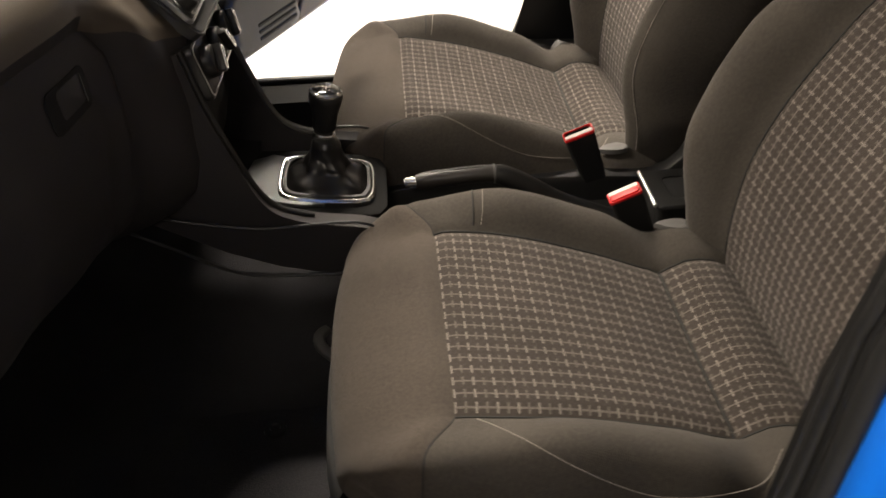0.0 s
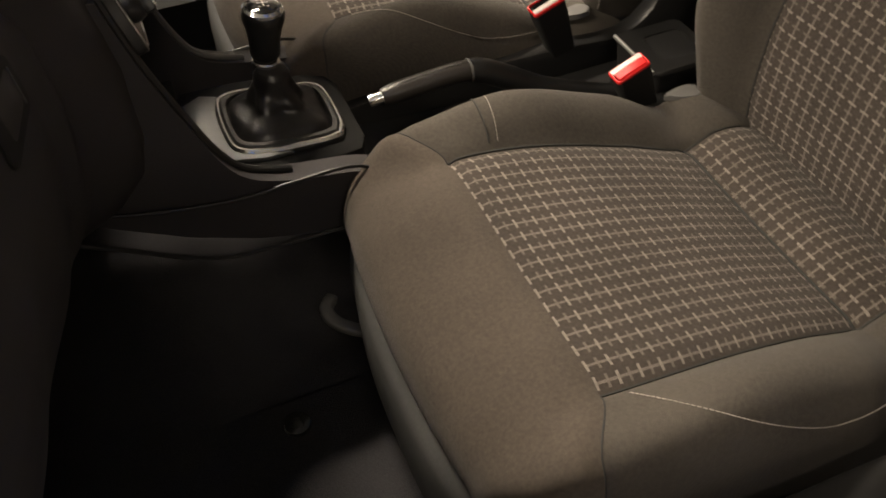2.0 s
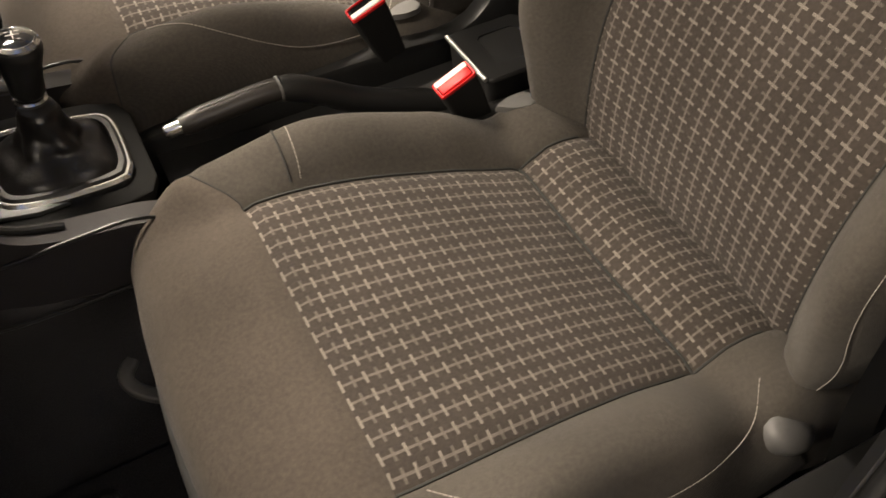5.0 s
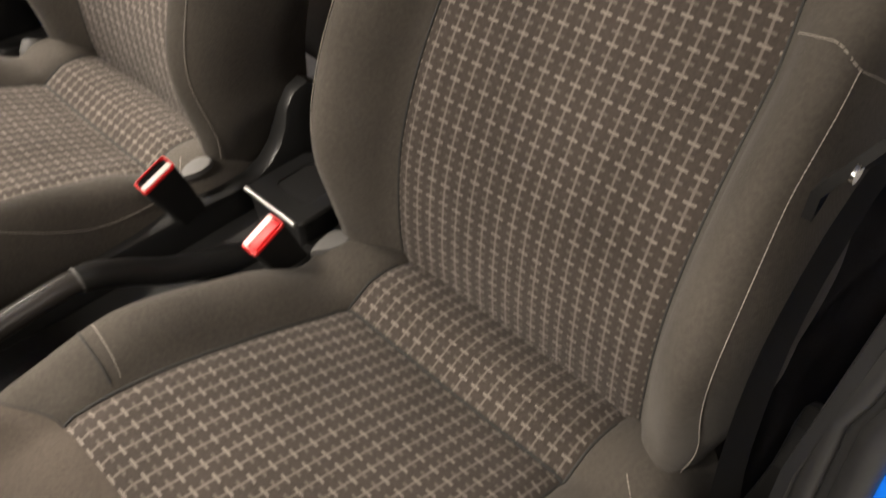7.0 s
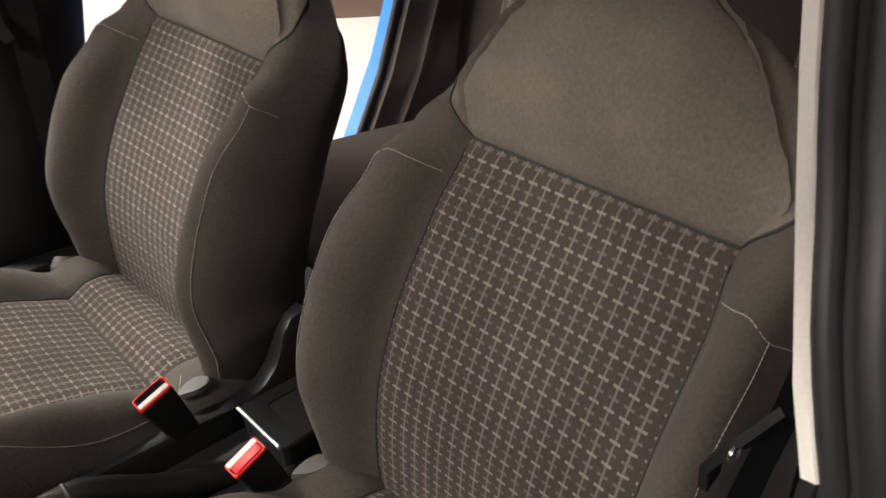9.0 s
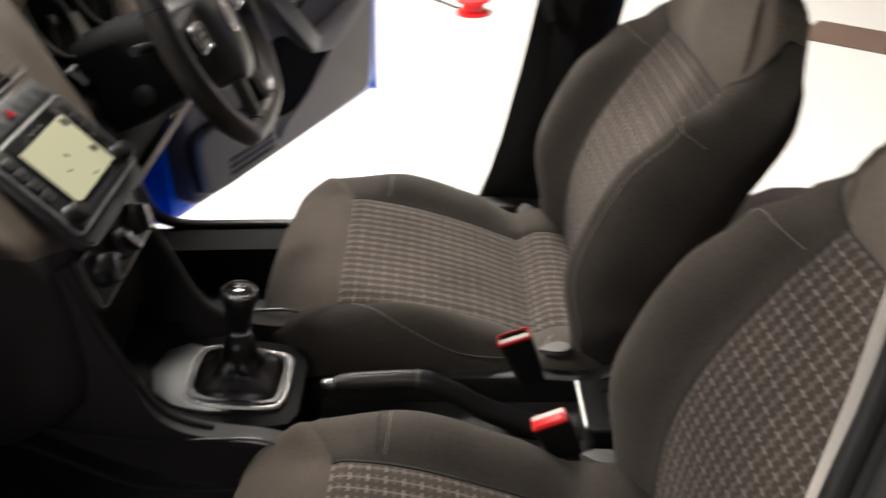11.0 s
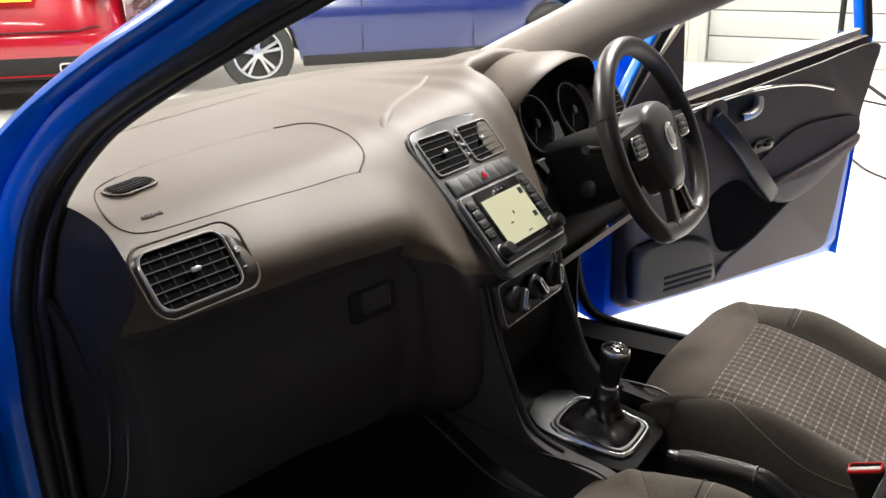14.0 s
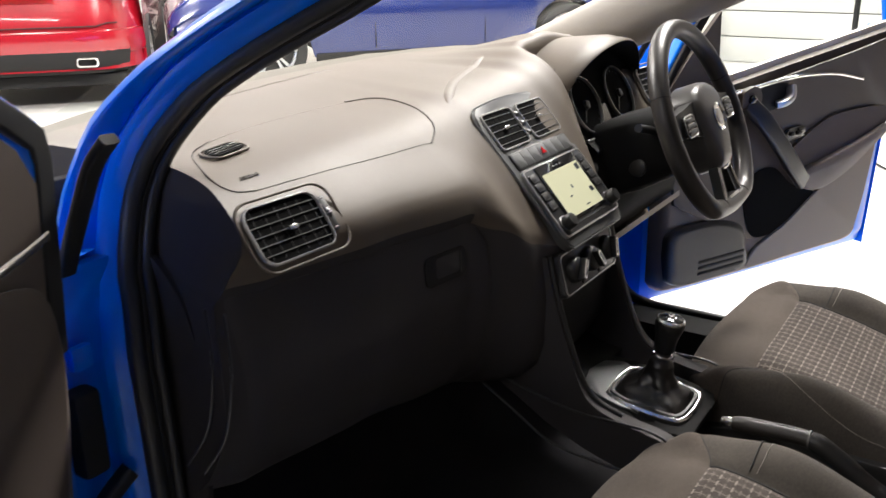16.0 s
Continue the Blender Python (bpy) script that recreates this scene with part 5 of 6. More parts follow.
# deck round the gear lever
GP = facing((-0.008, 0.003, 0.5350), (0, 1, 0), Vector((-1, 0, 0.14)))
deck = [(-0.055, -0.088), (-0.078, -0.078), (-0.088, -0.05), (-0.090, 0.03), (-0.080, 0.10), (-0.04, 0.118), (0.045, 0.118), (0.085, 0.10), (0.092, 0.03), (0.090, -0.05), (0.08, -0.078), (0.056, -0.088)]
part("deck", prism([tuple(p) for p in deck][::-1], 0.012, GP @ Matrix.Translation((0, 0, -0.013)), 0.003), DECK, cons, "black console deck")
nose = [(-0.069, 0.0), (-0.074, 0.03), (-0.068, 0.075), (-0.045, 0.105), (0.0, 0.116), (0.045, 0.108), (0.066, 0.08), (0.06, 0.06), (0.03, 0.066), (-0.03, 0.066), (-0.056, 0.057), (-0.064, 0.02)]
part("deck_nose", prism([tuple(p) for p in nose][::-1], 0.0045, GP @ Matrix.Translation((0, 0, -0.0005)), 0.002), NOSEMETAL, cons, "satin silver nose of the gear surround")
# low tray along the tunnel
part("tunnel_tray", loft([[(x, y, z) for y, z in ((-0.105, 0.36), (-0.10, 0.44), (-0.09, zt + 0.02), (-0.075, zt), (0.10, zt), (0.115, zt + 0.02), (0.125, 0.44), (0.13, 0.36))] for x, zt in ((0.09, 0.445), (0.2, 0.435), (0.4, 0.43), (0.62, 0.43), (0.9, 0.41))], closed=False, cap=False), BLACK, cons, "black tunnel tray", 40)

gear = thing("gear_lever", GP.translation, "black gear lever with leather gaiter and chrome ring", "gear lever")
gout = [tuple(p) for p in spline([(-0.055, -0.062), (-0.062, -0.04), (-0.066, 0.02), (-0.058, 0.058), (-0.03, 0.068), (0.03, 0.068), (0.058, 0.058), (0.066, 0.02), (0.062, -0.04), (0.055, -0.062), (0.03, -0.070), (-0.03, -0.070), (-0.055, -0.062)], 61)[:-1]]
gin = [(x * 0.925, y * 0.93) for x, y in gout]
part("surround", ring_plate(gout, gin, 0.007, GP, 0.003), CHROME, gear, "bright chrome surround")
part("inner_frame", ring_plate([(x * 0.995, y * 0.995) for x, y in gin], [(x * 0.80, y * 0.82) for x, y in gout], 0.009, GP, 0.003), BLACK, gear, "black inner frame")
# Satin ribs stand for reflections in the black inner frame.
for k in range(4):
    part("rib", box((0.0475 - 0.001 * k, -0.030 + 0.016 * k, 0.0095), (0.013, 0.0022, 0.003), 0.0008, 1), SATIN, gear, "rib of the inner frame, its glint put into the colour", m=GP @ Matrix.Rotation(radians(4), 4, "Z"))
KN = Vector((0.003, 0.026, 0.655))
base_c = GP @ Vector((0, 0, 0))
axk = (KN - base_c).normalized()
rings = []
for k in range(22):
    t = k / 21
    sq = 1 - min(1, t * 1.5)
    wob = 0.0045 * math.sin(t * 15) * (1 - t)
    r_ = curve_at([(0, 0.82), (0.12, 0.74), (0.35, 0.46), (0.6, 0.37), (0.85, 0.33), (1, 0.27)], t)
    ctr = base_c.lerp(KN - axk * 0.058, t ** 0.85 if t else 0)
    row = []
    for j, (x, y) in enumerate(gout):
        an = math.atan2(y, x)
        rad_sq = math.hypot(x, y)
        rad = rad_sq * sq + 0.064 * (1 - sq)
        fold = 1 + 0.10 * math.sin(an * 5 + t * 4) * math.sin(math.pi * min(1, t * 1.4)) + wob * 6
        row.append(ctr + GP.to_3x3() @ Vector((math.cos(an) * rad * r_ * fold, math.sin(an) * rad * r_ * fold, 0)))
    rings.append(row)
part("gaiter", loft(rings), BOOT, gear, "creased black leather gaiter", 70)
KM = facing(KN, (0, 1, 0), Vector((-1, 0, 0.15)))
part("collar", lathe([(0.0135, -0.064), (0.0165, -0.062), (0.0165, -0.054), (0.0145, -0.052)], 24, KM), CHROME, gear, "chrome collar")
knob = part("knob", lathe([(0.012, -0.052), (0.0165, -0.046), (0.0175, -0.03), (0.020, -0.014), (0.0235, -0.003), (0.024, 0.004), (0.0215, 0.010), (0.017, 0.012)], 28, KM), BLACK, gear, "black gear knob", 60)
part("knob_ring", lathe([(0.0225, 0.007), (0.023, 0.0105), (0.0205, 0.0135), (0.019, 0.011)], 28, KM), CHROME, knob, "chrome ring")
part("shift_map_cap", lathe([(0.0195, 0.010), (0.0185, 0.0135), (0.012, 0.016), (0, 0.017)], 28, KM), GLOSSBLACK, knob, "gloss cap with the shift pattern")
for x in (-0.007, 0.0, 0.007):
    part("shift_line", box((x, 0, 0.0168 - abs(x) * 0.12), (0.001, 0.012, 0.0008), 0), PALEPLASTIC, knob, m=KM)
part("shift_line", box((0, 0, 0.0168), (0.015, 0.001, 0.0008), 0), PALEPLASTIC, knob, m=KM)

# ---- handbrake
hb = thing("handbrake", (0.40, 0.0, 0.43), "black handbrake lever with a chrome button, lowered", "handbrake")
hp = spline([(0.122, 0.010, 0.520), (0.16, 0.009, 0.524), (0.235, 0.007, 0.527), (0.28, 0.006, 0.506), (0.335, 0.004, 0.471), (0.43, 0.002, 0.430), (0.50, 0.0, 0.41)], 40)
ktip = int(np.argmin(np.abs(hp[:, 0] - 0.238)))
part("grip", sweep(hp[:ktip + 1], circle(0.0138, 14, 0.013), (0, 0, 1), scale=np.concatenate([[0.8, 0.95], np.ones(ktip - 1)])), LEATHER, hb, "black moulded grip", 60)
part("lever_sleeve", sweep(hp[ktip:], circle(0.0150, 14, 0.016), (0, 0, 1), scale=np.concatenate([[0.9], np.linspace(1, 1.15, len(hp) - ktip - 1)])), BLACK, hb, "black lever sleeve", 60)
part("joint_ring", tube([hp[ktip] - np.array([0.0015, 0, 0]), hp[ktip] + np.array([0.0015, 0, 0])], 0.0152, 14, up=(0, 0, 1)), GREYPLASTIC, hb, "grey joint ring")
part("button", tube([(0.104, 0.0105, 0.5185), (0.108, 0.0104, 0.519), (0.124, 0.010, 0.5205)], 0.0082, 16, scale=[0.85, 1, 1]), CHROME, hb, "chrome push button")
part("grip_seam", tube(hp[2:ktip] + np.array([0, -0.002, 0.0132]), 0.0008, 5), GREYPLASTIC, hb)

# ---- cup holder at the rear of the tunnel
cup = thing("cup_holder", (0.50, 0.01, 0.43), "black plastic cup holder box between the seats", "cup holder")
CM = Matrix.Translation((0.510, -0.012, 0.489))
cout = [(x * 1.0, y) for x, y in rounded(0.10, 0.105, 0.012, 5)]
cinn = []
for x, y in cout:
    a = math.atan2(y, x)
    cinn.append((0.008 + 0.037 * math.cos(a), 0.037 * math.sin(a)))
part("top", ring_plate(cout, cinn, 0.006, CM, 0.002), BLACK, cup, "black top plate")
part("box", loft([[(0.510 + x * k, -0.012 + y * k, z) for x, y in rounded(0.098, 0.103, 0.012, 5)] for k, z in ((0.9, 0.415), (1, 0.494))], cap=False), BLACK, cup)
part("well", lathe([(0.0375, 0.004), (0.036, -0.05), (0.034, -0.06), (0, -0.061)], 32, CM @ Matrix.Translation((0.008, 0, 0))), MATBLACK, cup, "round black well")
part("front_edge", tube([(0.4605, -0.062, 0.4955), (0.4605, 0.036, 0.4955)], 0.003, 8), SATIN, cup, "bright line along the front edge")

# ================= car body =================
car = thing("hatchback_car", (0.4, 0, 0.0), "bright blue hatchback body with both front doors open", "car")


SEAL = [(0.90, 1.40), (0.55, 1.385), (0.30, 1.345), (0.05, 1.278), (-0.095, 1.220), (-0.155, 1.191), (-0.22, 1.160), (-0.286, 1.126), (-0.343, 1.090), (-0.390, 1.040), (-0.409, 1.0), (-0.412, 0.96), (-0.404, 0.92), (-0.390, 0.865), (-0.381, 0.80), (-0.376, 0.73), (-0.371, 0.635), (-0.365, 0.56), (-0.352, 0.48), (-0.325, 0.42), (-0.27, 0.398), (-0.15, 0.395), (0.28, 0.395), (0.338, 0.415), (0.366, 0.48), (0.395, 0.60), (0.412, 0.73), (0.427, 0.86), (0.450, 0.97), (0.474, 1.04), (0.487, 1.09), (0.502, 1.19), (0.52, 1.33), (0.53, 1.375)]
APATH = spline(SEAL, 170)
ATAN = np.gradient(APATH, axis=0)
ATAN /= np.linalg.norm(ATAN, axis=1)[:, None]
AOUT = np.stack([ATAN[:, 1], -ATAN[:, 0]], 1)
if AOUT[int(0.25 * len(AOUT)), 0] > 0:
    AOUT = -AOUT
for sg in (-1, 1):
    def Y(v):
        return sg * v
    # door opening seal
    def bead(inset, v):
        back = 0.045 if sg > 0 else 0.0
        return [(x + nx * inset + back * min(1, max(0, (z - 0.45) / 0.45)) * (x > 0.32 and k > 100), Y(side_y(z, x) + v), z + nz * inset) for k, ((x, z), (nx, nz)) in enumerate(zip(APATH, AOUT))]
    part("door_seal", tube(bead(0.004, 0.007), 0.0122, 12, up=(0, 1, 0)), RUBBER, car, "black rubber door seal", 60)
    part("seal_lip", tube(bead(-0.008, -0.012), 0.0075, 10, up=(0, 1, 0)), RUBBER, car, "second bead of the rubber seal", 60)
    part("seal_groove", tube(bead(-0.002, -0.004), 0.0062, 8, up=(0, 1, 0)), MATBLACK, car, "", 60)
    # A-pillar: outer band along the seal, up to the roof
    kend = int(np.argmin(np.abs(APATH[:, 0] + 0.352) + np.abs(APATH[:, 1] - 0.48)))
    rows = []
    for (x, z), (nx, nz) in zip(APATH[4:kend], AOUT[4:kend]):
        dn = curve_at([(0.60, 0.115), (0.75, 0.11), (0.93, 0.078), (1.03, 0.056), (1.12, 0.042), (1.4, 0.04)], z)
        rows.append([(x + nx * o, Y(v - 0.680 + side_y(z, x)), z + nz * o) for o, v in ((0.004, 0.694), (0.018, 0.714), (0.026, 0.716), (0.031, 0.711), (dn * 0.66, 0.744), (dn * 0.72, 0.747), (dn * 0.92, 0.740), (dn + 0.006, 0.722), (dn + 0.012, 0.70), (dn + 0.006, 0.68), (0.03, 0.655), (0.004, 0.668))])
    part("a_pillar", loft(rows), BLUE, car, "bright blue front pillar", 50)
    # inner pillar trim
    ip = spline([(-0.66, 0.655, 0.93), (-0.43, 0.610, 1.035), (-0.2, 0.580, 1.140), (0.04, 0.555, 1.245), (0.35, 0.54, 1.35)], 24)
    if sg > 0:
        part("pillar_trim", sweep([(x, Y(v), z) for x, v, z in ip], circle(0.066, 18, 0.04), (0, 1, 0)), TRIM, car, "pale grey inner pillar trim", 60)
    # B-pillar
    bp = [(0.30, 0.355), (0.46, 0.365), (0.60, 0.395), (0.73, 0.412), (0.86, 0.428), (0.93, 0.442), (0.97, 0.452), (1.04, 0.476), (1.10, 0.490), (1.19, 0.505), (1.42, 0.535)]
    if sg > 0:
        bp = [(z, x + 0.055 * min(1, max(0, (z - 0.5) / 0.5))) for z, x in bp]
    part("b_pillar", loft([[(xf + a, Y(side_y(z, xf) + v), z) for a, v in ((0.004, 0.016), (0.006, 0.05), (0.02, 0.07), (0.13, 0.07), (0.15, 0.02), (0.14, -0.015), (0.02, -0.015))] for z, xf in bp]), BLUE, car, "bright blue centre pillar", 40)
    # Passenger upper trim is paled: the light on it is in the colour.
    for zs, mt, lb in ((bp[:6], BLACK, "black lower pillar trim"), (bp[5:], BLACK if sg > 0 else PALETRIM, "pillar trim between the doors, paled for light on it" if sg < 0 else "black pillar trim")):
        part("b_pillar_trim", loft([[(xf + a, Y(side_y(z, xf) + v), z) for a, v in ((-0.006, -0.010), (-0.016, -0.018), (-0.017, -0.025), (0.11, -0.036), (0.15, -0.012))] for z, xf in zs]), mt, car, lb, 40)
    # sill with black tread
    part("sill", loft([[(x, Y(v), z) for v, z in ((0.60, 0.27), (0.63, 0.375), (0.68, 0.39), (0.70, 0.372), (0.74, 0.36), (0.775, 0.30), (0.77, 0.20), (0.60, 0.19))] for x in (-0.42, 0.0, 0.5, 1.1, 1.45)]), BLUE, car, "bright blue sill", 40)
    part("sill_tread", loft([[(x, Y(v), z) for v, z in ((0.585, 0.30), (0.61, 0.382), (0.655, 0.398), (0.678, 0.396), (0.682, 0.386), (0.60, 0.29))] for x in np.linspace(-0.36, 1.3, 8)]), DECK, car, "black plastic sill tread", 40)
    # front hinge jamb and wing
    part("hinge_jamb", box((-0.425, Y(0.735), 0.62), (0.02, 0.13, 0.60), 0.008), BLUE, car, "blue hinge jamb")
    wing = [[(x, Y(v), z) for v, z in ((0.70, zt), (0.78, zt - 0.012), (0.825, zt - 0.06), (0.838, zt - 0.18), (0.835, 0.40), (0.80, 0.25))] for x, zt in ((-0.42, 0.93), (-0.60, 0.90), (-0.9, 0.86), (-1.3, 0.80), (-1.7, 0.72), (-1.95, 0.62))]
    part("wing", loft(wing, closed=False, cap=False), BLUE, car, "bright blue front wing", 60)
    part("wing_gap_cover", sweep(spline([(-0.290, Y(0.757), 1.078), (-0.318, Y(0.760), 1.048), (-0.352, Y(0.764), 0.985), (-0.380, Y(0.766), 0.93)], 16), rounded(0.012, 0.020, 0.004), (0, 1, 0)), MATBLACK, car, "black foam strip on the wing joint", 60)
    part("check_tab", box((-0.402, Y(0.752), 0.822), (0.012, 0.026, 0.028), 0.004), BLUE, car, "small blue bracket")
    part("jamb_latch", sweep([(-0.392, Y(0.765), 0.635), (-0.388, Y(0.742), 0.655), (-0.386, Y(0.722), 0.668)], rounded(0.02, 0.02, 0.005), (0, 0, 1)), BLACK, car, "black cable grommet in the jamb")
    for hz in (0.56, 0.44):
        part("door_hinge", box((-0.412, Y(0.775), hz), (0.03, 0.035, 0.04), 0.006), BLUE, car, "blue painted door hinge")
    part("door_check_strap", box((-0.398, Y(0.762), 0.735), (0.03, 0.034, 0.105), 0.008), MATBLACK, car, "black door check strap")
    # rear side: sill to roof behind the rear door opening
    part("rear_quarter", loft([[(x + 0.5 * (z - 0.5), Y(v), z) for x in (1.26, 1.38, 1.58, 1.85)] for v, z in ((0.78, 0.30), (0.80, 0.60), (0.78, 0.90))], closed=False, cap=False), BLUE, car, "bright blue rear quarter", 60)
    cp = [(1.095, 0.40), (1.20, 0.58), (1.27, 0.75), (1.33, 0.95), (1.40, 1.2), (1.46, 1.42)]
    part("c_pillar_trim", loft([[(a + x, Y(v), z) for x, v in ((0, 0.66), (0.004, 0.645), (0.045, 0.632), (0.056, 0.612), (0.068, 0.610), (0.08, 0.622), (0.14, 0.60), (0.16, 0.585), (0.35, 0.58), (0.5, 0.58))] for a, z in cp], closed=False, cap=False), DOORTRIM, car, "brown rear pillar trim with folds", 50)
    part("rear_door_seal", tube([(a - 0.008, Y(0.668), z) for a, z in cp], 0.010, 8), RUBBER, car, "black rubber rear door seal", 60)
    part("rear_jamb", loft([[(a + x, Y(v), z) for x, v in ((-0.006, 0.67), (0.02, 0.70), (0.035, 0.735), (0.06, 0.79))] for a, z in cp[:4]], closed=False, cap=False), BLUE, car, "bright blue rear door jamb", 50)
    part("roof_rail", tube(spline([(0.12, Y(0.575), 1.335), (0.35, Y(0.56), 1.405), (0.8, Y(0.555), 1.435), (1.4, Y(0.55), 1.425), (1.95, Y(0.54), 1.34)], 24), 0.036, 10), BLUE, car, "bright blue roof rail")

part("roof", loft([[(x, y, z - 0.10 * abs(y) ** 2.6) for y in np.linspace(-0.58, 0.58, 17)] for x, z in ((0.22, 1.405), (0.35, 1.44), (0.8, 1.475), (1.4, 1.465), (1.98, 1.39))], closed=False, cap=False), BLUE, car, "bright blue roof", 60)
part("headliner", loft([[(x, y, z - 0.035 - 0.10 * abs(y) ** 2.6) for y in np.linspace(-0.565, 0.565, 17)] for x, z in ((0.22, 1.405), (0.35, 1.44), (0.8, 1.475), (1.4, 1.465), (1.98, 1.39))], closed=False, cap=False), HEADLINER, car, "grey cloth headliner", 60)
part("bonnet", loft([[(x, y, z - 0.05 * (abs(y) / 0.72) ** 3) for y in np.linspace(-0.72, 0.72, 15)] for x, z in ((-0.80, 0.94), (-1.0, 0.90), (-1.3, 0.83), (-1.7, 0.74), (-1.95, 0.64), (-2.02, 0.45))], closed=False, cap=False), BLUE, car, "bright blue bonnet", 60)
part("scuttle", loft([[(x, y, z) for y in np.linspace(-0.70, 0.70, 9)] for x, z in ((-0.73, 0.99), (-0.76, 0.955), (-0.82, 0.94))], closed=False, cap=False), MATBLACK, car, "black scuttle panel", 60)
part("bulkhead", box((-0.56, 0, 0.62), (0.02, 1.36, 0.72), 0.004), CARPET, car, "black carpeted bulkhead")
part("tailgate", box((2.0, 0, 0.72), (0.04, 1.3, 0.85), 0.01), BLUE, car, "bright blue tailgate")
part("underbody", box((0.1, 0, 0.235), (3.7, 1.30, 0.05), 0.01), MATBLACK, car)
# windscreen
ws = [[(x, y * k, z + 0.03 * (abs(y) / 0.7) ** 2 * -1) for y in np.linspace(-0.68, 0.68, 13)] for x, z, k in ((-0.77, 0.985, 0.96), (-0.5, 1.115, 0.92), (-0.2, 1.25, 0.86), (0.22, 1.41, 0.80))]
wsg = part("windscreen", loft(ws, closed=False, cap=False), GLASS, car, "clear windscreen", 60)
wsg.visible_shadow = False
rw = part("rear_window", loft([[(x, y, z) for y in (-0.55, 0.55)] for x, z in ((1.98, 1.38), (2.0, 1.14))], closed=False, cap=False), GLASS, car, "rear window", 60)
rw.visible_shadow = False

# floor carpet and mats
carpet = solid("car_carpet", loft([[(x, y, z + (0.13 if abs(y) < 0.1 else 0)) for y in (-0.66, -0.58, -0.20, -0.16, -0.11, 0.11, 0.16, 0.20, 0.58, 0.66)] for x, z in ((-0.56, 0.58), (-0.46, 0.40), (-0.36, 0.305), (-0.2, 0.288), (0.3, 0.285), (1.0, 0.285), (1.25, 0.30))], closed=False, cap=False), CARPET, "black car carpet over floor and tunnel", "carpet", "structure")
mat_thing = thing("floor_mat", (-0.12, -0.40, 0.29), "black carpet floor mat with a round fastener", "floor mat")
part("mat", prism(rounded(0.46, 0.40, 0.05), 0.009, Matrix.Translation((-0.10, -0.41, 0.2865)), 0.003), CARPET, mat_thing)
part("fastener", lathe([(0.016, 0), (0.015, 0.005), (0.008, 0.006), (0.006, 0.003), (0, 0.003)], 20, Matrix.Translation((-0.095, -0.248, 0.2955))), BLACK, mat_thing, "round black fastener")

# ================= front belts =================
for sg in (-1, 1):
    b = thing("seat_belt", (0.44, sg * 0.63, 0.35), "black seat belt webbing hanging down the pillar", "seat belt", "front seat belts")
    web = spline([(0.515, sg * 0.640, 1.20), (0.49, sg * 0.638, 0.95), (0.475, sg * 0.620, 0.83), (0.468, sg * 0.606, 0.70), (0.472, sg * 0.602, 0.55), (0.50, sg * 0.60, 0.42)], 24)
    part("webbing", loft([[(x, y - sg * 0.003, z), (x + 0.044, y + sg * 0.003, z)] for x, y, z in web], closed=False, cap=False), BELT, b, "", 60)
    tg_ = part("tongue", sweep([(0.470, sg * 0.608, 0.845), (0.462, sg * 0.612, 0.868), (0.466, sg * 0.628, 0.892), (0.480, sg * 0.642, 0.912)], [(-0.008, -0.003), (0.008, -0.003), (0.008, 0.003), (-0.008, 0.003)], (0, sg, 0.2)), MATBLACK, b, "black belt tongue with a metal eye")
    part("eye", lathe([(0.0028, 0), (0.0055, 0), (0.0055, 0.002), (0.0028, 0.002)], 16, facing((0.457, sg * 0.626, 0.888), (1, 0, 0), (0, 0, 1))), CHROME, tg_, "metal eye")
tag = thing("airbag_tag", (0.70, -0.574, 0.79), "small dark fabric tag on the seat side with lettering", "label tag")
TMX = facing((0.700, -0.5745, 0.812), (1, 0, -0.40), (0.40, 0, 1))
part("tag", prism(rounded(0.028, 0.05, 0.002), 0.002, TMX, 0.0005), MATBLACK, tag)
lettering("AIRBAG", 0.010, TMX @ Matrix.Translation((0, 0, 0.0024)) @ Matrix.Rotation(radians(90), 4, "Z"), GREYPLASTIC, tag, "tag_lettering", "grey lettering")

# ================= rear bench =================
bench = thing("rear_bench", (1.0, 0, 0.30), "brown-grey cloth rear bench seat", "rear seat")
for yc in (-0.32, 0.32):
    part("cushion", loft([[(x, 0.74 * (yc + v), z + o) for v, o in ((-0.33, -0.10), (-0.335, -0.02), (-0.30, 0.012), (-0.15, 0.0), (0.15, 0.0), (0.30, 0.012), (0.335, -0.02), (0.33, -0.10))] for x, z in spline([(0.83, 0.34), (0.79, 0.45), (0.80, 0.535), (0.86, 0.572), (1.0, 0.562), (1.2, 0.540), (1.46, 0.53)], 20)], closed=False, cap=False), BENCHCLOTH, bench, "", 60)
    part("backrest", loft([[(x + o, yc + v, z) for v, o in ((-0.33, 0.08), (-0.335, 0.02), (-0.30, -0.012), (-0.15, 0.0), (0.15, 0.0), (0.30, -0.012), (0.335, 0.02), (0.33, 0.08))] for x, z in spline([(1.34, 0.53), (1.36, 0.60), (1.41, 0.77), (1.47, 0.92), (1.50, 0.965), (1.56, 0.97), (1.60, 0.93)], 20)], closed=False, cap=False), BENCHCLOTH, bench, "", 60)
    part("insert", loft([[(x, yc + v, z) for v in np.linspace(-0.17, 0.17, 5)] for x, z in spline([(1.352, 0.60), (1.372, 0.69), (1.396, 0.77)], 10)], closed=False, cap=False, uv=lambda a, b: (0.085 * b, 0.035 * a)), CHECK, bench, "checked woven cloth insert", 60)
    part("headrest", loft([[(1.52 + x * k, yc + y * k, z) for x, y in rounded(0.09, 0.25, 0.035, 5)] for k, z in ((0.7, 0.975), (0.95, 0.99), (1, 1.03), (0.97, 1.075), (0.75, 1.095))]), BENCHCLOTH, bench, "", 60)


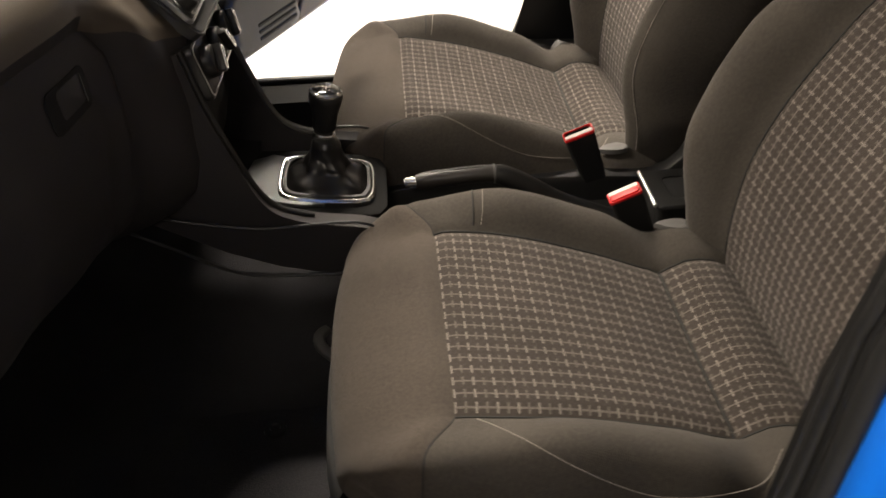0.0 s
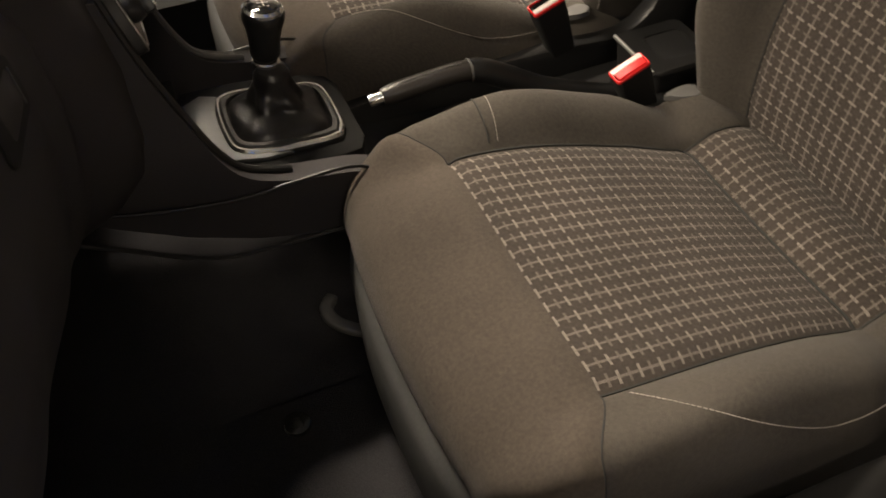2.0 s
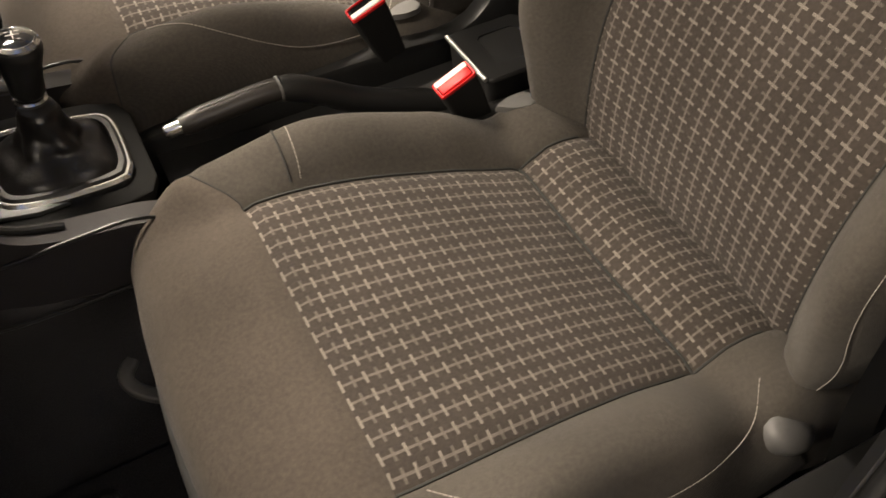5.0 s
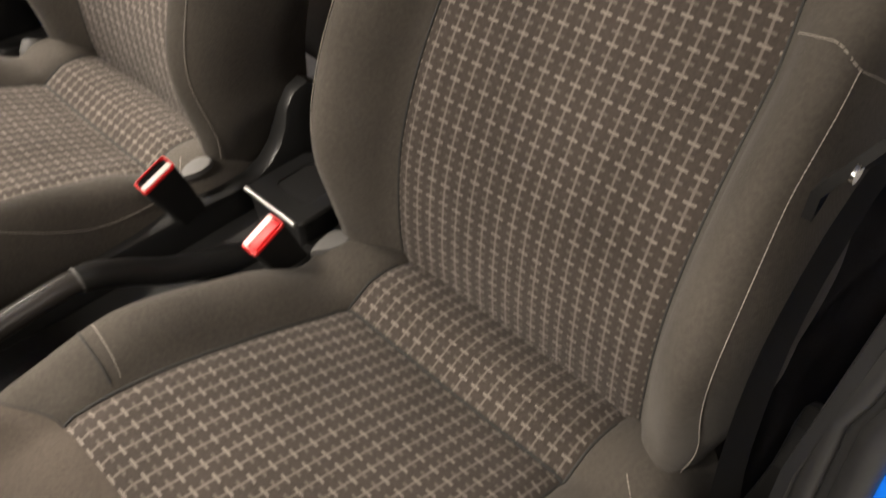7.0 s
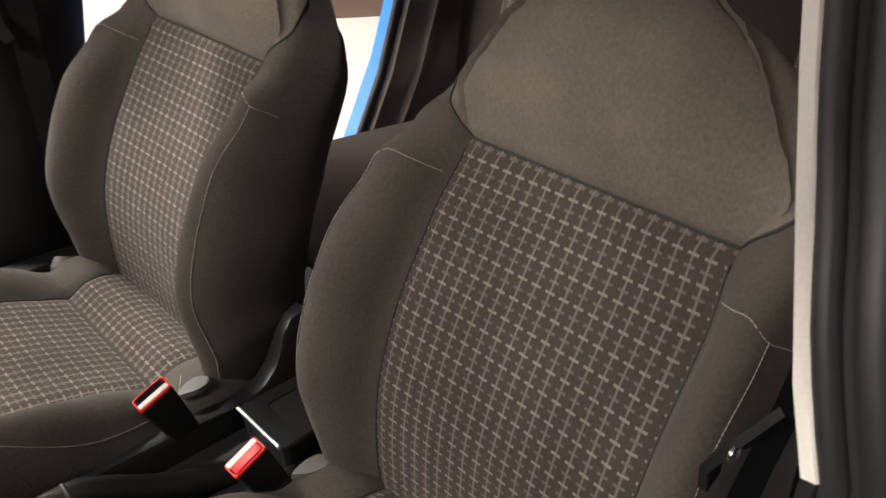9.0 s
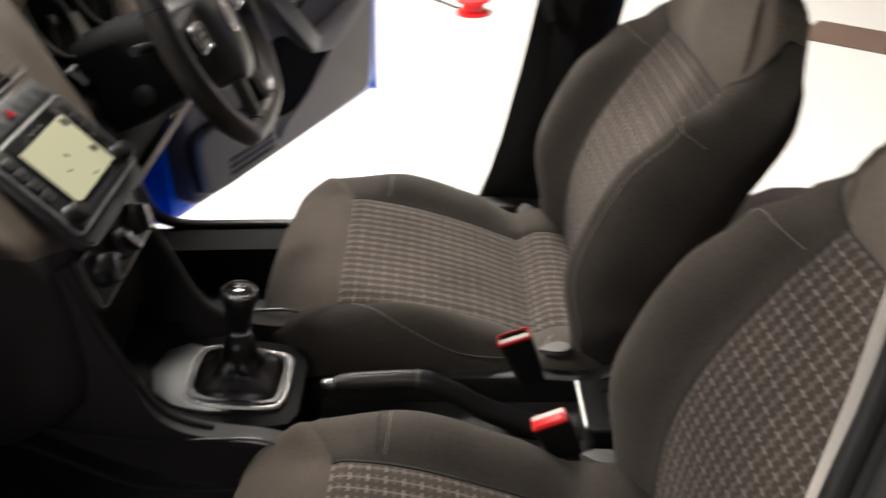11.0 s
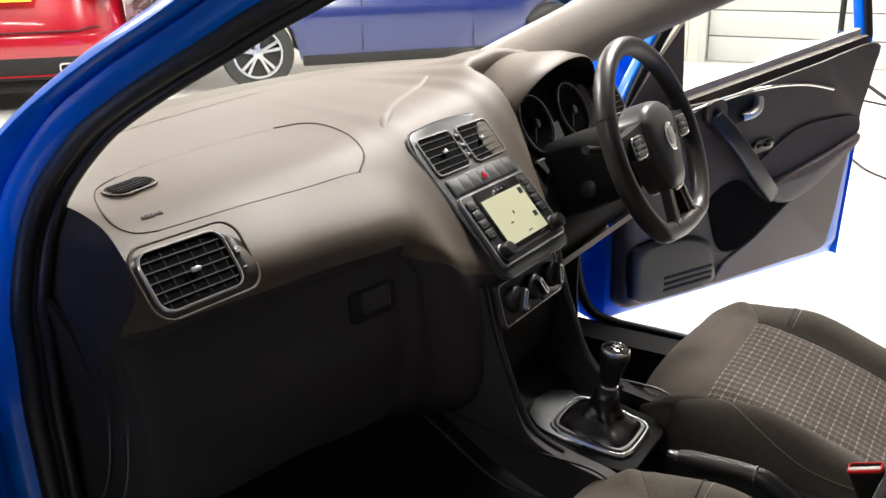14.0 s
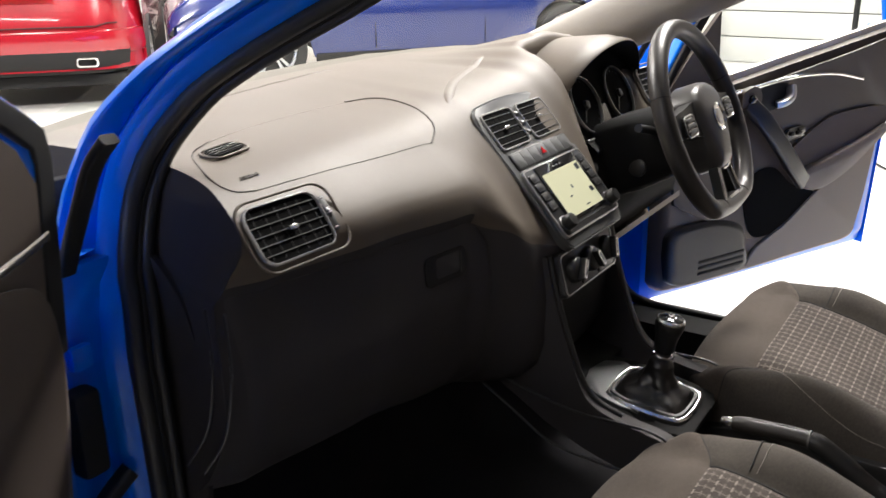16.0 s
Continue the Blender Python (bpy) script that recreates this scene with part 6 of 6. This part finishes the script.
# ================= front doors =================
def make_door(sg, label):
    """Door frame: d along the door from the hinge, n out of its inner face, z up."""
    ang = radians(64.5)
    e = Vector((math.cos(ang), sg * math.sin(ang), 0))
    nv = Vector((math.sin(ang), -sg * math.cos(ang), 0))
    O = Vector((-0.325, 0.834, 0)) if sg > 0 else Vector((-0.387, -0.820, 0))
    M = Matrix((e, nv, Vector((0, 0, 1)))).transposed().to_4x4()
    M.translation = O
    dr = thing("vehicle_door", O + Vector((0, 0, 0.30)), label, "car door", "front car doors")

    def put(name, bm, material, label2="", parent=None, sm=40):
        if sg > 0:
            # the rear edge runs forward towards the sill
            for v in bm.verts:
                cut = [(0.34, 0.036), (0.55, 0.022), (0.85, 0.0)] if material is BLUE else [(0.40, 0.062), (0.55, 0.060), (0.78, 0.046), (0.90, 0.016), (0.97, 0.0)]
                v.co.x -= curve_at(cut, v.co.z) * max(0, v.co.x / 0.93) ** 2
                if material is not BLUE and v.co.z < 0.86:
                    v.co.x -= 0.055 * min(1, max(0, (0.14 - v.co.x) / 0.11)) * min(1, (0.86 - v.co.z) / 0.1)
        else:
            for v in bm.verts:
                v.co.z += 0.085 * min(1, max(0, (v.co.z - 0.58) / 0.28))
                if v.co.y > 0.036:
                    v.co.y = 0.036 + (v.co.y - 0.036) * 0.22
                # the door leans in towards the roof
                lean = 0.084 * max(0, v.co.z - 0.72)
                v.co.x -= 0.90 * lean
                v.co.y += 0.43 * lean
        return part(name, bm, material, parent or dr, label2, sm, M)

    # outer skin and inner shell, bottom to belt line
    def top(d):
        return 0.850 + 0.155 * d
    L = 0.93
    FX = Matrix(((1, 0, 0, 0), (0, 0, 1, 0), (0, 1, 0, 0), (0, 0, 0, 1)))

    def plate(pts, n, depth, bev, cnt=60):
        """Flat padded shape on the door's inner face at height n."""
        return prism([tuple(p) for p in spline(pts + pts[:1], cnt)[:-1]], depth, Matrix.Translation((0, n, 0)) @ FX, bev)

    d0 = -0.045 if sg > 0 else 0.0
    ds = np.linspace(d0, L, 25)

    def ends(d):
        return min(1, ((d - d0) / 0.05 + 0.15) if sg > 0 else (d / 0.004 + 0.85), (L - d) / 0.03 + 0.15)
    put("outer_skin", loft([[(d, -0.055 + 0.03 * (1 - ends(d)), 0.335), (d, -0.085, 0.45), (d, -0.085, 0.70), (d, -0.06, top(d)), (d, -0.02, top(d) + 0.01)] for d in ds], closed=False, cap=False), BLUE, "bright blue outer skin", sm=60)
    shell = []
    for d in ds:
        k = ends(d)
        shell.append([(d, -0.055, 0.335), (d, -0.01, 0.338), (d, 0.016 * k, 0.352), (d, 0.034 * k, 0.40), (d, 0.034 * k, 0.70), (d, 0.026 * k, top(d))])
    put("inner_shell", loft(shell, closed=False, cap=False), BLUE, "bright blue inner shell", sm=60)
    for d in (d0, L):
        put("edge", loft([[(d, -0.085, z), (d + (0.004 if d > 0.5 else -0.004), -0.03, z), (d, 0.02, z)] for z in (0.338, 0.45, 0.7, top(d))], closed=False, cap=False), BLUE, "bright blue door edge", sm=60)
    lowc = [(0.030, 0.405), (0.030, 0.60), (0.035, 0.84), (0.30, 0.882), (0.60, 0.93), (0.872, 0.972), (0.888, 0.90), (0.872, 0.70), (0.856, 0.55), (0.83, 0.44), (0.795, 0.395), (0.60, 0.388), (0.30, 0.383), (0.06, 0.385)]
    outl = spline(lowc + lowc[:1], 140)[:-1]
    cx, cz = 0.45, 0.65
    put("trim_panel", loft([[(cx + (x - cx) * k, n, cz + (z - cz) * k) for x, z in outl] for k, n in ((1.0, 0.015), (1.0, 0.052), (0.99, 0.064), (0.96, 0.070), (0.02, 0.071))]), DOORPALE, "brown-grey moulded trim panel", sm=50)
    put("upper_trim", plate([(0.045, 0.62), (0.045, 0.851), (0.30, 0.893), (0.60, 0.940), (0.866, 0.980), (0.876, 0.90), (0.862, 0.74), (0.80, 0.70), (0.60, 0.60), (0.45, 0.52), (0.36, 0.475), (0.27, 0.49), (0.16, 0.54)], 0.0705, 0.008, 0.003, 110), DOORTRIM, "dark upper trim", sm=40)
    put("window_ledge", sweep([(d, 0.045, top(d) + 0.010) for d in np.linspace(0.04 if sg > 0 else 0.17, 0.865, 20)], [(-0.030, -0.030), (0.030, -0.030), (0.031, -0.004), (0.020, 0.004), (-0.03, 0.006)] if sg < 0 else [(-0.008, -0.030), (0.029, -0.030), (0.029, -0.003), (0.024, 0.003), (-0.008, 0.004)], (0, 0, 1)), DOORTRIM, "dark window ledge", sm=50)
    # Light along the window sill is put into this pale strip.
    put("waist_seal", sweep([(d, 0.014, top(d) + 0.026) for d in np.linspace(0.04 if sg > 0 else 0.17, 0.875, 20)], [(-0.020, -0.012), (0.012, -0.012), (0.012, 0.004), (0.004, 0.010), (-0.018, 0.010)] if sg < 0 else [(-0.004, -0.016), (0.020, -0.016), (0.020, -0.004), (0.012, 0.002), (-0.004, 0.002)], (0, 0, 1)), PALETRIM, "waist strip, paled for the light on it")
    put("chrome_strip", tube(spline(([(0.08, 0.080, 0.845)] if sg > 0 else [(0.034, 0.080, 0.906), (0.08, 0.080, 0.900)]) + [(0.165, 0.081, 0.872 if sg > 0 else 0.894), (0.30, 0.081, 0.893), (0.443, 0.081, 0.902), (0.58, 0.081, 0.894), (0.704, 0.080, 0.870)], 36), 0.0050, 8), CHROME, "curved chrome strip")
    put("cloth_band", plate([(0.41, 0.705), (0.56, 0.775), (0.70, 0.790), (0.82, 0.788), (0.862, 0.775), (0.862, 0.735), (0.79, 0.70), (0.64, 0.675), (0.50, 0.66)], 0.0765, 0.010, 0.004), DOORCLOTH, "brown cloth band", sm=50)
    ar = [(0.44, 0.635), (0.56, 0.665), (0.72, 0.70), (0.85, 0.735), (0.862, 0.715), (0.80, 0.68), (0.70, 0.625), (0.60, 0.59), (0.52, 0.585)]
    put("armrest", loft([[(x + (0.66 - x) * q, n, z + (0.655 - z) * q) for x, z in spline(ar + ar[:1], 60)[:-1]] for q, n in ((0, 0.066), (0, 0.088), (0.04, 0.098), (0.15, 0.103), (0.98, 0.105))]), DOORPALE, "brown-grey padded armrest", sm=60)
    put("window_switch", plate([(0.385, 0.745), (0.40, 0.765), (0.465, 0.768), (0.475, 0.748), (0.46, 0.738), (0.40, 0.734)], 0.079, 0.007, 0.002), GLOSSBLACK, "gloss black window switch panel")
    for dx in (0.418, 0.448):
        put("switch", box((dx, 0.088, 0.752), (0.018, 0.006, 0.010), 0.002), BLACK, "")
    # Flat plate without depth; the pocket's shade is in its near-black colour.
    put("map_pocket", plate([(0.235, 0.63), (0.30, 0.665), (0.37, 0.665), (0.45, 0.61), (0.56, 0.572), (0.50, 0.535), (0.42, 0.492), (0.355, 0.478), (0.29, 0.50)], 0.0795, 0.002, 0.0005), VENTWELL, "flat black plate for the shade in the map pocket")
    put("pocket_lip", tube(spline([(0.30, 0.070, 0.40), (0.32, 0.078, 0.445), (0.36, 0.080, 0.466), (0.45, 0.080, 0.502), (0.56, 0.079, 0.565), (0.70, 0.078, 0.63), (0.86, 0.072, 0.725)], 40), 0.006, 10), DOORPALE, "rounded pocket lip", sm=60)
    sp = [(0.040, 0.42), (0.034, 0.50), (0.045, 0.552), (0.12, 0.560), (0.21, 0.545), (0.265, 0.515), (0.285, 0.45), (0.283, 0.405), (0.16, 0.398), (0.07, 0.400)]
    put("speaker_cover", loft([[(x + (0.16 - x) * q, n, z + (0.47 - z) * q) for x, z in spline(sp + sp[:1], 70)[:-1]] for q, n in ((0, 0.06), (0, 0.078), (0.03, 0.084), (0.2, 0.086), (0.98, 0.0865))]), BLACK, "black speaker cover", sm=60)
    for k in range(3):
        put("speaker_slot", box((0.19, 0.0862, 0.422 + 0.016 * k), (0.16, 0.004, 0.008), 0.003, 2), MATBLACK, "")
    put("pull_bar", sweep(spline([(0.225, 0.088, 0.850), (0.26, 0.110, 0.812), (0.33, 0.118, 0.74), (0.41, 0.114, 0.665), (0.475, 0.098, 0.618)], 24), rounded(0.046, 0.024, 0.008), (0, 1, 0)), STACKDARK, "dark slanting pull bar", sm=60)
    put("mirror_switch_plate", plate([(0.195, 0.845), (0.20, 0.88), (0.245, 0.892), (0.268, 0.87), (0.262, 0.838), (0.225, 0.828)], 0.079, 0.014, 0.004), DOORTRIM, "")
    put("mirror_switch", lathe([(0.012, 0), (0.012, 0.006), (0.008, 0.010), (0, 0.011)], 20, Matrix.Translation((0.230, 0.093, 0.861)) @ Matrix.Rotation(radians(-90), 4, "X")), GLOSSBLACK, "round mirror switch")
    put("handle_recess", plate([(0.268, 0.835), (0.266, 0.868), (0.29, 0.884), (0.36, 0.889), (0.388, 0.880), (0.388, 0.842), (0.36, 0.826), (0.30, 0.822)], 0.0772, 0.002, 0.0006), MATBLACK, "black handle recess")
    put("door_handle", sweep(spline([(0.340, 0.082, 0.836), (0.362, 0.092, 0.842), (0.382, 0.093, 0.856), (0.389, 0.084, 0.880)], 14), rounded(0.018, 0.024, 0.005), (0, 1, 0)), SATIN, "satin chrome inner door handle", sm=60)
    # window frame and pane
    fr = spline([(-0.01, 0.0, 0.87), (0.05, -0.01, 0.96), (0.20, -0.03, 1.13), (0.42, -0.06, 1.30), (0.60, -0.075, 1.375), (0.86, -0.075, 1.40), (0.905, -0.06, 1.33), (0.925, -0.01, 0.99)], 60)
    if sg < 0:
        fr = spline([(0.016, 0.016, 0.80), (0.016, 0.016, 0.92), (0.018, 0.016, 0.985), (0.045, 0.008, 1.015), (0.20, -0.02, 1.12), (0.42, -0.05, 1.25), (0.60, -0.065, 1.32), (0.86, -0.065, 1.34), (0.905, -0.05, 1.28), (0.925, 0.0, 0.99)], 70)
    put("window_frame", sweep(fr, rounded(0.035, 0.035, 0.008), (0, 1, 0)), BLUE, "bright blue window frame", sm=60)
    put("window_frame_trim", sweep([(x, y + 0.022, z - 0.004) for x, y, z in fr], rounded(0.026, 0.012, 0.004), (0, 1, 0)), MATBLACK, "black inner frame trim", sm=60)
    pane = bmesh.new()
    pane.faces.new([pane.verts.new((x, y, z)) for x, y, z in [tuple(p) for p in fr]])
    g = put("window_pane", pane, GLASS, "clear side window", sm=0)
    g.visible_shadow = False
    sail = [(0.034, 0.80), (0.034, 0.955), (0.06, 0.992), (0.165, 1.065), (0.175, 0.80)] if sg < 0 else [(0.0, 0.86), (0.0, 0.89), (0.07, 0.975), (0.165, 1.075), (0.175, 0.89)]
    put("mirror_sail", prism(sail[::-1], -0.012, Matrix(((1, 0, 0, 0), (0, 0, 1, 0.03 if sg > 0 else 0.046), (0, 1, 0, 0), (0, 0, 0, 1))), 0), DOORTRIM, "dark triangle inside the mirror", sm=0)
    # mirror outside
    put("mirror_head", loft([[(0.10 + x * k, -0.14 - y0, 0.97 + z * k) for x, z in rounded(0.13, 0.14, 0.04, 5)] for k, y0 in ((0.7, -0.07), (1.0, -0.03), (1.0, 0.06), (0.75, 0.11))]), BLUE, "bright blue door mirror", sm=60)
    return dr


make_door(1, "open blue driver's door with dark trim and chrome strip")
make_door(-1, "open blue passenger door with dark trim and chrome strip")


# ================= vehicles behind =================
def road_wheel(parent, at, axis, r=0.32, spokes=10):
    m = facing(at, Vector((0, 0, 1)).cross(Vector(axis)), (0, 0, 1))
    w = part("wheel", lathe([(r * 0.70, -0.10), (r * 0.93, -0.11), (r, -0.08), (r, 0.08), (r * 0.95, 0.108), (r * 0.72, 0.10), (r * 0.70, 0.02)], 40, m), TYRE, parent, "black tyre", 50)
    part("rim", ring_plate([(r * 0.71 * math.cos(a), r * 0.71 * math.sin(a)) for a in np.linspace(0, 2 * math.pi, 40, endpoint=False)], [(r * 0.63 * math.cos(a), r * 0.63 * math.sin(a)) for a in np.linspace(0, 2 * math.pi, 40, endpoint=False)], 0.05, m @ Matrix.Translation((0, 0, 0.045)), 0.008), ALLOY, w, "bright alloy rim")
    part("brake_disc", lathe([(r * 0.48, 0.0), (r * 0.48, 0.015), (0, 0.015)], 28, m), MATBLACK, w, "dark brake disc")
    for k in range(spokes):
        a = 2 * math.pi * (k // 2) / (spokes // 2) + (0.16 if k % 2 else -0.16)
        sp = loft([[m @ Matrix.Rotation(a, 4, "Z") @ Vector((x, y, z)) for x, z in ((-wd, 0.05), (-wd, 0.078 - y * 0.05), (wd, 0.078 - y * 0.05), (wd, 0.05))] for y, wd in ((0.03, 0.012), (r * 0.35, 0.011), (r * 0.66, 0.014))])
        part("spoke", sp, ALLOY, w, "", 30)
    part("hub_cap", lathe([(0.05, 0.05), (0.045, 0.085), (0, 0.09)], 20, m), ALLOY, w)
    return w


def side_car(name, hub1, hub2, paint, label, roof=1.5):
    """A car seen from its side; hub1 and hub2 are wheel centres on the near side."""
    a, b = Vector(hub1), Vector(hub2)
    ax = (b - a).normalized()
    nr = Vector((0, 0, 1)).cross(ax)
    if nr.dot(Vector((0.4, -1.1, 0)) - a) < 0:
        nr = -nr
    base = (a - b).length
    M = Matrix((ax, nr, Vector((0, 0, 1)))).transposed().to_4x4()
    M.translation = Vector((a.x, a.y, 0))
    v = thing(name, M.translation, label, "car")
    W = 1.75
    outline = [(-0.85, 0.32), (-0.88, 0.55), (-0.80, 0.72), (-0.45, 0.90), (0.35, 1.0), (0.6, 1.08), (1.15, roof - 0.06), (1.7, roof), (2.3, roof - 0.04), (2.9, 1.15), (base + 0.55, 1.02), (base + 0.72, 0.75), (base + 0.70, 0.35)]
    outline = [(x if x < 2 else x, z) for x, z in outline]
    body = []
    for n, k in ((0.075, 0), (0.04, 1), (0.0, 2), (-0.25, 3), (-W + 0.25, 3), (-W, 2)):
        row = []
        for x, z in spline(outline, 60):
            zz = z
            row.append((x, n - (0.22 * max(0, z - 0.95) if n > -W / 2 else -0.22 * max(0, z - 0.95)), 0.32 + (zz - 0.32) * (0.66 if k == 0 else 0.92 if k == 1 else 1.0)))
        body.append(row)
    part("body_shell", loft(body, closed=False, cap=False), paint, v, "", 50, M)
    # flank with shoulder line, wheel arches cut as dark rings
    fl = bmesh.new()
    xs = np.linspace(-0.86, base + 0.70, 80)
    rows = []
    for x in xs:
        topz = float(np.interp(x, [p[0] for p in outline], [p[1] for p in outline]))
        topz = min(topz, 0.98)
        bot = 0.25
        for h in (0.0, base):
            if abs(x - h) < 0.37:
                bot = max(bot, 0.33 + math.sqrt(max(0, 0.37 ** 2 - (x - h) ** 2)))
        bot = min(bot, topz - 0.05)
        rows.append([(x, 0.05 + 0.035 * math.sin(math.pi * t) - 0.02 * (t > 0.62), bot + (topz - bot) * t) for t in (0, 0.12, 0.3, 0.5, 0.62, 0.68, 0.85, 1.0)])
    part("flank", loft(rows, closed=False, cap=False), paint, v, "", 50, M)
    for h in (0.0, base):
        arch = [(h + 0.37 * math.cos(t), 0.045, 0.33 + 0.37 * math.sin(t)) for t in np.linspace(0, math.pi, 24)]
        part("wheel_arch", loft([[(x, 0.06, z), (x, -0.3, z)] for x, _, z in arch], closed=False, cap=False), MATBLACK, v, "dark wheel arch", 50, M)
        road_wheel(v, M @ Vector((h, -0.03, 0.33)), nr, 0.325)
    gl = [(0.72, 1.06), (1.18, roof - 0.12), (1.72, roof - 0.06), (2.2, roof - 0.10), (2.6, 1.1)]
    part("side_window", prism(gl[::-1], 0.012, M @ Matrix(((1, 0, 0, 0), (0, 0, 1, -0.025), (0, 1, 0, 0), (0, 0, 0, 1))) @ Matrix.Rotation(radians(0), 4, "X"), 0), DARKGLASS, v, "dark side windows", 0)
    part("sill_cover", box((base / 2, 0.05, 0.24), (base - 0.8, 0.06, 0.09), 0.02), MATBLACK, v, "black sill moulding", m=M)
    for dx in (base * 0.33, base * 0.70):
        part("door_gap", box((dx, 0.079, 0.62), (0.006, 0.006, 0.62), 0), MATBLACK, v, m=M)
        part("door_handle", box((dx + 0.30, 0.085, 0.86), (0.17, 0.02, 0.028), 0.008), paint, v, m=M)
    return v


side_car("parked_car", (-5.35, 4.75, 0.33), (-3.5, 7.0, 0.33), NAVY, "dark blue parked car seen from its side")

# red car: its rear end
red = thing("parked_car", (-6.9, 2.9, 0), "shiny red parked car seen from behind", "car")
RCM = pose(-5.62, 3.55, 0, 0, 0, 47)


sect = [(-0.02, 0.30, 1.0), (0.0, 0.42, 1.0), (0.0, 0.60, 1.0), (0.05, 0.78, 0.985), (0.09, 0.95, 0.97), (0.14, 1.12, 0.95), (0.35, 1.50, 0.80), (0.55, 1.62, 0.72)]
rows = []
for dx, z, k in sect:
    rows.append([(-0.90 + y * k, dx + 0.42 * (abs(y) / 0.9) ** 6, z) for y in np.linspace(-0.9, 0.9, 31)])
part("rear_body", loft(rows, closed=False, cap=False), RED, red, "shiny red rear body", 50, RCM)
part("flank", loft([[(-0.0 + o, y, z) for z, o in ((0.30, -0.03), (0.5, 0.0), (0.8, 0.01), (1.0, -0.02), (1.5, -0.22))] for y in np.linspace(0.35, 4.2, 20)], closed=False, cap=False), RED, red, "shiny red flank", 50, RCM)
part("bumper", loft([[(-0.9 + y * k, dx + 0.42 * (abs(y) / 0.9) ** 6, z) for y in np.linspace(-0.9, 0.9, 31)] for dx, z, k in ((0.06, 0.62, 0.99), (-0.05, 0.60, 1.0), (-0.07, 0.48, 1.01), (-0.04, 0.42, 1.0))], closed=False, cap=False), RED, red, "red bumper", 50, RCM)
part("diffuser", loft([[(-0.9 + y * k, dx + 0.40 * (abs(y) / 0.9) ** 6, z) for y in np.linspace(-0.8, 0.8, 21)] for dx, z, k in ((-0.055, 0.46, 1.0), (-0.06, 0.36, 0.98), (0.02, 0.27, 0.95), (0.3, 0.25, 0.9))], closed=False, cap=False), MATBLACK, red, "black lower bumper", 50, RCM)
for ex in (-0.42, -1.38):
    part("exhaust_tip", ring_plate(rounded(0.17, 0.075, 0.025, 5), rounded(0.14, 0.05, 0.018, 5), 0.06, RCM @ Matrix.Translation((ex, -0.03, 0.37)) @ Matrix.Rotation(radians(90), 4, "X"), 0.006), CHROME, red, "chrome exhaust tip")
part("underbody", box((-0.9, 1.6, 0.21), (1.5, 3.0, 0.10), 0.03), MATBLACK, red, "black underbody", m=RCM)
part("number_plate", box((-0.9, -0.015, 0.93), (0.52, 0.012, 0.11), 0.004), PLATE, red, "yellow number plate", m=RCM)
for k in range(6):
    part("plate_bar", box((-1.09 + 0.075 * k, -0.022, 0.93), (0.045, 0.004, 0.07), 0), MATBLACK, red, m=RCM)
part("tailgate_seam", tube([RCM @ Vector((-0.9 + y, -0.004 + 0.42 * (abs(y) / 0.9) ** 6, 0.64 + 0.02 * (abs(y) > 0.6))) for y in np.linspace(-0.72, 0.72, 20)], 0.006, 6), MATBLACK, red)
for ex in (-0.14, -1.66):
    part("tail_lamp", box((ex, 0.16, 0.98), (0.22, 0.2, 0.2), 0.03), REDPLASTIC, red, "red tail lamp", m=RCM)
for py in (0.85, 3.45):
    road_wheel(red, RCM @ Vector((-0.08, py, 0.34)), RCM.to_3x3() @ Vector((1, 0, 0)), 0.34)

# the hatchback stands on four wheels
for wx in (-1.10, 1.58):
    for wy in (-0.70, 0.70):
        road_wheel(car, (wx, wy, 0.30), (0, wy, 0), 0.30)

# pale cars further back
far = side_car("parked_car", (-9.6, 7.4, 0.33), (-8.3, 9.6, 0.33), SILVER, "pale silver parked car far behind the red one")

# light stand on the floor and a red cable reel
stand = thing("light_stand", (-0.20, 4.25, 0), "black metal light stand with three thin legs", "light stand")
part("pole", tube([(-0.55, 5.1, 0.22), (-0.55, 5.1, 2.2)], 0.018, 10), MATBLACK, stand)
part("collar", lathe([(0.035, 0.42), (0.04, 0.44), (0.04, 0.52), (0.03, 0.54)], 16, Matrix.Translation((-0.55, 5.1, 0))), MATBLACK, stand)
for a in (-20, 100, 220):
    part("leg", tube([(-0.55, 5.1, 0.46), (-0.55 + 0.85 * math.cos(radians(a)), 5.1 + 0.85 * math.sin(radians(a)), 0.015)], 0.012, 8), MATBLACK, stand, "thin black leg")
    part("brace", tube([(-0.55, 5.1, 0.26), (-0.55 + 0.45 * math.cos(radians(a)), 5.1 + 0.45 * math.sin(radians(a)), 0.225)], 0.007, 8), MATBLACK, stand)
reel = thing("cable_reel", (0.44, 3.62, 0), "red plastic cable drum lying on the floor", "cable reel")
part("drum", lathe([(0.0, 0.0), (0.085, 0.0), (0.09, 0.012), (0.06, 0.02), (0.06, 0.06), (0.09, 0.068), (0.085, 0.08), (0, 0.08)], 28, Matrix.Translation((0.44, 3.62, 0.0))), REDPLASTIC, reel, "red plastic drum")
part("cable", tube(spline([(0.38, 3.68, 0.008), (0.2, 3.92, 0.008), (0.05, 3.9, 0.012), (-0.15, 4.1, 0.012), (-0.3, 4.4, 0.012)], 40), 0.006, 6), MATBLACK, reel, "thin black cable")
